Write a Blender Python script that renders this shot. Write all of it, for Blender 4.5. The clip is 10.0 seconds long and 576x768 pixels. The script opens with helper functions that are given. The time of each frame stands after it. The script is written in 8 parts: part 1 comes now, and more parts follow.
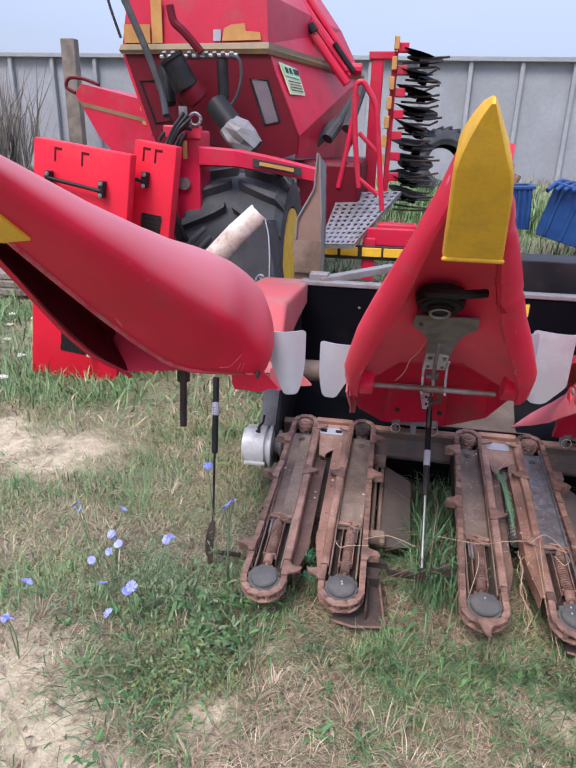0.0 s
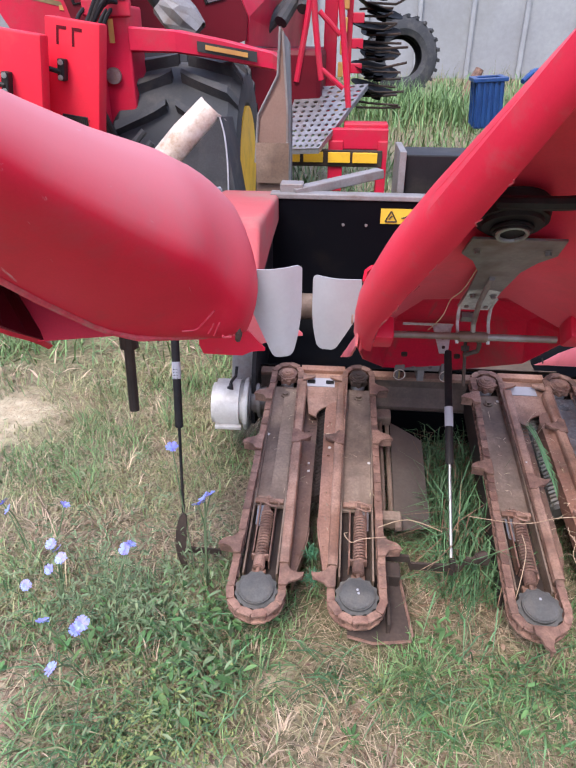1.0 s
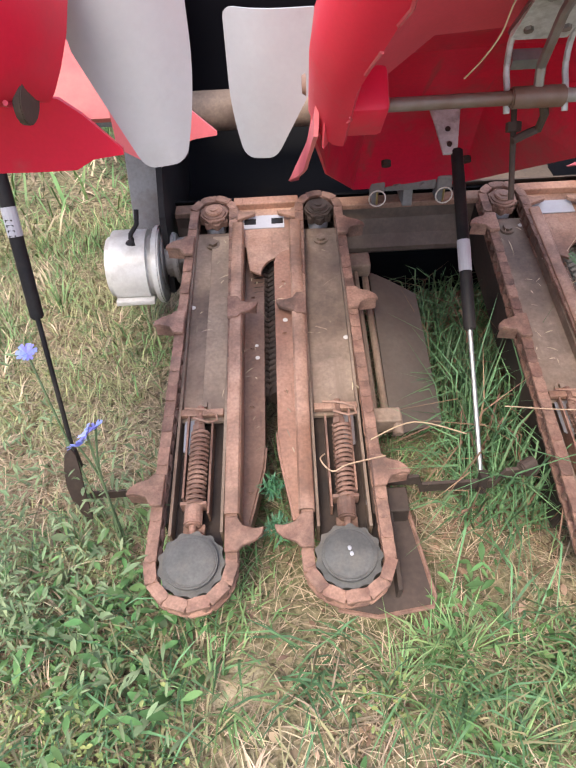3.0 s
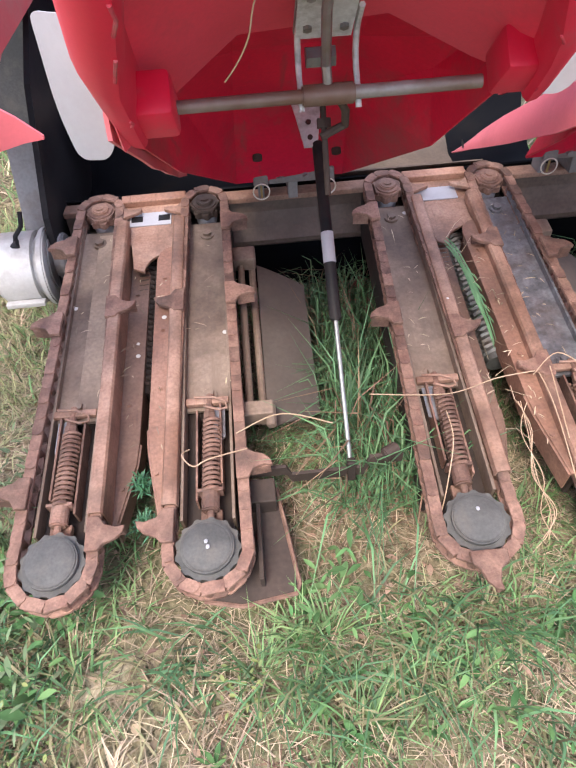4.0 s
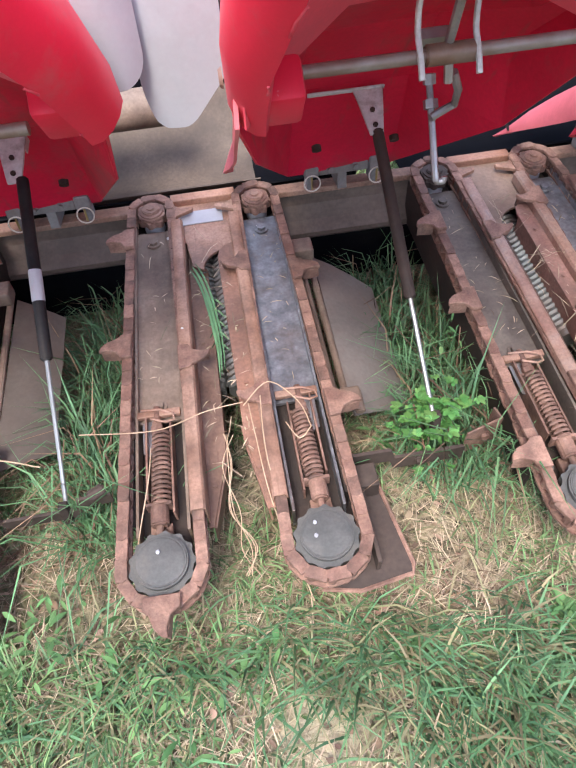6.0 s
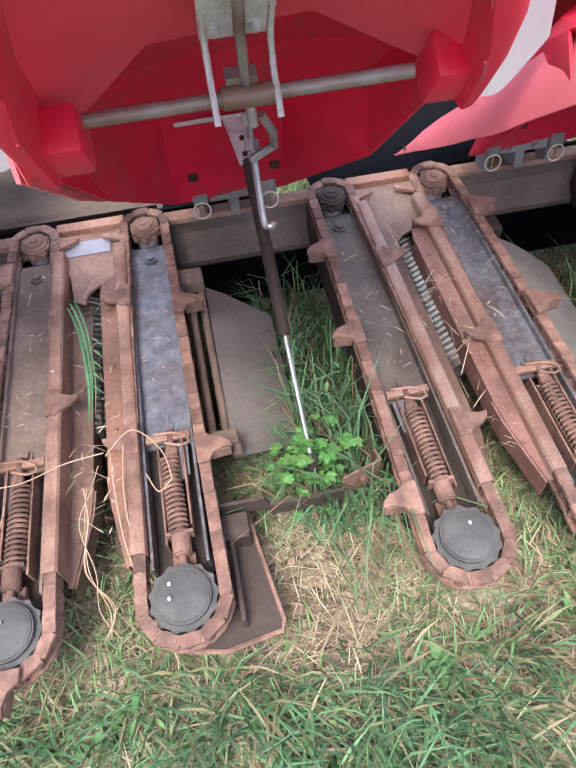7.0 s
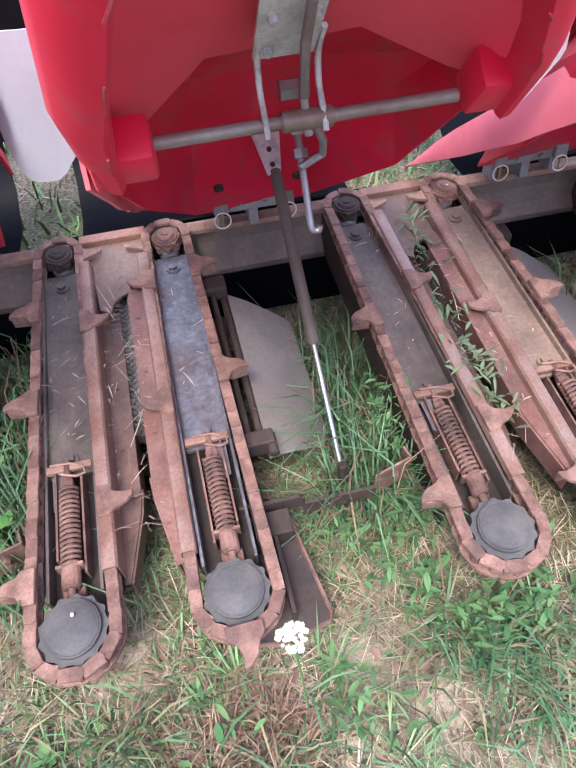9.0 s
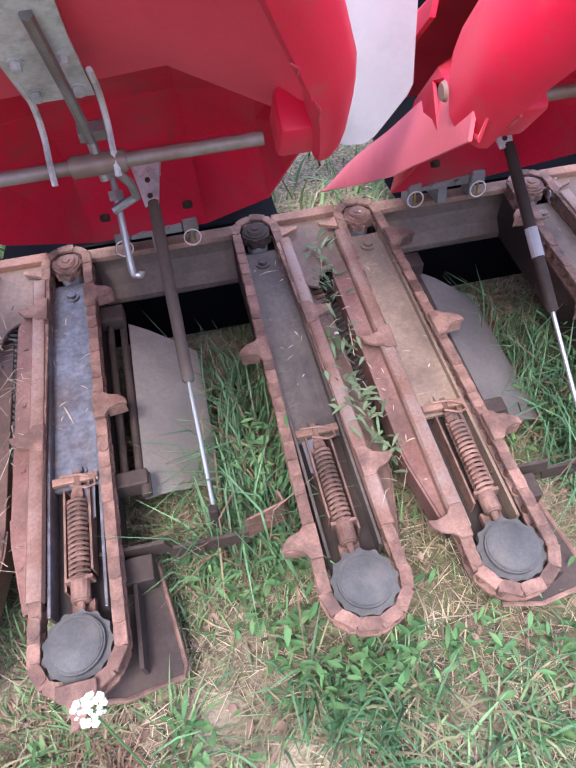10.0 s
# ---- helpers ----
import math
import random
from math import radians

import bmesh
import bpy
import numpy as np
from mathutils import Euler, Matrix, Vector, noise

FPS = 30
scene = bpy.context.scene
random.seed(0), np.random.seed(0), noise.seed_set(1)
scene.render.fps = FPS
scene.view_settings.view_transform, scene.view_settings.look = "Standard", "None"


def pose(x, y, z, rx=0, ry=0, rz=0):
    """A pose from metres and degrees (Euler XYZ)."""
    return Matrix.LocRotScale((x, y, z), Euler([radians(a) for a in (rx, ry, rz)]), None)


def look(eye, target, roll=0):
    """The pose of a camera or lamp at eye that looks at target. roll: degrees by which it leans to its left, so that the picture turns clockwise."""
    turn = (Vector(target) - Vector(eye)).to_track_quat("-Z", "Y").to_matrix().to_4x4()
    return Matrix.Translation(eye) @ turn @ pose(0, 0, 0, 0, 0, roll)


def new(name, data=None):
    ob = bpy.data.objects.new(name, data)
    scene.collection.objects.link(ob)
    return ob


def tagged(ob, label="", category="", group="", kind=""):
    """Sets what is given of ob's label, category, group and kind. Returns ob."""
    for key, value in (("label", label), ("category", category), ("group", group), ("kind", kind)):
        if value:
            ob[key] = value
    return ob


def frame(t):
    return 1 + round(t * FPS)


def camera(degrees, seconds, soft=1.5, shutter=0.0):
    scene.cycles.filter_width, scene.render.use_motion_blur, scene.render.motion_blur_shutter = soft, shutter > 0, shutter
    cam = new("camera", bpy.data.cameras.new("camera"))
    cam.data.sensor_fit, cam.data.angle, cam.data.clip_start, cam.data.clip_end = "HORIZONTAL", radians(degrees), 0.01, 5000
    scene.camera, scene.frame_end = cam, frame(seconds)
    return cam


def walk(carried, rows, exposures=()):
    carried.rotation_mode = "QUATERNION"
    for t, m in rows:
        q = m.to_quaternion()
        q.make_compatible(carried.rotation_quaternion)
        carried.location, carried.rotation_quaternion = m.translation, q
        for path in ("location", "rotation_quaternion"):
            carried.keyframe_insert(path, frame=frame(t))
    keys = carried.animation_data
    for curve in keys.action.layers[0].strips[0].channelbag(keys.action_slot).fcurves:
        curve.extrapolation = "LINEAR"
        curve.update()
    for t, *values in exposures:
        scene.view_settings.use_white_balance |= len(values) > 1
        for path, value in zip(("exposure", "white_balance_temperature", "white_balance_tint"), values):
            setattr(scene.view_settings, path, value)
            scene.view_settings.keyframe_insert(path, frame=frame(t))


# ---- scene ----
cam = camera(49.4, 10.0, soft=1.8)
PATH = [
    (0, (0.036, 0.026, 1.594), (-0.249, 1.866, 0.864), 1.6),
    (0.5, (-0.12, 0.317, 1.555), (-0.331, 2.133, 0.746), 1.0),
    (1, (-0.133, 0.583, 1.466), (-0.262, 2.33, 0.502), 0.5),
    (1.5, (-0.113, 0.824, 1.368), (-0.196, 2.479, 0.249), -0.1),
    (2, (-0.147, 1.079, 1.219), (-0.196, 2.647, -0.022), -0.8),
    (2.2, (-0.152, 1.143, 1.163), (-0.193, 2.683, -0.113), -1.2),
    (3.3, (-0.074, 1.203, 1.109), (-0.063, 2.659, -0.262), -3.7),
    (3.5, (-0.029, 1.202, 1.113), (-0.007, 2.65, -0.266), -3.9),
    (4, (0.106, 1.185, 1.121), (0.16, 2.626, -0.264), -4.1),
    (4.5, (0.264, 1.162, 1.13), (0.351, 2.601, -0.257), -3.8),
    (5, (0.398, 1.13, 1.135), (0.496, 2.57, -0.249), -4.4),
    (5.2, (0.435, 1.123, 1.135), (0.542, 2.562, -0.249), -4.4),
    (6.3, (0.731, 1.229, 1.105), (0.846, 2.664, -0.283), -6.4),
    (6.5, (0.776, 1.247, 1.098), (0.901, 2.684, -0.288), -6.5),
    (7, (0.894, 1.256, 1.119), (1.042, 2.685, -0.272), -6.5),
    (7.5, (1.055, 1.255, 1.117), (1.227, 2.687, -0.269), -6.6),
    (8, (1.243, 1.222, 1.127), (1.423, 2.661, -0.25), -6.8),
    (8.5, (1.375, 1.206, 1.14), (1.582, 2.653, -0.225), -6.0),
    (8.9, (1.516, 1.222, 1.136), (1.714, 2.673, -0.226), -6.3),
    (9, (1.542, 1.232, 1.133), (1.753, 2.682, -0.229), -5.8),
    (9.5, (1.695, 1.258, 1.136), (1.894, 2.713, -0.221), -6.0),
    (10, (1.822, 1.254, 1.129), (2.003, 2.723, -0.216), -6.2),
]
walk(cam, [(t, look(eye, target, roll)) for t, eye, target, roll in PATH],
     [(0, 1.17, 6550, 15), (1, 1.39, 6700, 15), (2, 1.58, 6850, 16), (3.4, 1.7, 7500, 10), (4.5, 1.8, 6550, 16), (5, 1.82, 6450, 15), (6.5, 1.9, 6800, 10), (7.5, 1.9, 6500, 13), (8.5, 1.87, 6400, 17), (10, 1.87, 6200, 20)])

# ---- world and sun ----
world = bpy.data.worlds.new("overcast_sky")
scene.world = world
world.use_nodes = True
wn, wl = world.node_tree.nodes, world.node_tree.links
SUN_ELEV, SUN_ROT = 54.0, 200.0
sky = wn.new("ShaderNodeTexSky")
sky.sky_type, sky.sun_disc = "NISHITA", False
sky.sun_elevation, sky.sun_rotation = radians(SUN_ELEV), radians(SUN_ROT)
sky.air_density, sky.dust_density, sky.ozone_density = 1.0, 2.5, 1.5
bgn = wn["Background"]
bgn.inputs["Strength"].default_value = 0.15
cloud = wn.new("ShaderNodeTexNoise")
cloud.inputs["Scale"].default_value, cloud.inputs["Detail"].default_value = 2.2, 5.0
wco = wn.new("ShaderNodeTexCoord")
wmap = wn.new("ShaderNodeMapping")
wmap.inputs["Scale"].default_value = (1.0, 1.0, 3.0)
wl.new(wco.outputs["Generated"], wmap.inputs["Vector"])
wl.new(wmap.outputs["Vector"], cloud.inputs["Vector"])
cramp = wn.new("ShaderNodeValToRGB")
cramp.color_ramp.elements[0].position, cramp.color_ramp.elements[1].position = 0.35, 0.65
cramp.color_ramp.elements[0].color, cramp.color_ramp.elements[1].color = (0.45, 0.45, 0.45, 1), (0.9, 0.9, 0.9, 1)
wl.new(cloud.outputs["Fac"], cramp.inputs["Fac"])
wmix = wn.new("ShaderNodeMix")
wmix.data_type = "RGBA"
wl.new(cramp.outputs["Color"], wmix.inputs["Factor"])
wl.new(sky.outputs["Color"], wmix.inputs["A"])
wmix.inputs["B"].default_value = (3.35, 3.95, 5.6, 1)
# an overcast sky is dimmer towards the horizon than overhead
wsep = wn.new("ShaderNodeSeparateXYZ")
wl.new(wco.outputs["Generated"], wsep.inputs["Vector"])
wfall = wn.new("ShaderNodeMapRange")
wfall.inputs["To Min"].default_value, wfall.inputs["To Max"].default_value = 0.43, 1.38
wl.new(wsep.outputs["Z"], wfall.inputs["Value"])
wdim = wn.new("ShaderNodeVectorMath")
wdim.operation = "SCALE"
wl.new(wmix.outputs["Result"], wdim.inputs[0])
wl.new(wfall.outputs["Result"], wdim.inputs["Scale"])
wl.new(wdim.outputs["Vector"], bgn.inputs["Color"])

sun = new("sun", bpy.data.lights.new("sun", "SUN"))
sun.data.energy, sun.data.angle, sun.data.color = 1.35, radians(22), (1.0, 0.96, 0.9)
az = radians(SUN_ROT)
sdir = Vector((math.sin(az) * math.cos(radians(SUN_ELEV)), math.cos(az) * math.cos(radians(SUN_ELEV)), math.sin(radians(SUN_ELEV))))
sun.matrix_world = look(sdir * 30, (0, 0, 0))

# ---- materials ----
R = random.Random(7)


def lin(c):
    return (*c, 1)


def material(name, base, second=None, rough=0.6, metal=0.0, scale=8.0, fine=120.0, bump=0.15, bump_dist=0.002,
             dirt=None, dirt_amount=0.0, dirt_scale=3.0, per=None, spread=0.12, coat=0.0, rough_var=0.12, specks=0.0, streak=None, streak_at=(0.5, 0.68), streak_scale=None, sheen=0.0, spec=0.5, fade_sheen=None):
    """A procedural surface: two tones in broad patches, fine speckle, long streaks, dirt, pale specks, relief and uneven gloss."""
    m = bpy.data.materials.new(name)
    m.use_nodes = True
    n, l = m.node_tree.nodes, m.node_tree.links
    b = n["Principled BSDF"]
    tc, co = n.new("ShaderNodeTexCoord"), n.new("ShaderNodeVectorMath")
    co.operation = "MULTIPLY_ADD"
    co.inputs[1].default_value = (31.0, 17.0, 23.0)
    l.new(n.new("ShaderNodeObjectInfo").outputs["Random"], co.inputs[0])
    l.new(tc.outputs["Object"], co.inputs[2])
    second = second or tuple(v * 0.72 for v in base)

    def noise_tex(sc, detail, vec=None, rg=0.55):
        t = n.new("ShaderNodeTexNoise")
        t.inputs["Scale"].default_value, t.inputs["Detail"].default_value, t.inputs["Roughness"].default_value = sc, detail, rg
        l.new(vec or co.outputs["Vector"], t.inputs["Vector"])
        return t.outputs["Fac"]

    def ramp_of(src, p0, p1, c0=(0, 0, 0), c1=(1, 1, 1)):
        r = n.new("ShaderNodeValToRGB")
        r.color_ramp.elements[0].position, r.color_ramp.elements[1].position = p0, p1
        r.color_ramp.elements[0].color, r.color_ramp.elements[1].color = lin(c0), lin(c1)
        l.new(src, r.inputs["Fac"])
        return r.outputs["Color"]

    def blend(fac, a, bcol, mode="MIX"):
        mx = n.new("ShaderNodeMix")
        mx.data_type, mx.blend_type = "RGBA", mode
        if isinstance(fac, float):
            mx.inputs["Factor"].default_value = fac
        else:
            l.new(fac, mx.inputs["Factor"])
        l.new(a, mx.inputs["A"])
        if isinstance(bcol, tuple):
            mx.inputs["B"].default_value = lin(bcol)
        else:
            l.new(bcol, mx.inputs["B"])
        return mx.outputs["Result"]

    broad, small = noise_tex(scale, 6.0), noise_tex(fine, 5.0)
    out = ramp_of(broad, 0.38, 0.64, base, second)
    out = blend(min(0.55, bump * 1.5) if bump else 0.2, out, ramp_of(small, 0.32, 0.7, (0.6, 0.6, 0.6), (1.25, 1.25, 1.25)), "MULTIPLY")
    if streak:
        mp = n.new("ShaderNodeMapping")
        mp.inputs["Scale"].default_value = (1.0, 0.12, 1.0)
        l.new(co.outputs["Vector"], mp.inputs["Vector"])
        out = blend(ramp_of(noise_tex(streak_scale or scale * 6, 5.0, mp.outputs["Vector"]), *streak_at), out, streak)
    if dirt:
        hi = min(1, dirt_amount + 0.35)
        out = blend(ramp_of(noise_tex(dirt_scale, 9.0, None, 0.68), 0.58 - 0.25 * dirt_amount, 0.70, (0, 0, 0), (hi, hi, hi)), out, dirt)
    if specks:
        vo = n.new("ShaderNodeTexVoronoi")
        vo.inputs["Scale"].default_value = specks
        l.new(co.outputs["Vector"], vo.inputs["Vector"])
        gate = n.new("ShaderNodeSeparateColor")
        l.new(vo.outputs["Color"], gate.inputs["Color"])
        g1 = n.new("ShaderNodeMath")
        g1.operation = "GREATER_THAN"
        g1.inputs[1].default_value = 0.9
        l.new(gate.outputs["Red"], g1.inputs[0])
        g2 = n.new("ShaderNodeMath")
        g2.operation = "LESS_THAN"
        g2.inputs[1].default_value = 0.10
        l.new(vo.outputs["Distance"], g2.inputs[0])
        g3 = n.new("ShaderNodeMath")
        g3.operation = "MULTIPLY"
        l.new(g1.outputs[0], g3.inputs[0])
        l.new(g2.outputs[0], g3.inputs[1])
        out = blend(g3.outputs[0], out, (0.6, 0.58, 0.55))
    # paler where faces point up: sun fade and sky sheen put into the colour
    if fade_sheen:
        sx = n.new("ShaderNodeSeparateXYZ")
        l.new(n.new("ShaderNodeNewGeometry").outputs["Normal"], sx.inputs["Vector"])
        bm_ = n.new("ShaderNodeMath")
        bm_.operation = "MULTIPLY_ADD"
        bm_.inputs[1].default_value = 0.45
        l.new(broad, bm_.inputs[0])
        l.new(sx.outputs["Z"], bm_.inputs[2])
        out = blend(ramp_of(bm_.outputs[0], 0.15, 1.0, (0, 0, 0), (0.85, 0.85, 0.85)), out, fade_sheen)
    if per:
        if per == "object":
            src = n.new("ShaderNodeObjectInfo").outputs["Random"]
        else:
            src = n.new("ShaderNodeNewGeometry").outputs["Random Per Island"]
        hsv = n.new("ShaderNodeHueSaturation")
        mr = n.new("ShaderNodeMapRange")
        mr.inputs["To Min"].default_value, mr.inputs["To Max"].default_value = 1 - spread, 1 + spread
        l.new(src, mr.inputs["Value"])
        l.new(mr.outputs["Result"], hsv.inputs["Value"])
        if per == "island":
            wv = n.new("ShaderNodeMath")
            wv.operation = "PINGPONG"
            wv.inputs[1].default_value = 0.07
            l.new(src, wv.inputs[0])
            hr = n.new("ShaderNodeMapRange")
            hr.inputs["From Max"].default_value = 0.07
            hr.inputs["To Min"].default_value, hr.inputs["To Max"].default_value = 0.475, 0.515
            l.new(wv.outputs[0], hr.inputs["Value"])
            l.new(hr.outputs["Result"], hsv.inputs["Hue"])
        l.new(out, hsv.inputs["Color"])
        out = hsv.outputs["Color"]
    l.new(out, b.inputs["Base Color"])
    rr = n.new("ShaderNodeMapRange")
    rr.inputs["To Min"].default_value, rr.inputs["To Max"].default_value = max(0.02, rough - rough_var), min(1, rough + rough_var)
    l.new(broad, rr.inputs["Value"])
    l.new(rr.outputs["Result"], b.inputs["Roughness"])
    b.inputs["Metallic"].default_value = metal
    b.inputs["Coat Weight"].default_value = coat
    b.inputs["Sheen Weight"].default_value = sheen
    b.inputs["Specular IOR Level"].default_value = spec
    if bump:
        ad = n.new("ShaderNodeMath")
        ad.operation = "MULTIPLY_ADD"
        ad.inputs[1].default_value = 0.5
        l.new(small, ad.inputs[0])
        l.new(broad, ad.inputs[2])
        bn = n.new("ShaderNodeBump")
        bn.inputs["Strength"].default_value, bn.inputs["Distance"].default_value = bump, bump_dist
        l.new(ad.outputs[0], bn.inputs["Height"])
        l.new(bn.outputs["Normal"], b.inputs["Normal"])
    return m


RUST = material("rusted_chain_steel", (0.19, 0.10, 0.075), (0.34, 0.2, 0.15), 0.75, 0.1, 22, 220, 0.6, 0.003, (0.07, 0.046, 0.038), 0.5, 12, "object", 0.18)
RUST_RAIL = material("rust_brown_rail", (0.29, 0.155, 0.106), (0.455, 0.28, 0.207), 0.55, 0.15, 9, 160, 0.4, 0.002, (0.10, 0.062, 0.048), 0.5, 7, specks=22.0, streak=(0.17, 0.09, 0.065), streak_at=(0.6, 0.82), streak_scale=90)
RUST_RED = material("dusty_red_rust_plate", (0.22, 0.105, 0.082), (0.31, 0.17, 0.138), 0.65, 0.1, 11, 140, 0.45, 0.002, (0.11, 0.068, 0.054), 0.5, 8, specks=18.0)
RUST_PLATE = material("rust_orange_plate", (0.27, 0.132, 0.088), (0.38, 0.21, 0.15), 0.6, 0.1, 7, 140, 0.4, 0.002, (0.10, 0.058, 0.044), 0.5, 5, specks=18.0, streak=(0.15, 0.075, 0.052), streak_at=(0.6, 0.82), streak_scale=90)
DECK = material("dusty_brown_deck", (0.19, 0.133, 0.10), (0.32, 0.24, 0.187), 0.7, 0.15, 6, 120, 0.3, 0.002, (0.06, 0.042, 0.036), 0.45, 4, specks=16.0, streak=(0.23, 0.168, 0.13))
DECK_GREY = material("dark_grimy_deck", (0.105, 0.085, 0.072), (0.2, 0.165, 0.138), 0.7, 0.15, 6, 120, 0.3, 0.002, (0.04, 0.032, 0.03), 0.55, 4, specks=16.0, streak=(0.15, 0.12, 0.1))
DECK_WORN = material("polished_blue_grey_deck", (0.15, 0.155, 0.172), (0.25, 0.255, 0.275), 0.4, 0.4, 38, 110, 0.5, 0.002, (0.12, 0.075, 0.055), 0.5, 7, specks=24.0)
RUST_DULL = material("dull_dark_rust_plate", (0.16, 0.088, 0.064), (0.25, 0.15, 0.112), 0.6, 0.1, 8, 140, 0.4, 0.002, (0.08, 0.05, 0.04), 0.5, 6, specks=18.0, streak=(0.12, 0.07, 0.052), streak_at=(0.6, 0.82), streak_scale=90)
STRIP = material("pale_dusty_strip", (0.33, 0.24, 0.175), (0.25, 0.18, 0.135), 0.65, 0.1, 5, 120, 0.3, 0.002, (0.14, 0.10, 0.08), 0.45, 5)
GUARD_DIM = material("dim_dusty_guard", (0.08, 0.064, 0.054), (0.12, 0.097, 0.08), 0.75, 0.0, 4, 100, 0.2, 0.001, (0.075, 0.055, 0.045), 0.4, 6)
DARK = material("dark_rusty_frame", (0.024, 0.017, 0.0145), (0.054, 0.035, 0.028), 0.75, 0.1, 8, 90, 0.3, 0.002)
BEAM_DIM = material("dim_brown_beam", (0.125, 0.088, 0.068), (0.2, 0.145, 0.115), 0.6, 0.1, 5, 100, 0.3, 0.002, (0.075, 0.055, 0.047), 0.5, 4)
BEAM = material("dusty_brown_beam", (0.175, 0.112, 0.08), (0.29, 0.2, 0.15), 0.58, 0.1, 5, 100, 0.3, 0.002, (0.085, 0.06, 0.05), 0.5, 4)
CAP = material("dark_grey_hub_plastic", (0.07, 0.071, 0.07), (0.115, 0.114, 0.11), 0.78, 0.0, 14, 200, 0.25, 0.001, (0.16, 0.14, 0.12), 0.3, 12, specks=26.0)
RED = material("red_moulded_plastic", (0.72, 0.015, 0.055), (0.62, 0.013, 0.045), 0.45, 0.0, 2.5, 220, 0.05, 0.001, (0.5, 0.09, 0.10), 0.15, 16, sheen=0.04, spec=0.3, streak=(0.62, 0.22, 0.25), streak_at=(0.71, 0.74), streak_scale=55.0)
# divider red, its sun fade and sky sheen painted on upward faces
RED_TOP = material("faded_sheened_red_plastic", (0.68, 0.014, 0.052), (0.6, 0.012, 0.042), 0.5, 0.0, 2.5, 220, 0.06, 0.001, (0.45, 0.05, 0.07), 0.25, 5, spec=0.35, streak=(0.6, 0.25, 0.28), streak_at=(0.69, 0.73), streak_scale=45.0, fade_sheen=(0.55, 0.215, 0.235))
RED_IN = material("red_plastic_inside", (0.84, 0.046, 0.095), (0.76, 0.036, 0.078), 0.42, 0.0, 4, 180, 0.08, 0.001, (0.45, 0.05, 0.06), 0.2, 3, spec=0.45, sheen=0.15)
# dust streaks, and recess shading put into a darker red than the floor
FUNNEL = material("dusty_shaded_red_funnel", (0.68, 0.014, 0.055), (0.58, 0.015, 0.05), 0.5, 0.0, 5, 120, 0.12, 0.001, (0.27, 0.10, 0.09), 0.35, 4, spec=0.35, streak=(0.3, 0.07, 0.065), streak_at=(0.62, 0.8))
GALV = material("zinc_coated_sheet", (0.62, 0.64, 0.65), (0.5, 0.515, 0.525), 0.55, 0.1, 14, 160, 0.2, 0.001, (0.2, 0.19, 0.18), 0.4, 26)
# red plastic with the sky's glare put into a pale pink
GLARE_PINK = material("glare_pink_plastic", (0.79, 0.20, 0.235), (0.72, 0.15, 0.185), 0.45, 0.0, 2, 150, 0.06, 0.001, (0.5, 0.11, 0.12), 0.3, 3)
WORN = material("scuffed_red_edge", (0.62, 0.10, 0.13), (0.5, 0.02, 0.05), 0.6, 0.0, 18, 120, 0.3, 0.002, (0.3, 0.2, 0.17), 0.35, 22)
HOODED = material("dusty_faded_red", (0.46, 0.085, 0.09), (0.40, 0.11, 0.105), 0.6, 0.0, 3, 120, 0.1, 0.001, (0.33, 0.19, 0.16), 0.5, 3, spec=0.3)
SCUFF = material("pale_creased_plastic", (0.64, 0.09, 0.13), (0.62, 0.025, 0.065), 0.5, 0.0, 40, 160, 0.2, 0.001)
FLOORED = material("dusty_trough_floor", (0.105, 0.075, 0.057), (0.155, 0.115, 0.09), 0.7, 0.1, 5, 100, 0.3, 0.002, (0.06, 0.045, 0.038), 0.5, 4)
YELLOW = material("yellow_moulded_plastic", (0.80, 0.46, 0.03), (0.72, 0.40, 0.026), 0.5, 0.0, 4, 150, 0.1, 0.001, (0.42, 0.25, 0.05), 0.3, 6, streak=(0.55, 0.33, 0.05), streak_at=(0.62, 0.8), streak_scale=30.0)
WHITE = material("greyish_white_plastic", (0.40, 0.405, 0.445), (0.33, 0.335, 0.37), 0.5, 0.0, 3, 120, 0.04, 0.001, (0.27, 0.265, 0.275), 0.35, 4, spec=0.3)
CANW = material("dusty_white_metal", (0.66, 0.65, 0.63), (0.56, 0.545, 0.525), 0.45, 0.1, 5, 120, 0.1, 0.001, (0.26, 0.23, 0.2), 0.4, 6)
STEEL = material("galvanised_steel", (0.36, 0.36, 0.37), (0.26, 0.26, 0.27), 0.4, 0.7, 12, 160, 0.2, 0.001, (0.16, 0.1, 0.07), 0.4, 10)
ROD = material("dull_grey_round_bar", (0.36, 0.365, 0.36), (0.2, 0.135, 0.10), 0.45, 0.25, 7, 160, 0.25, 0.001, (0.15, 0.07, 0.045), 0.9, 5)
BRASS = material("dull_brass", (0.5, 0.38, 0.16), (0.4, 0.3, 0.13), 0.4, 0.7, 12, 160, 0.05, 0.001)
BRIGHT = material("bright_rod_steel", (0.34, 0.35, 0.35), (0.26, 0.27, 0.26), 0.38, 0.6, 12, 160, 0.05, 0.001)
BLACK = material("black_paint", (0.010, 0.010, 0.012), (0.018, 0.017, 0.019), 0.5, 0.0, 6, 120, 0.15, 0.001, (0.045, 0.038, 0.032), 0.25, 5, spec=0.2)
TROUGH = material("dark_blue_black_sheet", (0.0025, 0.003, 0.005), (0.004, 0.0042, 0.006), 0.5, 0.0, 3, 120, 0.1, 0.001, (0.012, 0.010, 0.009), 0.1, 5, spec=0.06)
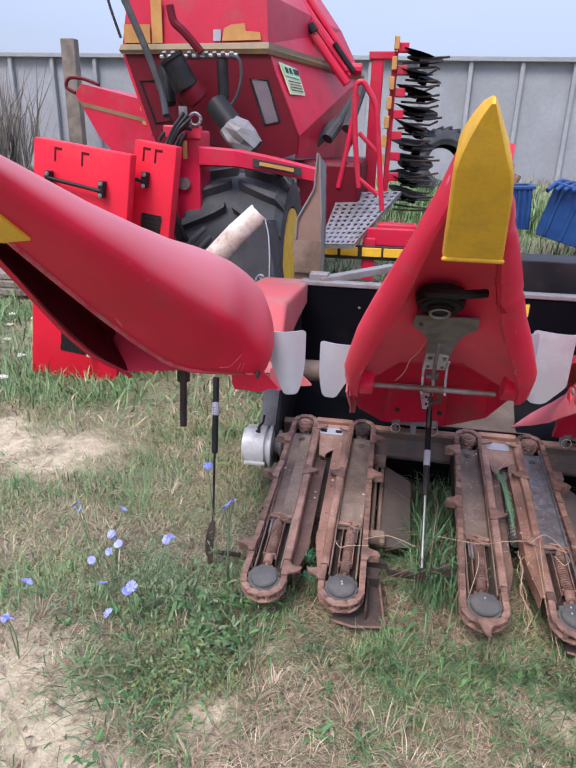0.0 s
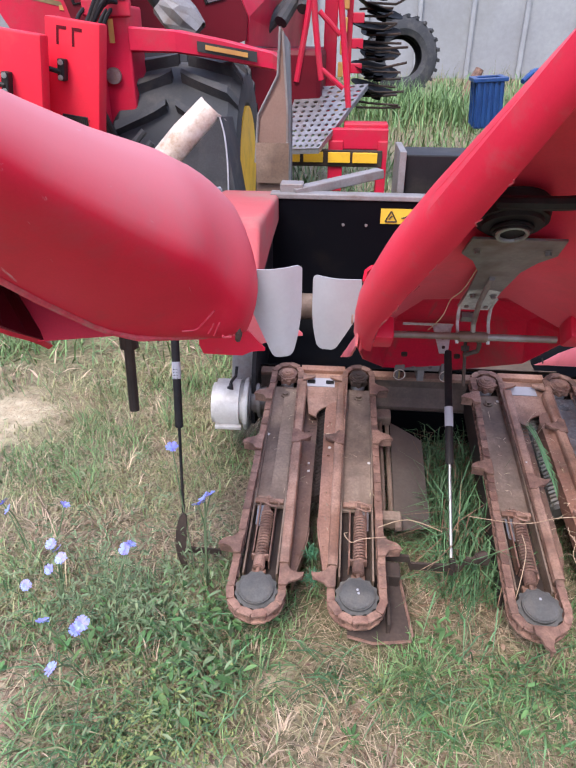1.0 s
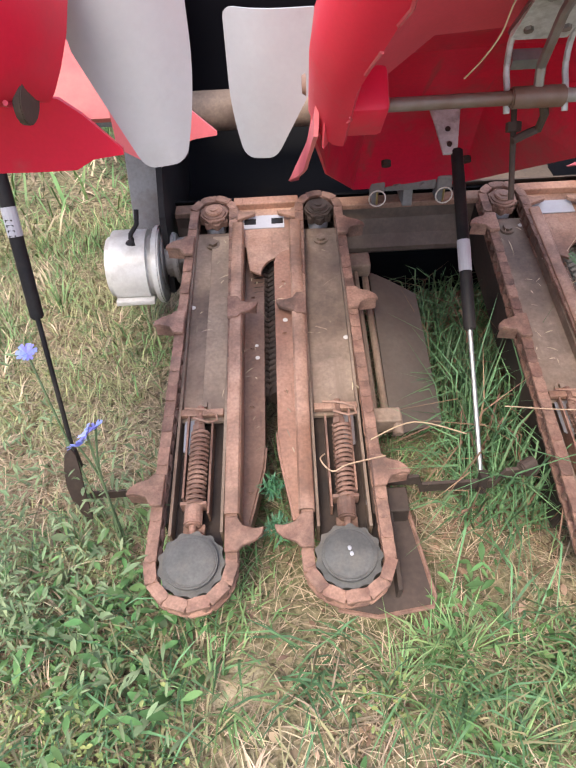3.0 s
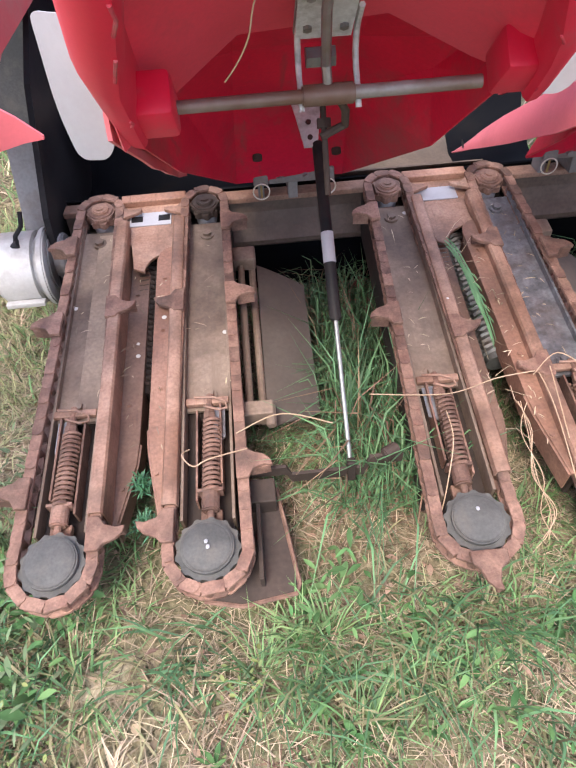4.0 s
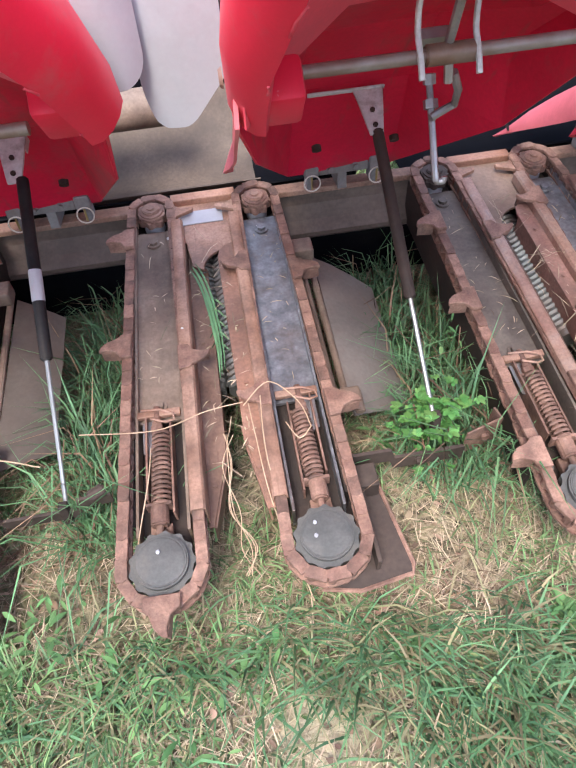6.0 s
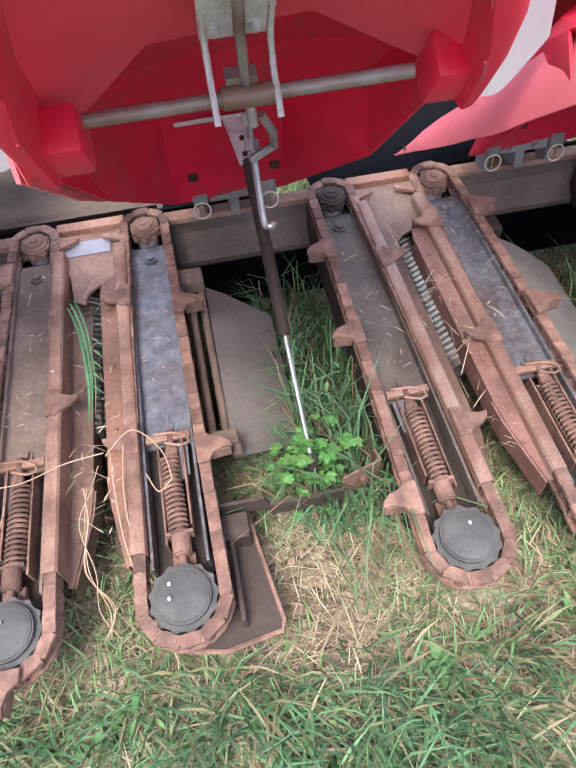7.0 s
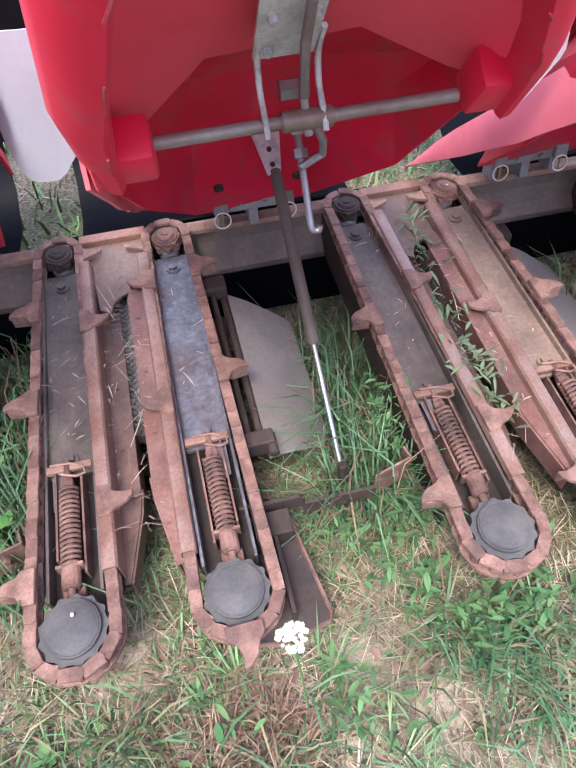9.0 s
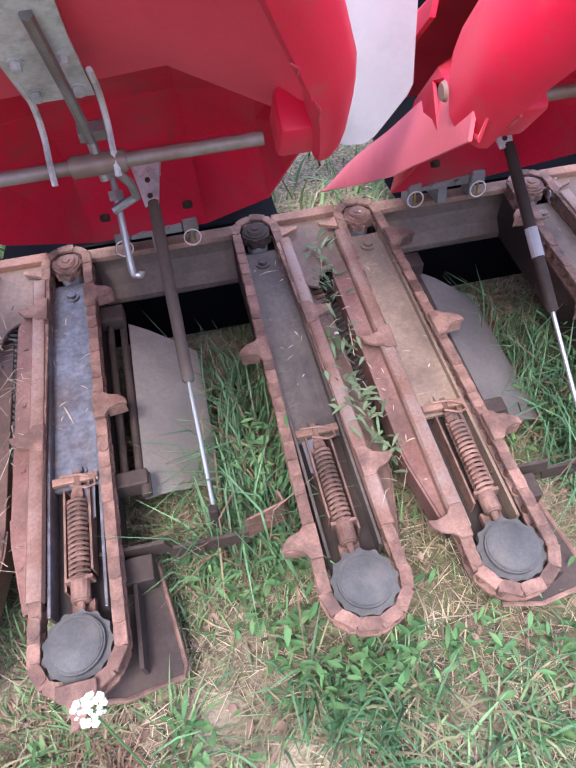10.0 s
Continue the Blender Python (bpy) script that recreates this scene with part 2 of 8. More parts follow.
GREYSTEEL = material("weathered_grey_steel", (0.27, 0.26, 0.26), (0.2, 0.19, 0.19), 0.55, 0.3, 5, 120, 0.2, 0.001, (0.17, 0.12, 0.09), 0.4, 6)
RUBBER = material("dusty_black_rubber", (0.028, 0.031, 0.036), (0.045, 0.047, 0.053), 0.8, 0.0, 5, 150, 0.3, 0.002, (0.09, 0.082, 0.075), 0.35, 6)
PAINT_RED = material("red_machine_paint", (0.55, 0.012, 0.048), (0.46, 0.010, 0.038), 0.42, 0.0, 3, 120, 0.08, 0.001, (0.33, 0.06, 0.065), 0.35, 4, spec=0.35)
PANEL_RED = material("bright_red_panel_paint", (0.70, 0.012, 0.036), (0.62, 0.010, 0.03), 0.45, 0.0, 3, 120, 0.06, 0.001, (0.5, 0.05, 0.055), 0.25, 5, spec=0.3)
# deep red paint; also colours in the shade of the divider and hopper recess
PAINT_AND_SHADE = material("deep_red_paint_and_shade", (0.12, 0.004, 0.012), (0.09, 0.003, 0.009), 0.5, 0.0, 3, 120, 0.08, 0.001, spec=0.2)
PAINT_YEL = material("amber_decal", (0.52, 0.27, 0.07), (0.44, 0.21, 0.06), 0.5, 0.0, 6, 100, 0.05, 0.001)
GLASSY = material("dusty_window_pane", (0.13, 0.10, 0.115), (0.18, 0.14, 0.155), 0.3, 0.0, 3, 120, 0.05, 0.001)
OLIVE = material("olive_band", (0.16, 0.11, 0.05), (0.22, 0.15, 0.07), 0.5, 0.0, 6, 100, 0.05, 0.001)
CONCRETE = material("grey_concrete", (0.32, 0.34, 0.365), (0.27, 0.285, 0.31), 0.85, 0.0, 0.7, 9, 0.12, 0.01, (0.22, 0.23, 0.235), 0.3, 0.5)
WRAPPED = material("plastic_wrapped_timber", (0.42, 0.3, 0.22), (0.6, 0.5, 0.42), 0.35, 0.0, 6, 90, 0.3, 0.003, (0.72, 0.68, 0.64), 0.5, 9, streak=(0.34, 0.23, 0.16))
WOOD = material("weathered_timber", (0.24, 0.2, 0.165), (0.15, 0.125, 0.105), 0.85, 0.0, 3, 60, 0.4, 0.004)
BLUE = material("blue_plastic", (0.004, 0.036, 0.15), (0.008, 0.055, 0.2), 0.4, 0.0, 4, 120, 0.08, 0.001, (0.02, 0.07, 0.2), 0.4, 6)
RAIL_WORN = material("worn_rail_with_bare_edges", (0.25, 0.135, 0.1), (0.4, 0.26, 0.2), 0.5, 0.25, 9, 160, 0.4, 0.002, (0.25, 0.225, 0.215), 0.3, 9, specks=22.0, streak=(0.15, 0.10, 0.08), streak_at=(0.6, 0.82), streak_scale=90)
SKID = material("dark_brown_skid", (0.042, 0.029, 0.024), (0.075, 0.052, 0.042), 0.75, 0.1, 8, 90, 0.3, 0.002, (0.12, 0.085, 0.068), 0.2, 9)
ROLL = material("ribbed_grey_steel", (0.2, 0.21, 0.2), (0.13, 0.135, 0.13), 0.45, 0.5, 12, 120, 0.3, 0.002, (0.15, 0.09, 0.065), 0.4, 9)
RING = material("pale_wire", (0.8, 0.76, 0.68), (0.7, 0.66, 0.58), 0.35, 0.2, 12, 120, 0.05, 0.001)
GUARD_PALE = material("pale_dusty_guard", (0.20, 0.178, 0.155), (0.255, 0.232, 0.205), 0.75, 0.0, 4, 100, 0.2, 0.001, (0.15, 0.135, 0.125), 0.35, 5)
GUARD = material("grey_dusty_guard", (0.125, 0.109, 0.098), (0.185, 0.164, 0.148), 0.75, 0.0, 4, 100, 0.2, 0.001, (0.16, 0.12, 0.1), 0.3, 5)
CARD = material("brown_guard_sheet", (0.21, 0.125, 0.095), (0.26, 0.165, 0.13), 0.7, 0.0, 3, 100, 0.15, 0.001)
LABEL_Y = material("yellow_label", (0.7, 0.48, 0.05), (0.66, 0.44, 0.05), 0.5, bump=0)
LABEL_G = material("green_label", (0.3, 0.6, 0.35), (0.34, 0.62, 0.38), 0.5, bump=0)
LABEL_C = material("cream_label", (0.55, 0.6, 0.36), (0.6, 0.64, 0.42), 0.5, bump=0)
INK = material("black_ink", (0.02, 0.02, 0.02), (0.03, 0.03, 0.03), 0.6, bump=0)
DRYLEAF = material("dry_straw", (0.47, 0.385, 0.265), (0.27, 0.21, 0.14), 0.85, per="island", spread=0.6, bump=0)
GOLD_STRAW = material("golden_straw", (0.5, 0.39, 0.25), (0.42, 0.31, 0.19), 0.6, per="island", spread=0.2, bump=0)
THATCH = material("brown_thatch", (0.27, 0.18, 0.115), (0.17, 0.11, 0.07), 0.9, per="island", spread=0.5, bump=0)
GREEN = material("grass_green", (0.10, 0.20, 0.072), (0.18, 0.30, 0.125), 0.7, per="island", spread=0.45, bump=0)
GREEN_DK = material("long_grass_green", (0.062, 0.155, 0.066), (0.13, 0.275, 0.125), 0.6, per="island", spread=0.45, bump=0)
LEAF = material("weed_leaf_green", (0.07, 0.165, 0.058), (0.12, 0.23, 0.09), 0.78, per="island", spread=0.4, bump=0, spec=0.2)
LEAF_GREY = material("grey_green_leaf", (0.11, 0.17, 0.085), (0.18, 0.24, 0.135), 0.8, per="island", spread=0.45, bump=0, spec=0.2)
CLOVER = material("bright_leaf", (0.07, 0.2, 0.05), (0.12, 0.29, 0.09), 0.6, per="island", spread=0.3, bump=0, spec=0.2)
PETAL = material("chicory_blue_petal", (0.24, 0.26, 0.72), (0.32, 0.33, 0.8), 0.6, per="island", spread=0.15, bump=0)
PETALW = material("white_petal", (0.75, 0.76, 0.68), (0.65, 0.68, 0.55), 0.6, per="island", spread=0.1, bump=0)


# ---- mesh helpers ----
def part(name, bm, mat, parent=None, label="", smooth=False):
    me = bpy.data.meshes.new(name)
    bmesh.ops.recalc_face_normals(bm, faces=bm.faces)
    bm.to_mesh(me)
    bm.free()
    me.materials.append(mat)
    if smooth:
        me.polygons.foreach_set("use_smooth", [True] * len(me.polygons))
        me.set_sharp_from_angle(angle=radians(35))
    return piece(name, me, parent, None, label)


def piece(name, me, parent=None, m=None, label=""):
    ob = new(name, me)
    if parent is not None:
        ob.parent = parent
    if m is not None:
        ob.matrix_local = m
    if label:
        ob["label"] = label
    return ob


def thing(name, loc, label, category, group="", kind=""):
    ob = new(name)
    ob.empty_display_size = 0.05
    ob.location = loc
    return tagged(ob, label, category, group, kind)


def box(bm, x0, x1, y0, y1, z0, z1, bevel=0.0, m=None):
    b2 = bmesh.new()
    bmesh.ops.create_cube(b2, size=1, matrix=Matrix.Translation(((x0 + x1) / 2, (y0 + y1) / 2, (z0 + z1) / 2)) @ Matrix.Diagonal((abs(x1 - x0), abs(y1 - y0), abs(z1 - z0), 1)))
    if bevel:
        bmesh.ops.bevel(b2, geom=b2.edges[:], offset=bevel, segments=2, affect="EDGES", profile=0.5)
    if m is not None:
        b2.transform(m)
    absorb(bm, b2)


def absorb(bm, b2):
    me = bpy.data.meshes.new("tmp")
    b2.to_mesh(me)
    b2.free()
    bm.from_mesh(me)
    bpy.data.meshes.remove(me)


def frame_to(p0, p1):
    d = Vector(p1) - Vector(p0)
    return Matrix.Translation(p0) @ d.to_track_quat("Z", "Y").to_matrix().to_4x4(), d.length


def cyl(bm, p0, p1, r, seg=20, r2=None, bevel=0.0):
    m, ln = frame_to(p0, p1)
    b2 = bmesh.new()
    bmesh.ops.create_cone(b2, cap_ends=True, segments=seg, radius1=r, radius2=r if r2 is None else r2, depth=ln, matrix=Matrix.Translation((0, 0, ln / 2)))
    if bevel:
        rim = [e for e in b2.edges if abs(e.verts[0].co.z - e.verts[1].co.z) < 1e-6]
        bmesh.ops.bevel(b2, geom=rim, offset=bevel, segments=2, affect="EDGES")
    b2.transform(m)
    absorb(bm, b2)


def sweep(bm, pts, r, seg=8, closed=False, flat=1.0):
    """A tube of radius r along a line of points."""
    pts = [Vector(p) for p in pts]
    rings = []
    n = len(pts)
    up = Vector((0.13, 0.21, 0.97)).normalized()
    for i, p in enumerate(pts):
        a = pts[i - 1] if (i or closed) else p
        b = pts[(i + 1) % n] if (i < n - 1 or closed) else p
        d = (b - a).normalized()
        s = d.cross(up)
        s = s.normalized() if s.length > 1e-4 else d.orthogonal().normalized()
        u = s.cross(d)
        rings.append([bm.verts.new(p + s * (math.cos(k * math.tau / seg) * r) + u * (math.sin(k * math.tau / seg) * r * flat)) for k in range(seg)])
    for i in range(n if closed else n - 1):
        a, b = rings[i], rings[(i + 1) % n]
        for k in range(seg):
            bm.faces.new((a[k], a[(k + 1) % seg], b[(k + 1) % seg], b[k]))
    if not closed:
        bm.faces.new(rings[0][::-1])
        bm.faces.new(rings[-1])


def prism(bm, outline, z0, z1, m=None, bevel=0.0):
    """A flat outline (x, y) made solid from z0 to z1."""
    b2 = bmesh.new()
    f = b2.faces.new([b2.verts.new((x, y, z0)) for x, y in outline])
    r = bmesh.ops.extrude_face_region(b2, geom=[f])
    bmesh.ops.translate(b2, vec=(0, 0, z1 - z0), verts=[v for v in r["geom"] if isinstance(v, bmesh.types.BMVert)])
    if bevel:
        bmesh.ops.bevel(b2, geom=b2.edges[:], offset=bevel, segments=1, affect="EDGES")
    if m is not None:
        b2.transform(m)
    absorb(bm, b2)


def sheet(bm, rows, thick=0.0, closed=False):
    """A grid of points skinned with quads, made solid by thick along its normals."""
    b2 = bmesh.new()
    vs = [[b2.verts.new(p) for p in row] for row in rows]
    for a, b in zip(vs, vs[1:]):
        k = len(a)
        for i in range(k if closed else k - 1):
            b2.faces.new((a[i], a[(i + 1) % k], b[(i + 1) % k], b[i]))
    if thick:
        bmesh.ops.recalc_face_normals(b2, faces=b2.faces)
        bmesh.ops.solidify(b2, geom=b2.faces[:], thickness=thick)
    absorb(bm, b2)


def smooth_line(pts, per=3):
    out = []
    n = len(pts)
    for i in range(n - 1):
        p0, p1, p2, p3 = (Vector(pts[max(0, i - 1)]), Vector(pts[i]), Vector(pts[i + 1]), Vector(pts[min(n - 1, i + 2)]))
        for j in range(per):
            t = j / per
            out.append(0.5 * (2 * p1 + (p2 - p0) * t + (2 * p0 - 5 * p1 + 4 * p2 - p3) * t * t + (3 * p1 - p0 - 3 * p2 + p3) * t ** 3))
    out.append(Vector(pts[-1]))
    return out


def helix(bm, p0, p1, r, wire, turns, per=12, seg=6):
    m, ln = frame_to(p0, p1)
    n = int(turns * per)
    sweep(bm, [m @ Vector((math.cos(i / per * math.tau) * r, math.sin(i / per * math.tau) * r, ln * i / n)) for i in range(n + 1)], wire, seg)


def bolt(bm, p, axis, r=0.009, h=0.008):
    p, a = Vector(p), Vector(axis).normalized()
    cyl(bm, p, p + a * h * 0.3, r * 1.5, 16)
    cyl(bm, p + a * h * 0.3, p + a * h * 1.3, r, 6)


def wpart(name, bm, mat, parent, label="", smooth=False):
    """A part whose mesh is given in the world's coordinates."""
    bm.transform(parent.matrix_basis.inverted())
    return part(name, bm, mat, parent, label, smooth)


# ---- ground ----
def ground_height(x, y):
    far = max(0.0, min(1.0, (y - 7.0) / 14.0))
    return 0.62 * far * far * (3 - 2 * far) + 0.012 * noise.noise((x * 1.3, y * 1.3, 0)) + 0.006 * noise.noise((x * 5, y * 5, 3)) - 0.012


def axis_steps(lo, hi, fine, outer):
    a = list(np.arange(lo, hi + 1e-6, fine))
    left, right, st = [], [], fine
    x = lo
    while x > -outer:
        st *= 1.35
        x -= st
        left.append(x)
    x, st = hi, fine
    while x < outer:
        st *= 1.35
        x += st
        right.append(x)
    return left[::-1] + a + right


gx, gy = axis_steps(-3.0, 4.0, 0.03, 900), axis_steps(0.5, 4.0, 0.03, 900)
BARE = [(-0.85, 1.22, 0.26), (-1.02, 1.42, 0.2), (-0.7, 1.05, 0.22), (-0.5, 1.0, 0.14), (-0.6, 1.12, 0.12), (-1.2, 1.15, 0.4), (-1.65, 2.7, 0.28), (-1.95, 2.85, 0.4), (-0.39, 1.36, 0.09), (0.67, 1.53, 0.085), (1.46, 1.60, 0.06), (1.64, 1.55, 0.06), (1.80, 1.61, 0.06), (1.27, 1.80, 0.08), (-0.25, 1.65, 0.05), (1.78, 1.50, 0.05), (1.9, 1.46, 0.06), (1.68, 1.68, 0.05), (2.12, 1.58, 0.05), (-2.2, 2.9, 0.35), (-1.5, 2.9, 0.25)]


def bareness(x, y):
    """How bare the soil is at a place, 0 to 1."""
    d = max(1.35 - math.hypot(x - a, y - b) / r for a, b, r in BARE)
    return max(0.0, min(1.0, d + 0.55 * noise.noise((x * 6, y * 6, 8)) + 0.25 * noise.noise((x * 17, y * 17, 5))))


gbm = bmesh.new()
gv = [[gbm.verts.new((x, y, ground_height(x, y))) for x in gx] for y in gy]
for a, b in zip(gv, gv[1:]):
    for i in range(len(a) - 1):
        gbm.faces.new((a[i], a[i + 1], b[i + 1], b[i]))


def ground_material():
    m = bpy.data.materials.new("dry_soil_and_thatch")
    m.use_nodes = True
    n, l = m.node_tree.nodes, m.node_tree.links
    b = n["Principled BSDF"]
    co = n.new("ShaderNodeTexCoord")

    def noise_ramp(scale, detail, p0, p1, c0, c1):
        t = n.new("ShaderNodeTexNoise")
        t.inputs["Scale"].default_value, t.inputs["Detail"].default_value = scale, detail
        l.new(co.outputs["Object"], t.inputs["Vector"])
        r = n.new("ShaderNodeValToRGB")
        r.color_ramp.elements[0].position, r.color_ramp.elements[1].position = p0, p1
        r.color_ramp.elements[0].color, r.color_ramp.elements[1].color = lin(c0), lin(c1)
        l.new(t.outputs["Fac"], r.inputs["Fac"])
        return r.outputs["Color"], t.outputs["Fac"]

    soil, _ = noise_ramp(22, 8, 0.35, 0.7, (0.36, 0.30, 0.20), (0.55, 0.475, 0.335))
    thatch, tf = noise_ramp(70, 6, 0.35, 0.65, (0.07, 0.058, 0.036), (0.38, 0.30, 0.195))
    grassy, _ = noise_ramp(0.9, 6, 0.42, 0.62, (0, 0, 0), (0.75, 0.75, 0.75))
    gm = n.new("ShaderNodeMix")
    gm.data_type = "RGBA"
    l.new(grassy, gm.inputs["Factor"])
    l.new(thatch, gm.inputs["A"])
    gm.inputs["B"].default_value = (0.11, 0.125, 0.055, 1)
    thatch = gm.outputs["Result"]
    at = n.new("ShaderNodeAttribute")
    at.attribute_name = "bare_soil"
    mask = at.outputs["Fac"]
    mx = n.new("ShaderNodeMix")
    mx.data_type = "RGBA"
    l.new(mask, mx.inputs["Factor"])
    l.new(thatch, mx.inputs["A"])
    l.new(soil, mx.inputs["B"])
    l.new(mx.outputs["Result"], b.inputs["Base Color"])
    b.inputs["Roughness"].default_value = 0.95
    bp = n.new("ShaderNodeBump")
    bp.inputs["Strength"].default_value, bp.inputs["Distance"].default_value = 0.8, 0.012
    l.new(tf, bp.inputs["Height"])
    l.new(bp.outputs["Normal"], b.inputs["Normal"])
    return m


ground = part("ground", gbm, ground_material(), smooth=True)
soil = ground.data.attributes.new("bare_soil", "FLOAT", "POINT")
soil.data.foreach_set("value", [bareness(v.co.x, v.co.y) for v in ground.data.vertices])
tagged(ground, "dry trodden soil with sparse straw and grass", "ground", kind="structure")

# ---- row units ----
UNIT_L, UNIT_TILT = 0.935, 11.2
HALF = 0.135
PITCH = 0.75


def mesh_once(store, key, build, mat, smooth=False):
    if key not in store:
        bm = bmesh.new()
        build(bm)
        bmesh.ops.recalc_face_normals(bm, faces=bm.faces)
        me = bpy.data.meshes.new(key)
        bm.to_mesh(me)
        bm.free()
        me.materials.append(mat)
        if smooth:
            me.polygons.foreach_set("use_smooth", [True] * len(me.polygons))
            me.set_sharp_from_angle(angle=radians(35))
        store[key] = me
    return store[key]


SHARED = {}


def link_mesh(bm):
    """One flat link: a plate rounded at both ends, its rear end stepped up over the next, with a second plate below."""
    def stadium(w, a, b, n=6):
        return [(b + w * math.cos(t), w * math.sin(t)) for t in [radians(-90 + 180 * i / n) for i in range(n + 1)]] + [(a - w * math.cos(t), -w * math.sin(t)) for t in [radians(-90 + 180 * i / n) for i in range(n + 1)]]
    prism(bm, [(-0.0205, -0.0108), (0.0195, -0.0108), (0.0195, 0.0108), (-0.0205, 0.0108)], -0.001, 0.0062, bevel=0.0008)
    prism(bm, stadium(0.0106, -0.004, 0.0105), 0.0062, 0.0078)
    prism(bm, stadium(0.0102, -0.014, 0.0125), -0.033, -0.027)
    cyl(bm, (0.01, 0, -0.027), (0.01, 0, -0.001), 0.0085, 8)


def lug_mesh(bm):
    prism(bm, [(-0.032, -0.011), (0.032, -0.011), (0.031, 0.011), (0.015, 0.021), (0.008, 0.042), (0.010, 0.058), (-0.002, 0.055), (-0.014, 0.042), (-0.022, 0.02), (-0.032, 0.011)], 0.003, 0.013, bevel=0.0015)
    prism(bm, [(0.008, 0.014), (0.013, 0.016), (0.009, 0.054), (0.004, 0.052)], -0.022, 0.004)
    prism(bm, [(-0.030, 0.002), (0.030, 0.002), (0.027, 0.010), (-0.027, 0.010)], -0.02, 0.004)


def idler_mesh(bm):
    cyl(bm, (0, 0, -0.008), (0, 0, 0.006), 0.0475, 40, bevel=0.003)
    cyl(bm, (0, 0, 0.006), (0, 0, 0.0105), 0.0435, 40, 0.036, 0.002)


def idler_wheel_mesh(bm):
    pts = []
    for i in range(104):
        a = i / 104 * math.tau
        r = 0.0565 + 0.0035 * max(-0.4, math.cos(a * 13))
        pts.append((math.cos(a) * r, math.sin(a) * r))
    prism(bm, pts, -0.02, -0.002)


def sprocket_mesh(bm):
    pts = []
    for i in range(64):
        a = i / 64 * math.tau
        r = 0.037 + 0.004 * math.cos(a * 8)
        pts.append((math.cos(a) * r, math.sin(a) * r))
    prism(bm, pts, -0.03, -0.012, bevel=0.0015)
    cyl(bm, (0, 0, -0.012), (0, 0, 0.002), 0.036, 32, 0.034, 0.004)
    for i in range(6):
        a = i / 6 * math.tau
        box(bm, 0.026, 0.038, -0.006, 0.006, -0.012, -0.002, 0.002, pose(0, 0, 0, 0, 0, math.degrees(a)))


def spr_bolt_mesh(bm):
    cyl(bm, (0, 0, 0.002), (0, 0, 0.009), 0.023, 28, 0.021, 0.002)
    cyl(bm, (0, 0, 0.009), (0, 0, 0.0125), 0.011, 16, bevel=0.001)


def spring_mesh(bm):
    helix(bm, (0, 0.115, 0), (0, 0.275, 0), 0.0165, 0.0034, 16)


def spring_rod_mesh(bm):
    cyl(bm, (0, 0.05, 0), (0, 0.335, 0), 0.007, 10)
    cyl(bm, (0, 0.075, 0), (0, 0.115, 0), 0.017, 14, bevel=0.003)
    cyl(bm, (0, 0.275, 0), (0, 0.288, 0), 0.013, 6)
    cyl(bm, (0, 0.29, 0), (0, 0.298, 0), 0.011, 6)
    box(bm, -0.024, 0.024, 0.112, 0.118, -0.015, 0.012)
    box(bm, -0.02, 0.02, 0.045, 0.085, -0.03, -0.014, 0.002)


def chain_path(s, total):
    """Place and turn along the loop, from the rear of the outer strand."""
    rf, rr, L = 0.070, 0.050, UNIT_L
    a = math.hypot(L, rf - rr)
    arc_f, arc_r = math.pi * rf, math.pi * rr
    s = s % (2 * a + arc_f + arc_r)
    if s < a:
        f = s / a
        return rr + (rf - rr) * f, L * (1 - f), math.atan2(-L, rf - rr)
    s -= a
    if s < arc_f:
        th = s / rf
        return rf * math.cos(th), -rf * math.sin(th), -math.pi / 2 - th
    s -= arc_f
    if s < a:
        f = s / a
        return -(rf + (rr - rf) * f), L * f, math.atan2(L, rf - rr)
    s -= a
    th = s / rr
    return -rr * math.cos(th), L + rr * math.sin(th), math.pi / 2 - th


CHAIN_LEN = 2 * math.hypot(UNIT_L, 0.02) + math.pi * 0.12


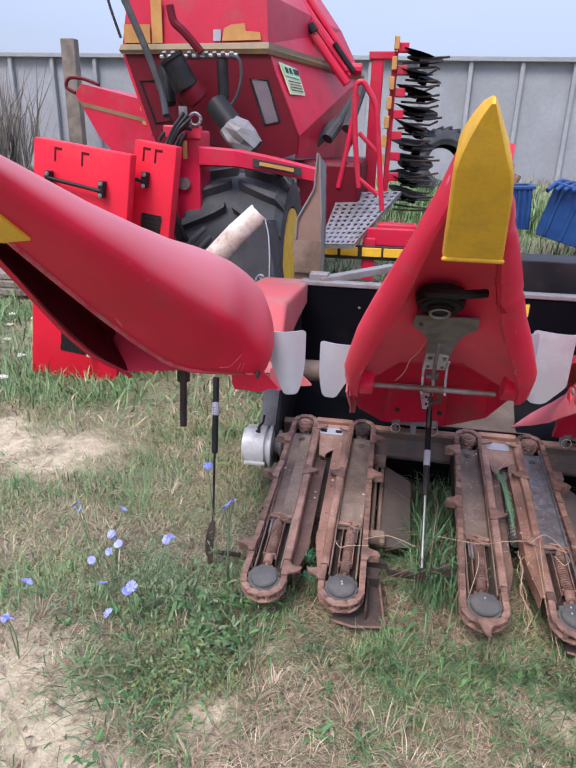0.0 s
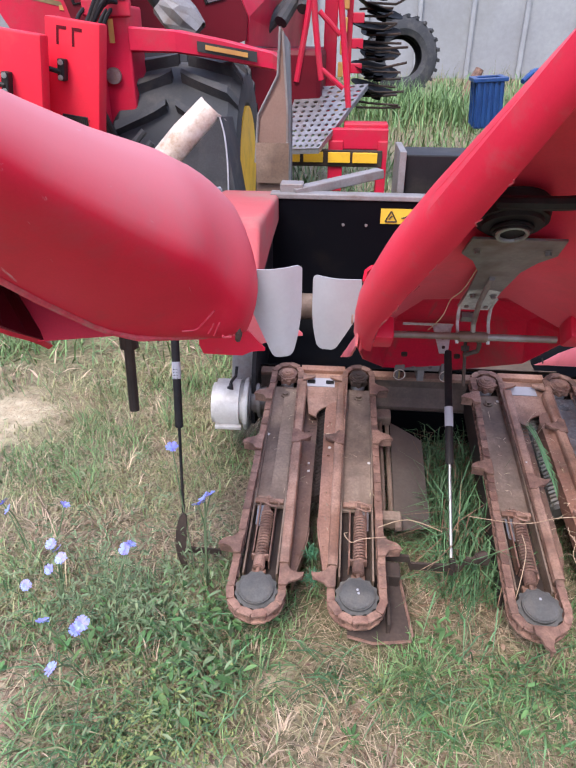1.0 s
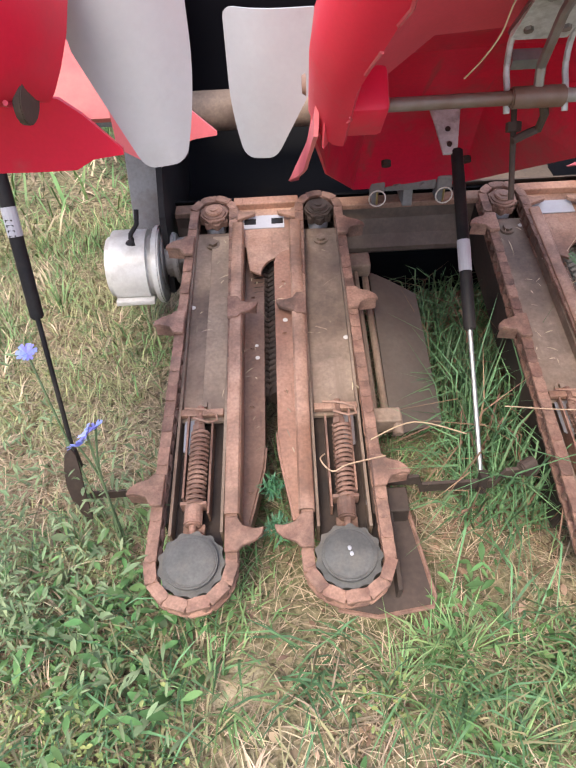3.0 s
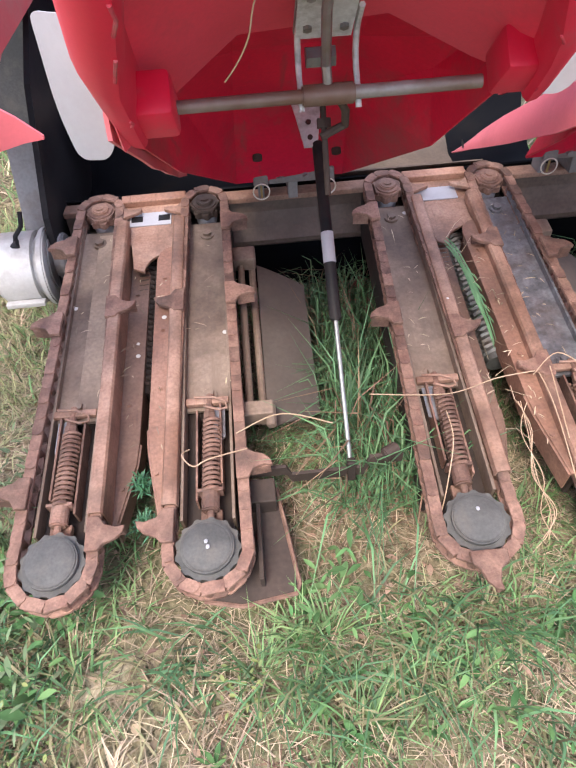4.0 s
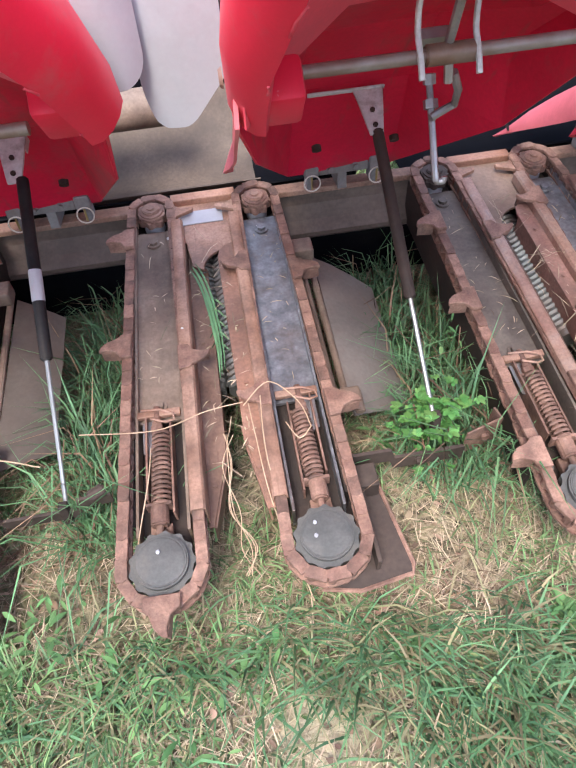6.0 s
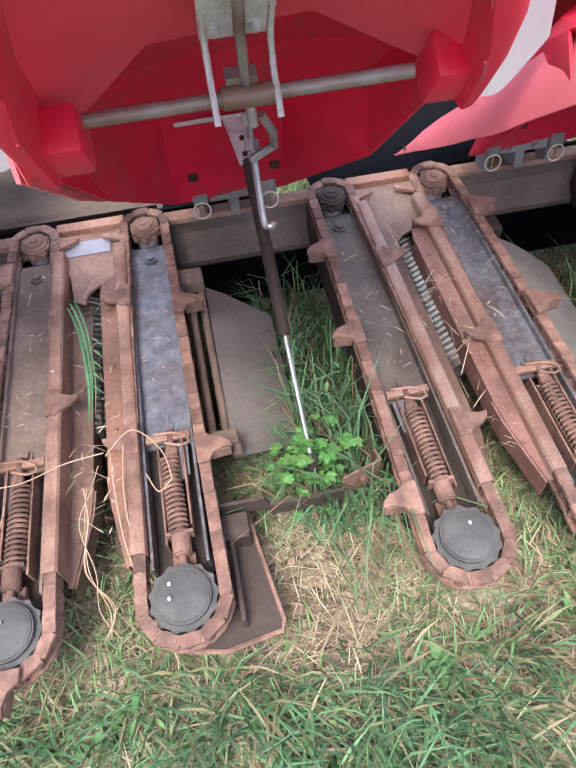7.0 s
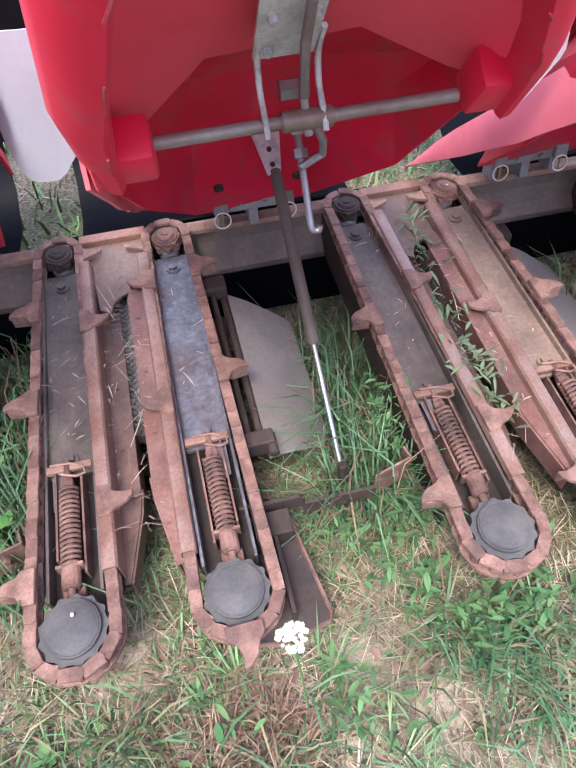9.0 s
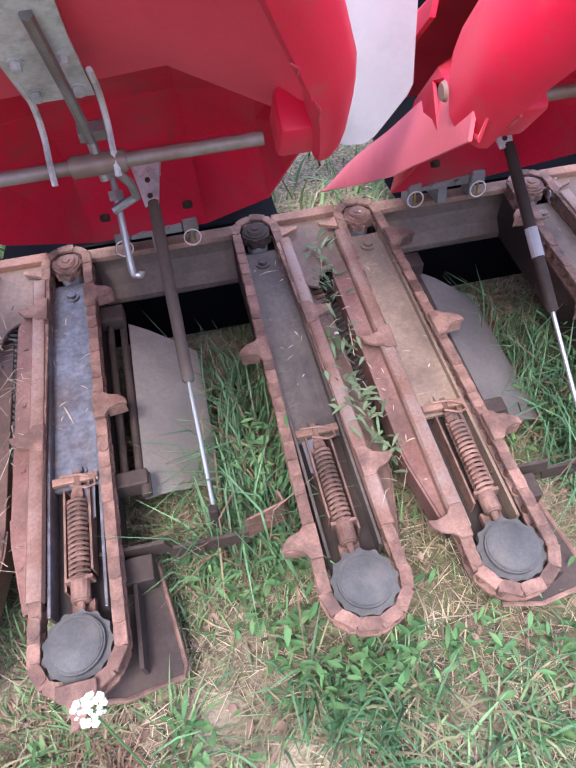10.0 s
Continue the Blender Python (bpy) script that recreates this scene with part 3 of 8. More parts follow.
def right_side(u, k):
    """Side bars, guard sheet and skid along the right-hand gatherer."""
    L = UNIT_L
    bm = bmesh.new()
    for t, z in ((0.085, -0.055), (0.112, -0.075)):
        sweep(bm, [(HALF + t, 0.30, z - 0.01), (HALF + t - 0.004, L - 0.14, z)], 0.0085, 10)
    box(bm, HALF + 0.06, HALF + 0.135, 0.29, 0.325, -0.075, -0.03, 0.004)
    cyl(bm, (HALF + 0.128, 0.27, -0.05), (HALF + 0.128, 0.32, -0.045), 0.011, 12, bevel=0.002)
    box(bm, HALF + 0.06, HALF + 0.12, L - 0.19, L - 0.14, -0.07, -0.03, 0.006)
    part("side_bar", bm, DECK if k < 2 else SKID, u)
    bm = bmesh.new()
    w = 0.235 if k < 1 else 0.27
    rows = []
    for yi, yo in ((0.285, 0.33), (0.30, 0.36), (0.55, 0.56), (0.74, 0.70), (0.775, 0.72)):
        rows.append([(HALF + 0.12 + (w - 0.12) * f, yi + (yo - yi) * f, -0.085 - (0.03 + 0.06 * (k > 0)) * f ** 1.3) for f in (0.0, 0.3, 0.65, 1.0)])
    sheet(bm, rows, 0.004)
    part("guard_sheet", bm, GUARD_DIM if k < 1 else GUARD_PALE if k == 2 else GUARD, u, "flat dusty guard sheet", True)
    bm = bmesh.new()
    prism(bm, [(HALF - 0.02, -0.06), (HALF + 0.05, -0.075), (HALF + 0.15, -0.06), (HALF + 0.155, -0.045), (HALF + 0.125, 0.15), (HALF - 0.02, 0.15)], -0.10, -0.095, bevel=0.0015)
    box(bm, HALF + 0.085, HALF + 0.093, -0.045, 0.15, -0.095, -0.05, 0.001)
    box(bm, HALF + 0.065, HALF + 0.125, 0.10, 0.15, -0.095, -0.045, 0.003)
    sk = part("skid_plate", bm, SKID, u)
    bm = bmesh.new()
    sweep(bm, [(HALF - 0.02, -0.062, -0.096), (HALF + 0.05, -0.077, -0.096), (HALF + 0.15, -0.062, -0.096), (HALF + 0.156, -0.045, -0.096), (HALF + 0.126, 0.15, -0.096)], 0.0045, 6)
    part("rolled_edge", bm, RUST, sk)


# whitish flecks on the hub caps, by unit and side
FLECKS = {(0, 1): ((0.0, 0.004), (0.003, -0.006)), (1, 1): ((-0.018, 0.018), (-0.02, -0.006)), (1, -1): ((-0.002, 0.012),), (2, -1): ((0.006, 0.016),)}


def row_unit(k, lugs_l, lugs_r, deck_l, deck_r, roll_mat, splay, label):
    cx = -0.155 + PITCH * k
    u = new("row_unit")
    u.empty_display_size = 0.05
    u.matrix_basis = pose(cx, 1.79, 0.158, UNIT_TILT)
    tagged(u, label, "row unit", "row units of the maize header")
    for o, lugs, deck, toe in ((-1, lugs_l, deck_l, splay[0]), (1, lugs_r, deck_r, splay[1])):
        c = o * HALF
        L = UNIT_L
        before = set(u.children)

        def X(t):
            return c + o * t

        bm = bmesh.new()
        box(bm, X(-0.046), X(0.046), 0.31, L - 0.045, -0.038, -0.030)
        box(bm, X(-0.052), X(-0.046), 0.06, L - 0.03, -0.075, -0.006, 0.001)
        box(bm, X(0.043), X(0.049), 0.06, L - 0.03, -0.075, -0.014, 0.001)
        for yy in (0.345, L - 0.09):
            cyl(bm, (X(0.002), yy, -0.030), (X(0.002), yy, -0.0275), 0.018, 16)
            bolt(bm, (X(0.002), yy, -0.0275), (0, 0, 1), 0.0115)
        b2 = bmesh.new()
        if k == 0 and o < 0:
            box(b2, X(-0.044), X(0.004), 0.335, L - 0.06, -0.030, -0.026, 0.001)
            part("deck_strip", b2, STRIP, u, "lighter dusty strip on the deck")
        else:
            b2.free()
        part("deck_channel", bm, deck, u, "worn steel deck with polished patches" if deck is DECK_WORN else "")
        bm = bmesh.new()
        box(bm, X(-0.046), X(0.046), 0.02, 0.33, -0.062, -0.052)
        box(bm, X(0.053), X(0.062), 0.09, L + 0.02, -0.15, -0.03, 0.002)
        box(bm, X(-0.062), X(-0.053), 0.09, L + 0.02, -0.13, -0.04, 0.002)
        box(bm, X(-0.05), X(0.05), L - 0.1, L + 0.03, -0.15, -0.06, 0.004)
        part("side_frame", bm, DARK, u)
        # chain
        bm = bmesh.new()
        sweep(bm, [(c + o * chain_path(i / 90 * CHAIN_LEN, 0)[0], chain_path(i / 90 * CHAIN_LEN, 0)[1], -0.002) for i in range(90)], 0.0055, 6, True)
        chain = part("gathering_chain", bm, RUST, u)
        nl = 60
        me = mesh_once(SHARED, "chain_link", link_mesh, RUST)
        ph = R.random()
        for i in range(nl):
            t, y, a = chain_path((i + ph) / nl * CHAIN_LEN, 0)
            ang = a if o > 0 else math.pi - a
            piece("chain_link", me, chain, pose(c + o * t, y, R.uniform(-0.001, 0.001) + (0.0012 if i % 2 else 0), R.uniform(-2, 2), R.uniform(-2, 2), math.degrees(ang)))
        ml = mesh_once(SHARED, "lug", lug_mesh, RUST)
        for s in lugs:
            t, y, a = chain_path(s, 0)
            if o > 0:
                m = pose(c + t, y, 0.008, 0, 0, math.degrees(a)) @ Matrix.Diagonal((1, 1, 1, 1))
            else:
                m = Matrix.Translation((c, 0, 0)) @ Matrix.Diagonal((-1, 1, 1, 1)) @ pose(t, y, 0.008, 0, 0, math.degrees(a))
            piece("chain_lug", ml, chain, m)
        # idler, sprocket, spring
        iw = piece("idler_wheel", mesh_once(SHARED, "idler_wheel", idler_wheel_mesh, CAP), u, pose(c, 0, 0.004))
        piece("hub_cap", mesh_once(SHARED, "hub_cap", idler_mesh, CAP, True), iw, pose(0, 0, 0.006), "round dark grey plastic hub cap")
        for fx, fy in FLECKS.get((k, o), ()):
            bm = bmesh.new()
            bmesh.ops.create_uvsphere(bm, u_segments=10, v_segments=6, radius=0.0035, matrix=Matrix.Translation((fx, fy, 0.0245)) @ Matrix.Diagonal((1.0, 1.2, 0.35, 1)))
            part("pale_fleck", bm, WHITE, iw, "whitish fleck on the hub cap", True)
        darker = (k, o) in ((0, 1), (2, -1), (3, -1))
        sp = piece("sprocket", mesh_once(SHARED, "darker_sprocket" if darker else "sprocket", sprocket_mesh, SKID if darker else RUST, True), u, pose(c, L, 0.004, 0, 0, R.uniform(0, 40)), "darker brown sprocket" if darker else "")
        piece("bolt", mesh_once(SHARED, "darker_bolt" if darker else "sprocket_bolt", spr_bolt_mesh, SKID if darker else RUST_RAIL), sp)
        bm = bmesh.new()
        cyl(bm, (c, L - 0.006, -0.05), (c, L - 0.006, -0.028), 0.027, 20)
        part("white_collar", bm, WHITE, u, "whitish sealing collar under the sprocket")
        ms = mesh_once(SHARED, "tension_spring", spring_mesh, RUST, True)
        mr = mesh_once(SHARED, "spring_rod", spring_rod_mesh, RUST)
        sx = X(0.004)
        piece("tension_spring", ms, u, pose(sx, 0, -0.012, 0, 0, R.uniform(-1.5, 1.5)))
        piece("spring_rod", mr, u, pose(sx, 0, -0.012))
        bm = bmesh.new()
        box(bm, X(-0.044), X(0.044), 0.312, 0.328, -0.02, -0.008, 0.002)
        sweep(bm, [(sx - 0.03, 0.325, 0.0), (sx + 0.01, 0.32, 0.002), (sx + 0.034, 0.31, -0.002), (sx + 0.036, 0.296, -0.004), (sx + 0.02, 0.29, 0), (sx - 0.01, 0.30, 0.003)], 0.0025, 6)
        part("cotter_pin", bm, RUST_RAIL, u)
        bm = bmesh.new()
        box(bm, sx + o * 0.02, sx + o * 0.024, 0.13, 0.31, -0.045, -0.008)
        box(bm, sx - o * 0.028, sx - o * 0.024, 0.10, 0.30, -0.05, -0.012)
        part("spring_bracket", bm, RUST, u)
        bm = bmesh.new()
        prism(bm, [(sx + o * 0.012, 0.225), (sx + o * 0.03, 0.235), (sx + o * 0.031, 0.305), (sx - o * 0.004, 0.31), (sx - o * 0.008, 0.29)], -0.022, -0.019)
        part("tag_plate", bm, STEEL, u, "small pale steel plate beside the spring")
        # guide rail on the inner strand
        bm = bmesh.new()
        w0, w1 = -0.050, -0.078
        ys = [0.085, 0.20, 0.5, L - 0.06]
        rows = []
        for y in ys:
            tt = 0.006 * (1 - y / L)
            rows.append([(X(w0 + 0.002 - tt), y, -0.002), (X(w0 - tt), y, 0.013), (X(w0 - 0.006 - tt), y, 0.017), (X(w1 + 0.004 - tt), y, 0.017), (X(w1 - tt), y, 0.012), (X(w1 - tt), y, -0.055 if o < 0 else -0.012)])
        sheet(bm, rows, 0.003)
        part("guide_rail", bm, RUST_RAIL if k < 2 else RAIL_WORN, u, smooth=True)
        # plate beside the stalk gap: the left one lies lower and wider, the right one level with its rail
        bm = bmesh.new()
        zt = -0.052 if o < 0 else -0.006
        e = -0.126 if o < 0 else -0.118
        out = [(X(-0.079), 0.075), (X(-0.09), 0.075), (X(e + 0.004), 0.21), (X(e), 0.26), (X(e), L - 0.19), (X(e + 0.006), L - 0.166), (X(e + 0.02), L - 0.152), (X(-0.079), L - (0.09 if o < 0 else 0.145))]
        prism(bm, out, zt - 0.005, zt, bevel=0.001)
        box(bm, X(e), X(e + 0.004), 0.26, L - 0.2, zt - 0.06, zt - 0.004)
        sheet(bm, [[(X(a), y, zt - 0.004), (X(a + 0.003), y, zt - 0.06)] for a, y in ((-0.09, 0.075), (e + 0.004, 0.21), (e, 0.26))], 0.004)
        for yy in (0.16, 0.36, 0.52, 0.68):
            bolt(bm, (X(-0.098), yy, zt), (0, 0, 1), 0.005, 0.003)
        part("stripper_plate", bm, (RUST_PLATE if k < 2 else RUST_RED) if o > 0 else RUST_DULL, u)
        # ribbed roll under the gap
        bm = bmesh.new()
        cyl(bm, (X(-0.112), 0.40, -0.09), (X(-0.112), L - 0.12, -0.08), 0.026, 16)
        helix(bm, (X(-0.112), 0.42, -0.09), (X(-0.112), L - 0.13, -0.08), 0.027, 0.006, 24, 10, 5)
        part("stalk_roll", bm, roll_mat, u, smooth=True)
        if o > 0:
            right_side(u, k)
        turn = Matrix.Translation((c, L, 0)) @ Matrix.Rotation(math.atan2(toe, L), 4, "Z") @ Matrix.Translation((-c, -L, 0))
        for ob in set(u.children) - before:
            ob.matrix_basis = turn @ ob.matrix_basis
    # rear cross plate whose front edge is cut in a round notch
    bm = bmesh.new()
    L = UNIT_L
    notch = [(-0.018 + 0.062 * (1 - math.cos(a)), L - 0.215 + 0.062 * math.sin(a)) for a in [radians(90 * i / 8) for i in range(9)]]
    prism(bm, [(-0.075, L - 0.10), (-0.055, L - 0.115), (-0.045, L - 0.20)] + notch + [(0.085, L - 0.155), (0.085, L + 0.045), (-0.1, L + 0.045)], -0.026, -0.018, bevel=0.001)
    part("rear_plate", bm, RUST_RAIL if k < 2 else BEAM, u)
    bm = bmesh.new()
    box(bm, -0.085, 0.085, L + 0.03, L + 0.06, -0.02, 0.0, 0.003)
    part("rear_bar", bm, RUST_PLATE, u)
    if k < 2:
        bm = bmesh.new()
        box(bm, -0.062 if k != 1 else -0.085, 0.045, L - 0.05, L + 0.0, -0.018, -0.0145, 0.001)
        pp = part("pale_plate", bm, WHITE, u, "bare whitish metal strip")
        if k == 0:
            for x in (-0.058, 0.012):
                bm = bmesh.new()
                box(bm, x, x + 0.03, L - 0.036, L - 0.014, -0.0143, -0.0135, 0.0004)
                part("slot", bm, BLACK, pp)
    for o in (-1, 1):
        bm = bmesh.new()
        prism(bm, [(o * 0.085, L - 0.04), (o * 0.03, L - 0.015), (o * 0.028, L - 0.004), (o * 0.06, L - 0.006), (o * 0.085, L + 0.02)], -0.006, 0.004, bevel=0.001)
        part("stripper_knife", bm, RUST_RAIL, u)
    # bracket that carries the prop rod, across to the next unit
    bm = bmesh.new()
    a = 0.27
    e = 0.028 if k else 0.0
    pts = [(HALF + 0.05, -0.03), (HALF + 0.14 + e, -0.032), (HALF + 0.15 + e, -0.066), (HALF + 0.295 + e, -0.064), (HALF + 0.305 + e, -0.025), (HALF + 0.37, -0.022)]
    prof = []
    for x, z in pts[:4] if k else pts:
        dp = 0.03 if k < 1 else 0.042
        w = 0.007
        prof.append([(x, 0.160, z), (x, 0.160 + w, z), (x, 0.160 + w, z - 0.005), (x, 0.164, z - 0.005), (x, 0.164, z - dp), (x, 0.160, z - dp)])
    sheet(bm, prof, 0.0, True)
    bm.faces.ensure_lookup_table()
    if k < 1:
        cyl(bm, (HALF + 0.33, 0.16, -0.02), (HALF + 0.36, 0.175, -0.02), 0.013, 12, bevel=0.003)
    if k:
        bolt(bm, (HALF + 0.23, 0.160, -0.085), (0, -1, 0), 0.007)
    cb = part("cross_bracket", bm, SKID, u)
    if k:
        bm = bmesh.new()
        lug = Matrix.Translation((HALF + 0.32, 0.162, -0.1)) @ pose(0, 0, 0, 0, 0, 16)
        box(bm, 0.0, 0.085, 0.0, 0.005, 0.0, 0.082, 0.002, lug)
        box(bm, 0.08, 0.085, 0.0, 0.03, 0.0, 0.082, 0.002, lug)
        bolt(bm, lug @ Vector((0.045, 0.0, 0.05)), (0, -1, 0), 0.008)
        part("bracket_lug", bm, RUST, cb, "rusty standing lug with a bolt")
    return u


row_unit(0, (0.14, 0.39, 0.80, 1.20, 1.74), (0.09, 0.34, 0.78, 1.20, 1.74), DECK, DECK, DARK, (-0.014, -0.012), "rust-brown gathering chains and springs of a row unit on the grass")
row_unit(1, (0.11, 0.45, 1.045, 1.59), (0.29, 0.67, 1.47, 1.85), DECK, DECK_WORN, ROLL, (-0.013, 0.007), "rusty row unit with dry straw caught in its chain")
row_unit(2, (0.20, 0.46, 0.85, 1.37, 1.83), (0.14, 0.47, 1.045, 1.57, 1.93), DECK_GREY, DECK_WORN, ROLL, (0.016, 0.020), "rusty row unit with a polished grey deck plate")
row_unit(3, (0.40, 0.85, 1.37, 1.77), (0.12, 0.42, 0.70, 1.22, 1.66), DECK_GREY, STRIP, DARK, (0.022, 0.014), "rusty row unit overgrown by leafy weeds")
row_unit(4, (0.12, 0.45, 0.8, 1.4, 1.75), (0.2, 0.5, 0.9, 1.5, 1.9), DECK, DECK, DARK, (0.015, 0.015), "rusty row unit behind a hanging chain")

# ---- header frame ----
fr = thing("header_frame", (1.3, 2.75, 0.0), "long brown cross beam and dark trough of a maize header", "header frame")
bm = bmesh.new()
sec = [(2.74, 0.178), (2.722, 0.192), (2.722, 0.205), (2.742, 0.235), (2.756, 0.275), (2.758, 0.309), (2.79, 0.309), (2.83, 0.29), (2.83, 0.19)]
sheet(bm, [[(x, y, z) for y, z in sec] for x in (-0.40, 1.0, 2.5, 3.55)], 0, True)
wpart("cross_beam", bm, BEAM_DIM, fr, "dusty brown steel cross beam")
bm = bmesh.new()
box(bm, -0.40, 3.55, 2.742, 2.79, 0.310, 0.326, 0.003)
wpart("beam_flange", bm, RUST_RAIL, fr, "worn rust-pink flange along the beam")
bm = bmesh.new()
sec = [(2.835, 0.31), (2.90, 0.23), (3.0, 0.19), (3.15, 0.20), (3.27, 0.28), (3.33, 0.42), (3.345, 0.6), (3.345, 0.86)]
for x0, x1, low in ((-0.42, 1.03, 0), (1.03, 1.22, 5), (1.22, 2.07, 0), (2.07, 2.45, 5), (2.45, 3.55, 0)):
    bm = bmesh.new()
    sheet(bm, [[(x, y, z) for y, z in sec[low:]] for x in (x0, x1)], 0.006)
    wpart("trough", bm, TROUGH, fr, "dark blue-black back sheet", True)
bm = bmesh.new()
sheet(bm, [[(x, y - 0.004 * (y > 3.2), z + 0.008) for y, z in [(2.84, 0.318)] + sec[1:6]] for x in (0.22, 0.5, 0.76)], 0.004)
wpart("trough_floor", bm, FLOORED, fr, "worn dusty brown trough floor", True)
# near-black sheet put in for the dark gap under the beam
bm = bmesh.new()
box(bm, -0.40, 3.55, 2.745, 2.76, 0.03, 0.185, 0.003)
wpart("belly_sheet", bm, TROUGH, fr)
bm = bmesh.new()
box(bm, -0.42, 3.55, 3.33, 3.40, 0.862, 0.885, 0.004)
wpart("top_rail", bm, GREYSTEEL, fr)
bm = bmesh.new()
cyl(bm, (-0.40, 3.08, 0.47), (0.55, 3.08, 0.47), 0.055, 28, bevel=0.006)
wpart("auger_tube", bm, DECK, fr, "dusty brown tube", True)
bm = bmesh.new()
box(bm, -0.36, 0.10, 3.46, 3.52, 0.885, 0.925, 0.004, Matrix.Translation((-0.13, 3.49, 0.9)) @ pose(0, 0, 0, 0, -6, 32) @ Matrix.Translation((0.13, -3.49, -0.9)))
box(bm, -0.38, -0.28, 3.36, 3.44, 0.86, 0.92, 0.004)
box(bm, 0.135, 0.165, 3.5, 3.8, 0.80, 1.04, 0.003)
wpart("rear_brace", bm, GREYSTEEL, fr)
bm = bmesh.new()
box(bm, 0.17, 3.55, 3.55, 3.8, 0.82, 1.02, 0.006)
wpart("rear_beam", bm, BLACK, fr, "black box beam behind the trough")
bm = bmesh.new()
prism(bm, [(2.62, 0.16), (2.72, 0.12), (3.35, 0.12), (3.4, 0.3), (3.4, 0.86), (3.2, 0.86), (2.85, 0.62), (2.66, 0.36)], -0.425, -0.41, Matrix(((0, 0, 1, 0), (1, 0, 0, 0), (0, 1, 0, 0), (0, 0, 0, 1))))
wpart("end_sheet", bm, BLACK, fr)
bm = bmesh.new()
prism(bm, [(2.62, 0.16), (2.72, 0.12), (3.35, 0.12), (3.4, 0.3), (3.4, 0.86), (3.2, 0.86), (2.85, 0.62), (2.66, 0.36)], 3.552, 3.567, Matrix(((0, 0, 1, 0), (1, 0, 0, 0), (0, 1, 0, 0), (0, 0, 0, 1))))
wpart("end_sheet", bm, BLACK, fr)
bm = bmesh.new()
box(bm, -0.52, -0.43, 2.78, 2.80, 0.22, 0.52, 0.002, Matrix.Translation((0, 2.79, 0.3)) @ pose(0, 0, 0, -20) @ Matrix.Translation((0, -2.79, -0.3)))
wpart("shield", bm, GREYSTEEL, fr)
# drive cap on the end
bm = bmesh.new()
cyl(bm, (-0.572, 2.655, 0.228), (-0.45, 2.655, 0.228), 0.094, 40, bevel=0.016)
cyl(bm, (-0.45, 2.655, 0.228), (-0.432, 2.655, 0.228), 0.101, 40, bevel=0.004)
box(bm, -0.555, -0.455, 2.55, 2.57, 0.172, 0.186, 0.003)
wpart("drive_cap", bm, CANW, fr, "dusty white round drive cover", True)
bm = bmesh.new()
cyl(bm, (-0.432, 2.665, 0.235), (-0.36, 2.675, 0.24), 0.05, 24, bevel=0.006)
cyl(bm, (-0.405, 2.667, 0.236), (-0.39, 2.668, 0.237), 0.068, 24, bevel=0.004)
cyl(bm, (-0.43, 2.665, 0.235), (-0.425, 2.665, 0.235), 0.075, 24)
wpart("drive_hub", bm, GREYSTEEL, fr)
bm = bmesh.new()
sweep(bm, [(-0.505, 2.63, 0.305), (-0.50, 2.64, 0.33), (-0.485, 2.66, 0.345), (-0.483, 2.68, 0.375)], 0.006, 8)
cyl(bm, (-0.51, 2.625, 0.302), (-0.49, 2.625, 0.315), 0.014, 12)
wpart("latch", bm, BLACK, fr)
for x in (0.66, 1.9, 2.6, 0.0, -0.1):
    bm = bmesh.new()
    bolt(bm, (x, 3.339, 0.755), (0, -1, 0), 0.0045)
    wpart("trough_bolt", bm, STEEL, fr)
for x in (0.06, 0.62):
    bm = bmesh.new()
    box(bm, x, x + 0.15, 3.336, 3.339, 0.765, 0.83)
    wpart("warning_label", bm, LABEL_Y, fr, "yellow warning label with a black triangle")
    bm = bmesh.new()
    for a, b in (((0.02, 0.775), (0.045, 0.82)), ((0.045, 0.82), (0.07, 0.775)), ((0.07, 0.775), (0.02, 0.775)), ((0.036, 0.785), (0.05, 0.8)), ((0.09, 0.79), (0.12, 0.8)), ((0.12, 0.8), (0.13, 0.785))):
        sweep(bm, [(x + a[0], 3.334, a[1]), (x + b[0], 3.334, b[1])], 0.003, 5)
    wpart("label_print", bm, INK, fr)
# lynch pins with rings under each snout
for k in range(5):
    for dx in (0.13, 0.30):
        x = PITCH * k + dx
        lp = thing("lynch_pin", (x, 2.775, 0.36), "small steel lynch pin with a wire ring", "lynch pin", "lynch pins along the beam")
        bm = bmesh.new()
        sweep(bm, [(0.021 * math.cos(i / 24 * math.tau), -0.087, 0.021 * math.sin(i / 24 * math.tau) + 0.006) for i in range(24)], 0.0019, 6, True)
        part("ring", bm, RING, lp, smooth=True)
        bm = bmesh.new()
        cyl(bm, (0, -0.083, 0.022), (0, -0.081, -0.012), 0.0028, 8)
        part("pin", bm, BRASS, lp, "dull brass pin")
        bm = bmesh.new()
        box(bm, -0.019, 0.019, -0.085, -0.05, 0.018, 0.056, 0.005)
        box(bm, -0.008, 0.008, -0.05, 0.0, -0.03, 0.04, 0.002)
        part("lug_block", bm, GREYSTEEL, lp)
    bm = bmesh.new()
    box(bm, PITCH * k + 0.15, PITCH * k + 0.28, 2.70, 2.72, 0.378, 0.408, 0.003)
    box(bm, PITCH * k + 0.2, PITCH * k + 0.225, 2.71, 2.80, 0.33, 0.39, 0.002)
    for dx in (0.18, 0.245):
        bolt(bm, (PITCH * k + dx, 2.70, 0.393), (0, -1, 0), 0.007)
    wpart("hinge_bar", bm, GREYSTEEL, fr)

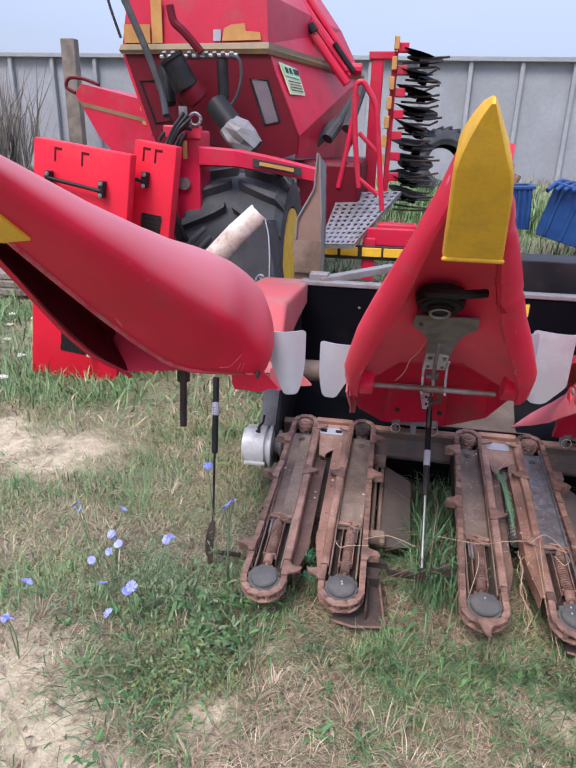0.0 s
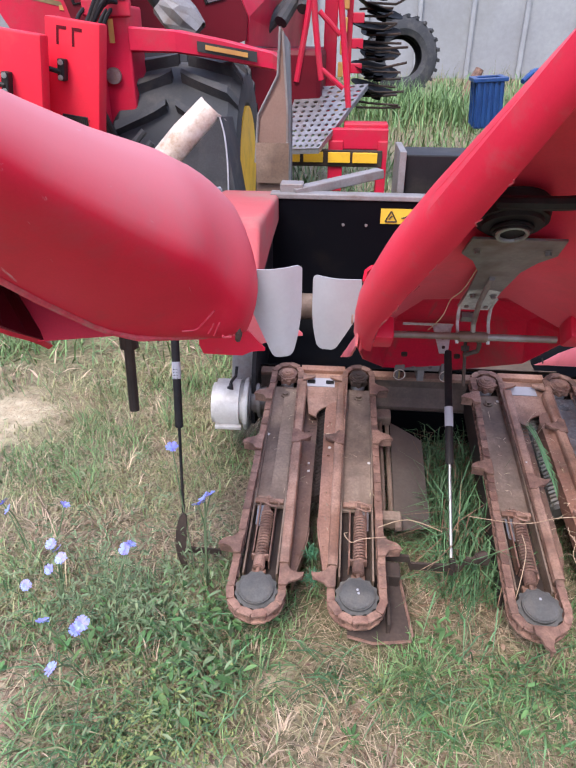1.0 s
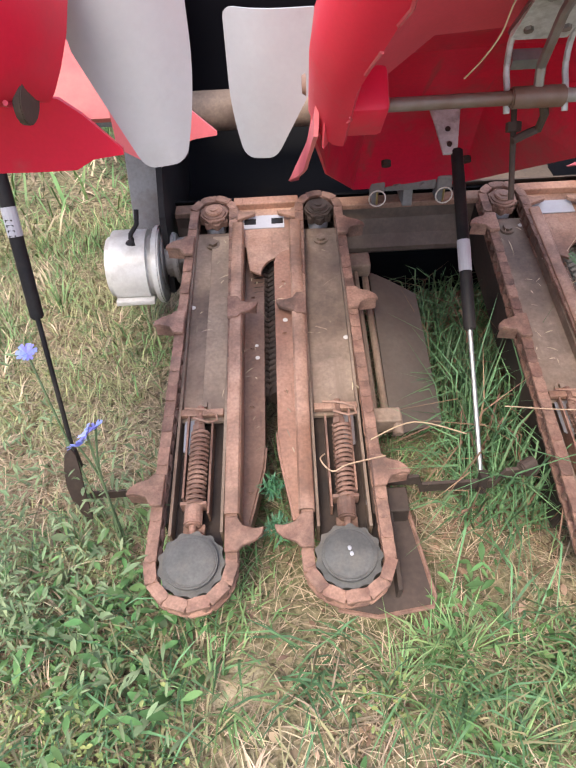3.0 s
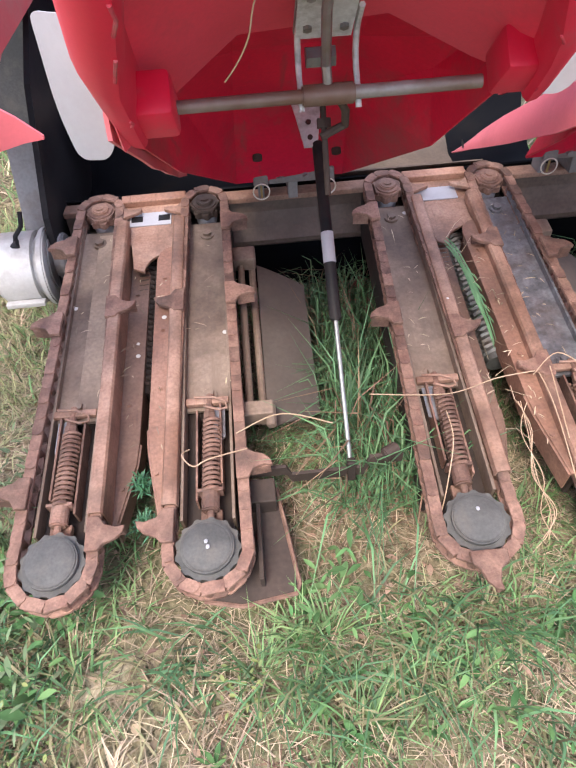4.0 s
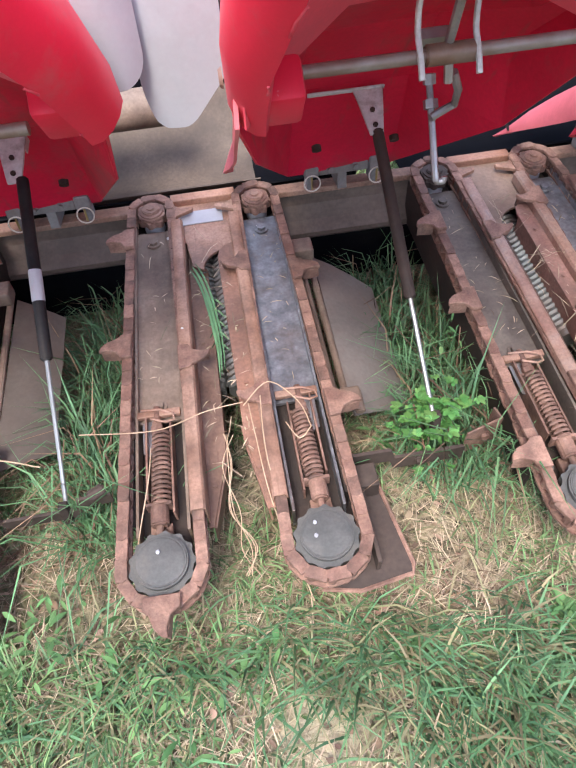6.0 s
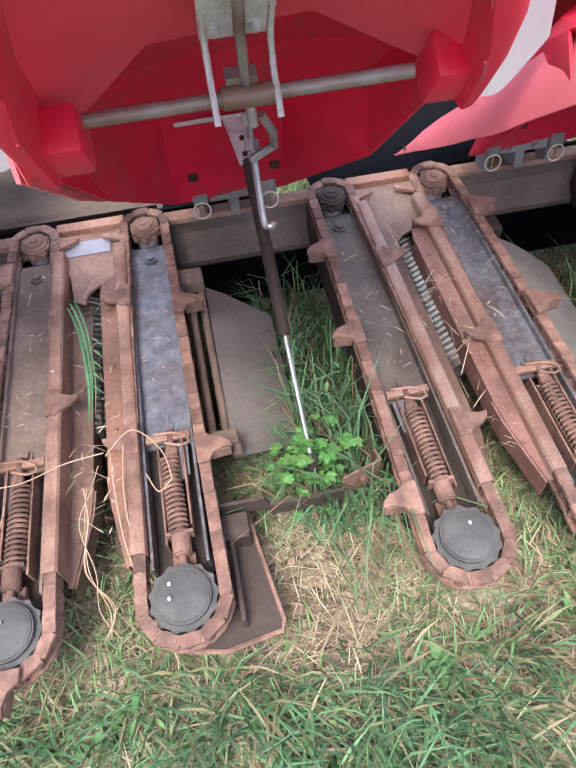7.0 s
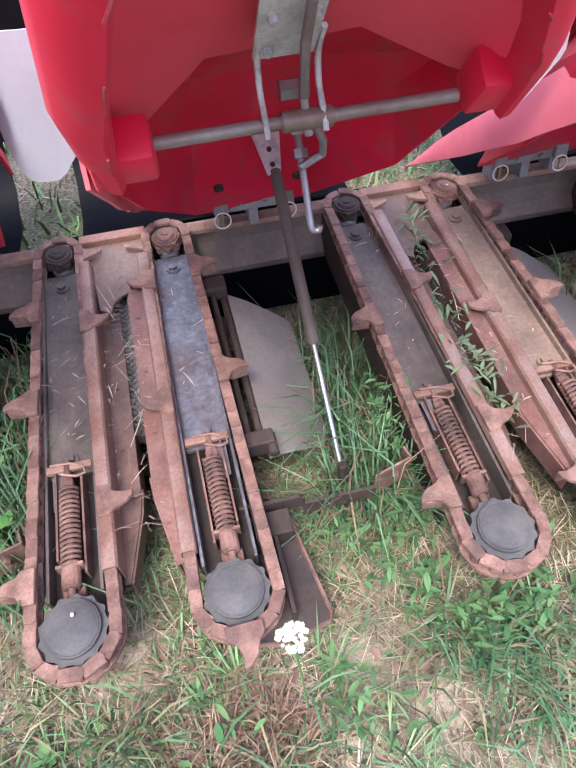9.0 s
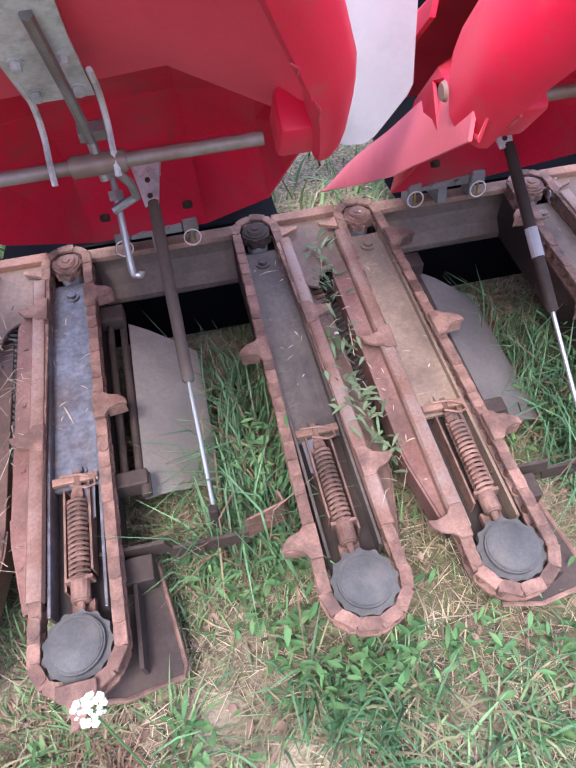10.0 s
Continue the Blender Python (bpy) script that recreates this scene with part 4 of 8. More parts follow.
# ---- snouts ----
AX_V, AX_N = Vector((0, 0.7326, -0.6806)), Vector((0, 0.6806, 0.7326))


def lerp_table(table, v):
    for (a, *pa), (b, *pb) in zip(table, table[1:]):
        if v <= b:
            f = (v - a) / (b - a)
            return [p + (q - p) * f for p, q in zip(pa, pb)]
    return list(table[-1][1:])


# station (minus: towards the tip), half width, height, sideways shift
SNOUT = [(-1.27, 0.010, 0.020, -0.032), (-1.20, 0.030, 0.045, -0.03), (-1.02, 0.066, 0.085, -0.028), (-0.887, 0.100, 0.115, -0.026),
         (-0.72, 0.146, 0.15, -0.022), (-0.546, 0.192, 0.185, -0.02), (-0.33, 0.248, 0.22, -0.015), (-0.12, 0.288, 0.245, -0.008), (0.03, 0.292, 0.25, 0.0)]


def arch(w, h, n=15, power=2.6):
    """An inverted U from the left rim over the top to the right rim."""
    out = []
    for i in range(n):
        a = math.pi * (1 - i / (n - 1))
        c, s = math.cos(a), math.sin(a)
        out.append((math.copysign(abs(c) ** (2 / power), c) * w, abs(s) ** (2 / power) * h))
    return out


def skew(x, v, w):
    """The right-hand edge sits deeper towards the middle of the snout, less so at its foot."""
    return (0.05 - 0.028 * foot(v)) * max(0.0, min(1.0, (x / w + 1) / 2)) * max(0.0, min(1.0, (v + 1.0) / 0.7))


def foot(v):
    return max(0.0, min(1.0, (v + 0.42) / 0.34))


def spread(x, v, w):
    """The right-hand rim flares outwards at the foot."""
    return 0.034 * foot(v) * max(0.0, x / w)


def flap(bm, into, cx, o, inner, outer, low_inner, z0, z1, z_slant, y0, rad=0.024):
    """A thin upright flap with rounded corners, slanting away at the inner foot."""
    rows = []
    n = 24
    for i in range(n + 1):
        z = z0 + (z1 - z0) * (0.5 - 0.5 * math.cos(math.pi * i / n))
        cut = 0.0
        for d in (z - z0, z1 - z):
            if d < rad:
                cut = max(cut, rad - math.sqrt(max(0.0, rad * rad - (rad - d) ** 2)))
        a = inner + (low_inner - inner) * max(0.0, min(1.0, (z_slant - z) / (z_slant - z0)))
        a += cut * (0.9 if z < (z0 + z1) / 2 else 0.2)
        b = outer - cut - 0.018 * max(0.0, (z_slant - z) / (z_slant - z0)) ** 2
        row = []
        for j in range(9):
            t = j / 8
            x = a + (b - a) * t
            u = (x - inner) / (outer - inner)
            row.append(into @ Vector((cx + o * x, y0 + 0.03 * u * u + 0.004 * math.sin(u * 5 + z * 9) - 0.02 * (z - 0.8) + 0.025 * max(0.0, u - 0.75 + 0.1 * (z - z0) / (z1 - z0)), z)))
        rows.append(row)
    sheet(bm, rows, 0.004)


def snout(k, label):
    cx = 0.215 + PITCH * k
    s = new("snout")
    s.empty_display_size = 0.05
    M = Matrix(((1, 0, 0, cx), (0, AX_V.y, AX_N.y, 2.0), (0, AX_V.z, AX_N.z, 0.795), (0, 0, 0, 1)))
    s.matrix_basis = M
    tagged(s, label, "header snout", "raised snouts of the maize header")
    IN = M.inverted()
    # shell, whose rims curl under and fold up again inside
    bm = bmesh.new()
    rows = []
    vs = [-1.12 + i * 1.15 / 23 for i in range(24)]

    def tuck(v, w):
        return 0.066 * min(1.0, w / 0.19) * (1 - 0.25 * max(0.0, min(1.0, (v + 0.3) / 0.3)))

    for v in vs:
        w, h, sh = lerp_table(SNOUT, v)
        q = tuck(v, w)
        top = [(x, n) for x, n in arch(w, h, 21) if n > 0.055 + 0.25 * q]
        curl = [(-w + q * 1.16, min(h * 0.62, 0.125)), (-w + q * 1.10, 0.035), (-w + q * 1.02, 0.008), (-w + q * 0.92, 0.0), (-w + q * 0.66, 0.003), (-w + q * 0.38, 0.015), (-w + q * 0.16, 0.033), (-w + q * 0.04, 0.052)]
        line = curl + top + [(-x, n) for x, n in reversed(curl)]
        rows.append([(x + sh + spread(x, v, w), v, n + skew(x, v, w)) for x, n in line])
    sheet(bm, rows, 0.008)
    part("shell", bm, RED, s, smooth=True)
    for o in (-1, 1):
        # scuffs along the crease of the rim
        v = -0.75
        while v < 0.0:
            bm = bmesh.new()
            ln = R.uniform(0.008, 0.05)
            pts = []
            for f in (0.0, 0.5, 1.0):
                vv = v + ln * f
                w, h, sh = lerp_table(SNOUT, vv)
                q = tuck(vv, w)
                x = o * (w - q * R.uniform(0.86, 0.98))
                pts.append((x + sh + spread(x, vv, w), vv, skew(x, vv, w) - 0.0003))
            sweep(bm, pts, R.uniform(0.0012, 0.0024), 6)
            part("rim_scuff", bm, WORN, s, "pale scuff on the rim", True)
            v += ln + R.uniform(0.04, 0.15)
        # block at the foot of the rim
        bm = bmesh.new()
        dz, dx = (0.02, 0.026) if o > 0 else (0.0, 0.0)
        box(bm, o * 0.195 + dx, o * 0.25 + dx, -0.05, 0.03, 0.012 + dz, 0.07 + dz, 0.008)
        part("stop_block", bm, RED, s, smooth=True)
    # inner floor, which runs into the funnel's upper edge
    top = [(-0.275, 2.03, 0.770), (-0.215, 2.14, 0.797), (-0.11, 2.165, 0.866), (0.105, 2.165, 0.878), (0.225, 2.15, 0.818), (0.275, 2.07, 0.81)]
    lift = 0.045 if k else 0.012
    top = [(a, b - 0.7326 * lift, c + 0.6806 * lift) for a, b, c in top]
    bm = bmesh.new()
    rows = []
    for v, d in ((-0.95, 0.085), (-0.72, 0.13), (-0.546, 0.16), (-0.42, 0.162), (-0.37, 0.125), (-0.30, 0.12), (-0.17, 0.133)):
        w, h, sh = lerp_table(SNOUT, v)
        rows.append([(x * w * 0.95 + sh, v, d - (d - 0.03) * 0.6 * abs(x) ** 3) for x in (-1, -0.75, -0.36, 0.36, 0.75, 1)])
    rows.append([IN @ Vector((cx + a, b, c)) for a, b, c in top])
    rows.append([IN @ Vector((cx + a * 0.99, b + 0.012, c + 0.002)) for a, b, c in top])
    rows.append([IN @ Vector((cx + a * 0.98, b + 0.03, c + 0.016)) for a, b, c in top])
    sheet(bm, rows, 0.004)
    part("inner_floor", bm, RED_IN, s, smooth=True)
    # lower funnel panel
    bm = bmesh.new()
    low = [(-0.285, 2.10, 0.765), (-0.245, 2.35, 0.592), (-0.15, 2.70, 0.392), (0.13, 2.72, 0.385), (0.245, 2.35, 0.60), (0.287, 2.12, 0.795)]
    rows = []
    for f in (0.0, 0.3, 0.6, 1.0):
        row = []
        for a, b in zip(top, low):
            p = Vector(a).lerp(Vector(b), f) + Vector((cx, 0.075 * math.sin(f * math.pi) + 0.04 * (1 - f), 0.045 * math.sin(f * math.pi) + 0.025 * (1 - f)))
            row.append(IN @ p)
        rows.append(row)
    sheet(bm, rows, 0.005)
    part("funnel_panel", bm, FUNNEL, s, "dusty lower funnel panel, recess shade in its red")
    # hood behind, and the skirt that runs down from the rim to a point
    bm = bmesh.new()
    rows = []
    for y, w, zb, zt in ((2.2, 0.27, 0.90, 0.96), (2.35, 0.25, 0.82, 0.90), (2.53, 0.23, 0.74, 0.83), (2.70, 0.2, 0.62, 0.72), (2.85, 0.18, 0.5, 0.6), (2.95, 0.15, 0.46, 0.54)):
        rows.append([IN @ Vector((cx + x, y, zb + n)) for x, n in arch(w, zt - zb, 13, 4.0)])
    sheet(bm, rows, 0.008)
    part("hood", bm, RED, s, smooth=True)
    bm = bmesh.new()
    rows = []
    for y, zb, zt in ((2.0, 0.80, 0.93), (2.1, 0.742, 0.87), (2.2, 0.685, 0.80), (2.3, 0.625, 0.735), (2.4, 0.575, 0.67), (2.5, 0.522, 0.607), (2.6, 0.473, 0.543), (2.7, 0.425, 0.473), (2.77, 0.39, 0.415), (2.815, 0.368, 0.374)):
        rows.append([IN @ Vector((cx - 0.287 + 0.028 * f * f - 0.05 * max(0.0, y - 2.4), y, zb + (zt - zb) * f)) for f in (0.0, 0.25, 0.5, 0.75, 0.92, 1.0)])
    sheet(bm, rows, 0.006)
    skirt = part("skirt", bm, GLARE_PINK, s, "skirt ending in a point, sky glare in its pink", True)
    if k in (1, 2):
        for y, z, ry, rz in ((2.735, 0.425, 0.012, 0.008),):
            bm = bmesh.new()
            bm.faces.new([bm.verts.new(IN @ Vector((cx - 0.2905 - 0.05 * max(0.0, y - 2.4), y + ry * math.cos(a) - 0.4 * rz * math.sin(a), z + rz * math.sin(a) + 0.5 * ry * math.cos(a)))) for a in [q / 14 * math.tau for q in range(14)]])
            part("torn_hole", bm, INK, skirt)
    # yellow tip
    bm = bmesh.new()
    # station, half width, height, sideways shift
    tb = [(-0.895, 0.060, 0.075, -0.015), (-0.99, 0.0565, 0.072, -0.023), (-1.07, 0.0535, 0.066, -0.030), (-1.115, 0.0505, 0.06, -0.035), (-1.148, 0.047, 0.054, -0.040), (-1.178, 0.0375, 0.046, -0.044), (-1.21, 0.026, 0.038, -0.046), (-1.245, 0.012, 0.026, -0.047), (-1.264, 0.003, 0.008, -0.046)]
    rows = []
    for v, w, h, sh in tb:
        e = 0.026 * min(1.0, (v + 1.264) / 0.12)
        rows.append([(sh - w, v, 0.006 - e), (sh - w * 0.97, v, -0.004 - e), (sh - w * 0.90, v, -0.008 - e), (sh, v, -0.009 - e), (sh + w * 0.90, v, -0.008 - e), (sh + w * 0.97, v, -0.004 - e), (sh + w, v, 0.006 - e), (sh + w * 0.85, v, h * 0.7), (sh, v, h), (sh - w * 0.85, v, h * 0.7)])
    sheet(bm, rows, 0.004, True)
    tip = part("tip", bm, YELLOW, s, "yellow moulded tip", True)
    for o in (-1, 1):
        bm = bmesh.new()
        box(bm, -0.0145 + o * 0.029 - 0.021, -0.0145 + o * 0.029 + 0.021, -0.899, -0.889, -0.031, -0.012, 0.003)
        part("hollow", bm, INK, tip, "dark hollow end of the tip")
    bm = bmesh.new()
    box(bm, -0.076, 0.046, -0.901, -0.891, -0.040, -0.033, 0.003)
    part("end_lip", bm, YELLOW, tip)
    # cross rod
    bm = bmesh.new()
    y, z = 2.03, (0.824, 0.849, 0.833, 0.833)[k]
    p = [IN @ Vector((cx + x, y, z + 0.003 * x)) for x in (-0.215, 0.205)]
    cyl(bm, p[0], p[1], 0.0088, 16)
    part("cross_rod", bm, ROD, s, "grey round bar with rust", True)
    bm = bmesh.new()
    p = [IN @ Vector((cx + x, y, z)) for x in (-0.032, 0.037)]
    cyl(bm, p[0], p[1], 0.0135, 18, bevel=0.002)
    part("sleeve", bm, ROD, s, smooth=True)
    hx, hv = ((0.008, 0.018), (0.0, -0.017), (-0.012, -0.007), (-0.012, -0.007))[k]
    # hinge plate on the inner floor, thin straps down to the rod, pivot hub
    bm = bmesh.new()
    wm = [(-0.10, -0.43), (0.075, -0.43), (0.08, -0.36), (0.055, -0.325), (0.036, -0.27), (0.030, -0.16), (0.030, -0.035), (-0.046, -0.035), (-0.046, -0.16), (-0.052, -0.27), (-0.075, -0.325), (-0.105, -0.36)]
    prism(bm, wm, -0.0025, 0.0025, Matrix.Translation((hx, hv, 0.117)) @ pose(0, 0, 0, 3.0))
    for x, v in ((-0.03, -0.06), (0.016, -0.06), (-0.03, -0.13), (0.016, -0.13), (-0.08, -0.38), (0.055, -0.38)):
        bolt(bm, (x + hx, v + hv, 0.115 + 0.052 * v), (0, 0, -1), 0.006)
    part("hinge_plate", bm, GALV if k else STEEL, s, "galvanised hinge plate with bolts")
    if k == 0:
        # overlay that makes this hinge plate paler along its lower neck
        bm = bmesh.new()
        prism(bm, [(hx - 0.044, hv - 0.034), (hx + 0.028, hv - 0.034), (hx + 0.028, hv - 0.15), (hx - 0.01, hv - 0.165), (hx - 0.044, hv - 0.15)], 0.106, 0.109)
        part("bright_plate", bm, GALV, s, "paler overlay on the neck of the hinge plate")
    for x in (hx - 0.041, hx + 0.035):
        bm = bmesh.new()
        sweep(bm, smooth_line([(x, v + hv, n) for v, n in ((-0.09, 0.112), (-0.04, 0.111), (-0.012, 0.085), (-0.008, 0.055), (-0.001, 0.028))], 3), 0.0042, 6)
        part("strap", bm, GALV, s)
    bm = bmesh.new()
    cyl(bm, (-0.03, -0.455, 0.145), (-0.03, -0.45, 0.098), 0.072, 28, 0.062, 0.008)
    cyl(bm, (-0.03, -0.45, 0.098), (-0.03, -0.448, 0.086), 0.038, 20, bevel=0.004)
    hub = part("pivot_hub", bm, BLACK, s, "dark pivot hub", True)
    bm = bmesh.new()
    sweep(bm, [(-0.03 + 0.026 * math.cos(i / 16 * math.tau), -0.448 + 0.026 * math.sin(i / 16 * math.tau), 0.084) for i in range(16)], 0.0042, 6, True)
    part("hub_ring", bm, BRIGHT, hub)
    # dark arc above the hub, built as a black bar
    bm = bmesh.new()
    sweep(bm, smooth_line([(-0.075, -0.53, 0.10), (-0.03, -0.552, 0.086), (0.03, -0.558, 0.084), (0.075, -0.55, 0.095)], 4), 0.012, 8)
    part("hub_guard", bm, BLACK, s, "dark arc above the hub", True)
    bm = bmesh.new()
    sweep(bm, [(-0.006, -0.22, 0.10), (-0.004, -0.1, 0.092), (0.0, -0.02, 0.07), (0.004, 0.012, 0.034)], 0.0065, 8)
    cyl(bm, (-0.02, 0.03, 0.105), (0.02, 0.03, 0.105), 0.014, 6)
    part("link_bar", bm, STEEL, s)
    # adjuster hook, hanging rod and bracket
    bm = bmesh.new()
    q = [Vector((cx + a, b, c)) for a, b, c in ((0.015, 2.045, 0.82), (0.03, 2.06, 0.79), (0.032, 2.075, 0.765), (0.015, 2.075, 0.758), (-0.003, 2.07, 0.752))]
    sweep(bm, [IN @ v for v in q], 0.006, 8)
    a, b = Vector((cx + 0.004, 2.107, 0.785)), Vector((cx + 0.003, 2.045, 0.675))
    if k == 0:
        cyl(bm, IN @ a, IN @ b, 0.0045, 8)
    else:
        sweep(bm, [IN @ v for v in smooth_line([a, a.lerp(b, 0.5), b, b + Vector((0.004, -0.003, -0.008)), b + Vector((0.011, -0.004, -0.008)), b + Vector((0.013, -0.003, -0.002))], 3)], 0.0052, 8)
    cyl(bm, IN @ a, IN @ (a + Vector((0, 0.004, 0.014))), 0.0095, 6)
    cyl(bm, IN @ a.lerp(b, 0.16), IN @ a.lerp(b, 0.26), 0.011, 6)
    part("hook_bolt", bm, STEEL if k else SKID, s, smooth=True)
    bm = bmesh.new()
    bmx = IN @ Matrix.Translation((cx + 0.022, 2.545, 0.632)) @ pose(0, 0, 0, 36)
    prism(bm, [(-0.032, 0.0), (0.032, 0.0), (0.027, -0.03), (0.014, -0.105), (-0.014, -0.105), (-0.026, -0.03)], -0.003, 0.003, bmx)
    prism(bm, [(0.026, -0.03), (0.032, 0.0), (0.03, 0.0), (0.024, -0.03)], -0.02, 0.003, bmx)
    box(bm, -0.13, 0.036, 0.0, 0.005, -0.004, 0.006, 0.001, bmx)
    br = part("strut_bracket", bm, GALV, s, "tapered galvanised bracket")
    bm = bmesh.new()
    for q in (-0.05, -0.085):
        cyl(bm, bmx @ Vector((0, q, -0.002)), bmx @ Vector((0, q, 0.006)), 0.0055, 12)
    part("bracket_hole", bm, DARK, br)
    for sx, sy in ((-0.09, 2.55), (0.09, 2.55)):
        bm = bmesh.new()
        p = IN @ Vector((cx + sx, sy + 0.02, 0.515))
        cyl(bm, p, p - Vector((0, 0, 0.012)), 0.011, 12)
        part("panel_bolt", bm, DARK, s)
    # plug on the rim
    for o in (-1, 1):
        bm = bmesh.new()
        p = IN @ Vector((cx + o * 0.292, 2.075, 0.84))
        cyl(bm, p, p + Vector((o * 0.005, 0, 0)), 0.014, 18, 0.011)
        part("side_plug", bm, CARD, s, smooth=True)
    # white flaps
    for o in (-1, 1):
        bm = bmesh.new()
        if o < 0:
            e = (0.0, 0.01, 0.01, 0.022)[k]
            top_z = (0.905, 1.0, 0.942, 1.0)[k]
            flap(bm, IN, cx, o, 0.27 + e, 0.403 + e, 0.335 + e, 0.69 if k == 0 else 0.735, top_z, 0.81, 2.19, 0.014)
        else:
            flap(bm, IN, cx, o, 0.265, 0.352, 0.285, 0.81, 1.0, 0.85, 2.16, 0.016)
        part("deflector_flap", bm, WHITE, s, "white plastic deflector flap", True)
    return s


snout(0, "raised red plastic snout with a yellow tip and white flaps")
for k in (1, 2, 3):
    snout(k, "raised red plastic snout with pale pink skirt and white flaps")

# end divider
ed = new("end_divider")
EO = Vector((-0.5, 1.915, 0.703))
ed.matrix_basis = Matrix(((1, 0, 0, EO.x), (0, AX_V.y, AX_N.y, EO.y), (0, AX_V.z, AX_N.z, EO.z), (0, 0, 0, 1)))
tagged(ed, "long rounded red end divider, scratched, with sun fade and painted sheen on top", "end divider")
# station, near rim, belly, ridge, ridge height, far rim
END = [(-1.45, -0.775, -0.765, -0.78, 0.01, -0.785), (-1.30, -0.755, -0.70, -0.74, 0.05, -0.785), (-1.15, -0.735, -0.63, -0.68, 0.088, -0.785), (-0.976, -0.70, -0.54, -0.62, 0.132, -0.785),
       (-0.84, -0.67, -0.48, -0.58, 0.180, -0.785), (-0.717, -0.64, -0.42, -0.56, 0.232, -0.79), (-0.58, -0.60, -0.355, -0.52, 0.298, -0.79),
       (-0.444, -0.545, -0.325, -0.48, 0.352, -0.775), (-0.37, -0.44, -0.302, -0.46, 0.364, -0.74), (-0.335, -0.37, -0.293, -0.45, 0.366, -0.72), (-0.27, -0.36, -0.29, -0.44, 0.36, -0.72)]


def end_section(v):
    nr, be, ri, h, fa = lerp_table(END, v)
    pts = [(nr, 0.0), (nr + (be - nr) * 0.55, 0.02 * h / 0.3), (be - 0.015, h * 0.2), (be, h * 0.42), (be - (be - ri) * 0.11, h * 0.68), (be - (be - ri) * 0.4, h * 0.90), (ri, h), (ri + (-0.8 - ri) * 0.5, h * 0.93), (-0.795, h * 0.6), (-0.80, h * 0.3), (fa, 0.0)]
    lift = max(0.0, v + 0.40) * 0.5
    return [(x + 0.5, v, max(n, lift * max(0.0, min(1.0, (x + 0.75) / 0.2)))) for x, n in pts]


bm = bmesh.new()
sheet(bm, [smooth_line(end_section(-1.40 + i * 1.13 / 30)) for i in range(31)], 0.012)
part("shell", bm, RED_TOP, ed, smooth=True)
# added dark sheet that paints the shade inside the hollow shell
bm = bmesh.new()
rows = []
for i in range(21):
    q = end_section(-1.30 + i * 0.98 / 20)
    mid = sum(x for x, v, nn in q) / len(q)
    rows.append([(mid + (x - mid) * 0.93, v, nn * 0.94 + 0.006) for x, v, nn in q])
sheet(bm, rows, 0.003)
part("lining", bm, PAINT_AND_SHADE, ed, "dark red sheet for the shade inside the hollow divider")
bm = bmesh.new()
sweep(bm, [end_section(-1.02 + i * 0.74 / 24)[0] for i in range(25)], 0.007, 8)
part("worn_edge", bm, WORN, ed, "chipped and scuffed lower edge", True)


def end_spot(v, s, out=0.0):
    """A place on the divider's skin: station along it and how far round the section."""
    q = smooth_line(end_section(v), 10)
    p, a = q[int(s * 10)], q[int(s * 10) + 1]
    d = a - p
    side = Vector((d.z, 0.0, -d.x)).normalized()
    if side.x < 0:
        side = -side
    return p + side * out


for marks, r in ((((-0.42, 1.7), (-0.412, 1.5), (-0.405, 1.3), (-0.395, 1.0), (-0.402, 0.8)), 0.0022), (((-0.39, 1.4), (-0.38, 1.2), (-0.372, 1.0)), 0.0017), (((-0.383, 1.5), (-0.374, 1.3), (-0.362, 1.0)), 0.002),
                 (((-0.352, 1.1), (-0.345, 1.0), (-0.335, 1.02)), 0.0025), (((-0.325, 1.1), (-0.315, 1.05), (-0.305, 1.2)), 0.0022)):
    bm = bmesh.new()
    sweep(bm, smooth_line([end_spot(v, s, 0.0) for v, s in marks], 4), r, 6)
    part("scuff", bm, SCUFF, ed, "pale crease in the plastic", True)
# added bulkhead that keeps light out of the hollow shell
bm = bmesh.new()
bm.faces.new([bm.verts.new((x * 0.97 - 0.002, v - 0.03, nn * 0.97)) for x, v, nn in end_section(-0.30)])
part("back_panel", bm, RED_IN, ed)
bm = bmesh.new()
rows = []
for i in range(10):
    q = end_section(-1.42 + i * 0.40 / 9)
    rows.append([Vector(q[-1]) + Vector((0, 0, -0.004)), Vector(q[0]) + Vector((0.0, 0, -0.012)), Vector(q[0]) + Vector((0.012, 0, -0.008)), Vector(q[0]).lerp(Vector(q[1]), 0.5) + Vector((0.012, 0, -0.006))])
sheet(bm, rows, 0.008)
part("tip", bm, YELLOW, ed, "yellow moulded tip", True)
bm = bmesh.new()
IE = ed.matrix_basis.inverted()
rows = []
for y, x0, x1, zb, zt in ((2.28, -0.68, -0.35, 0.70, 0.74), (2.57, -0.69, -0.372, 0.74, 0.93), (2.62, -0.69, -0.376, 0.75, 0.945), (3.0, -0.67, -0.38, 0.77, 0.91), (3.46, -0.65, -0.385, 0.77, 0.866), (3.48, -0.63, -0.40, 0.78, 0.85)):
    a = arch((x1 - x0) / 2, zt - zb, 13, 14.0)
    rows.append([IE @ Vector(((x0 + x1) / 2 + x, y, zb + n)) for x, n in a])
sheet(bm, rows, 0.01)
part("hood", bm, HOODED, ed, "dusty sun-faded red hood", True)
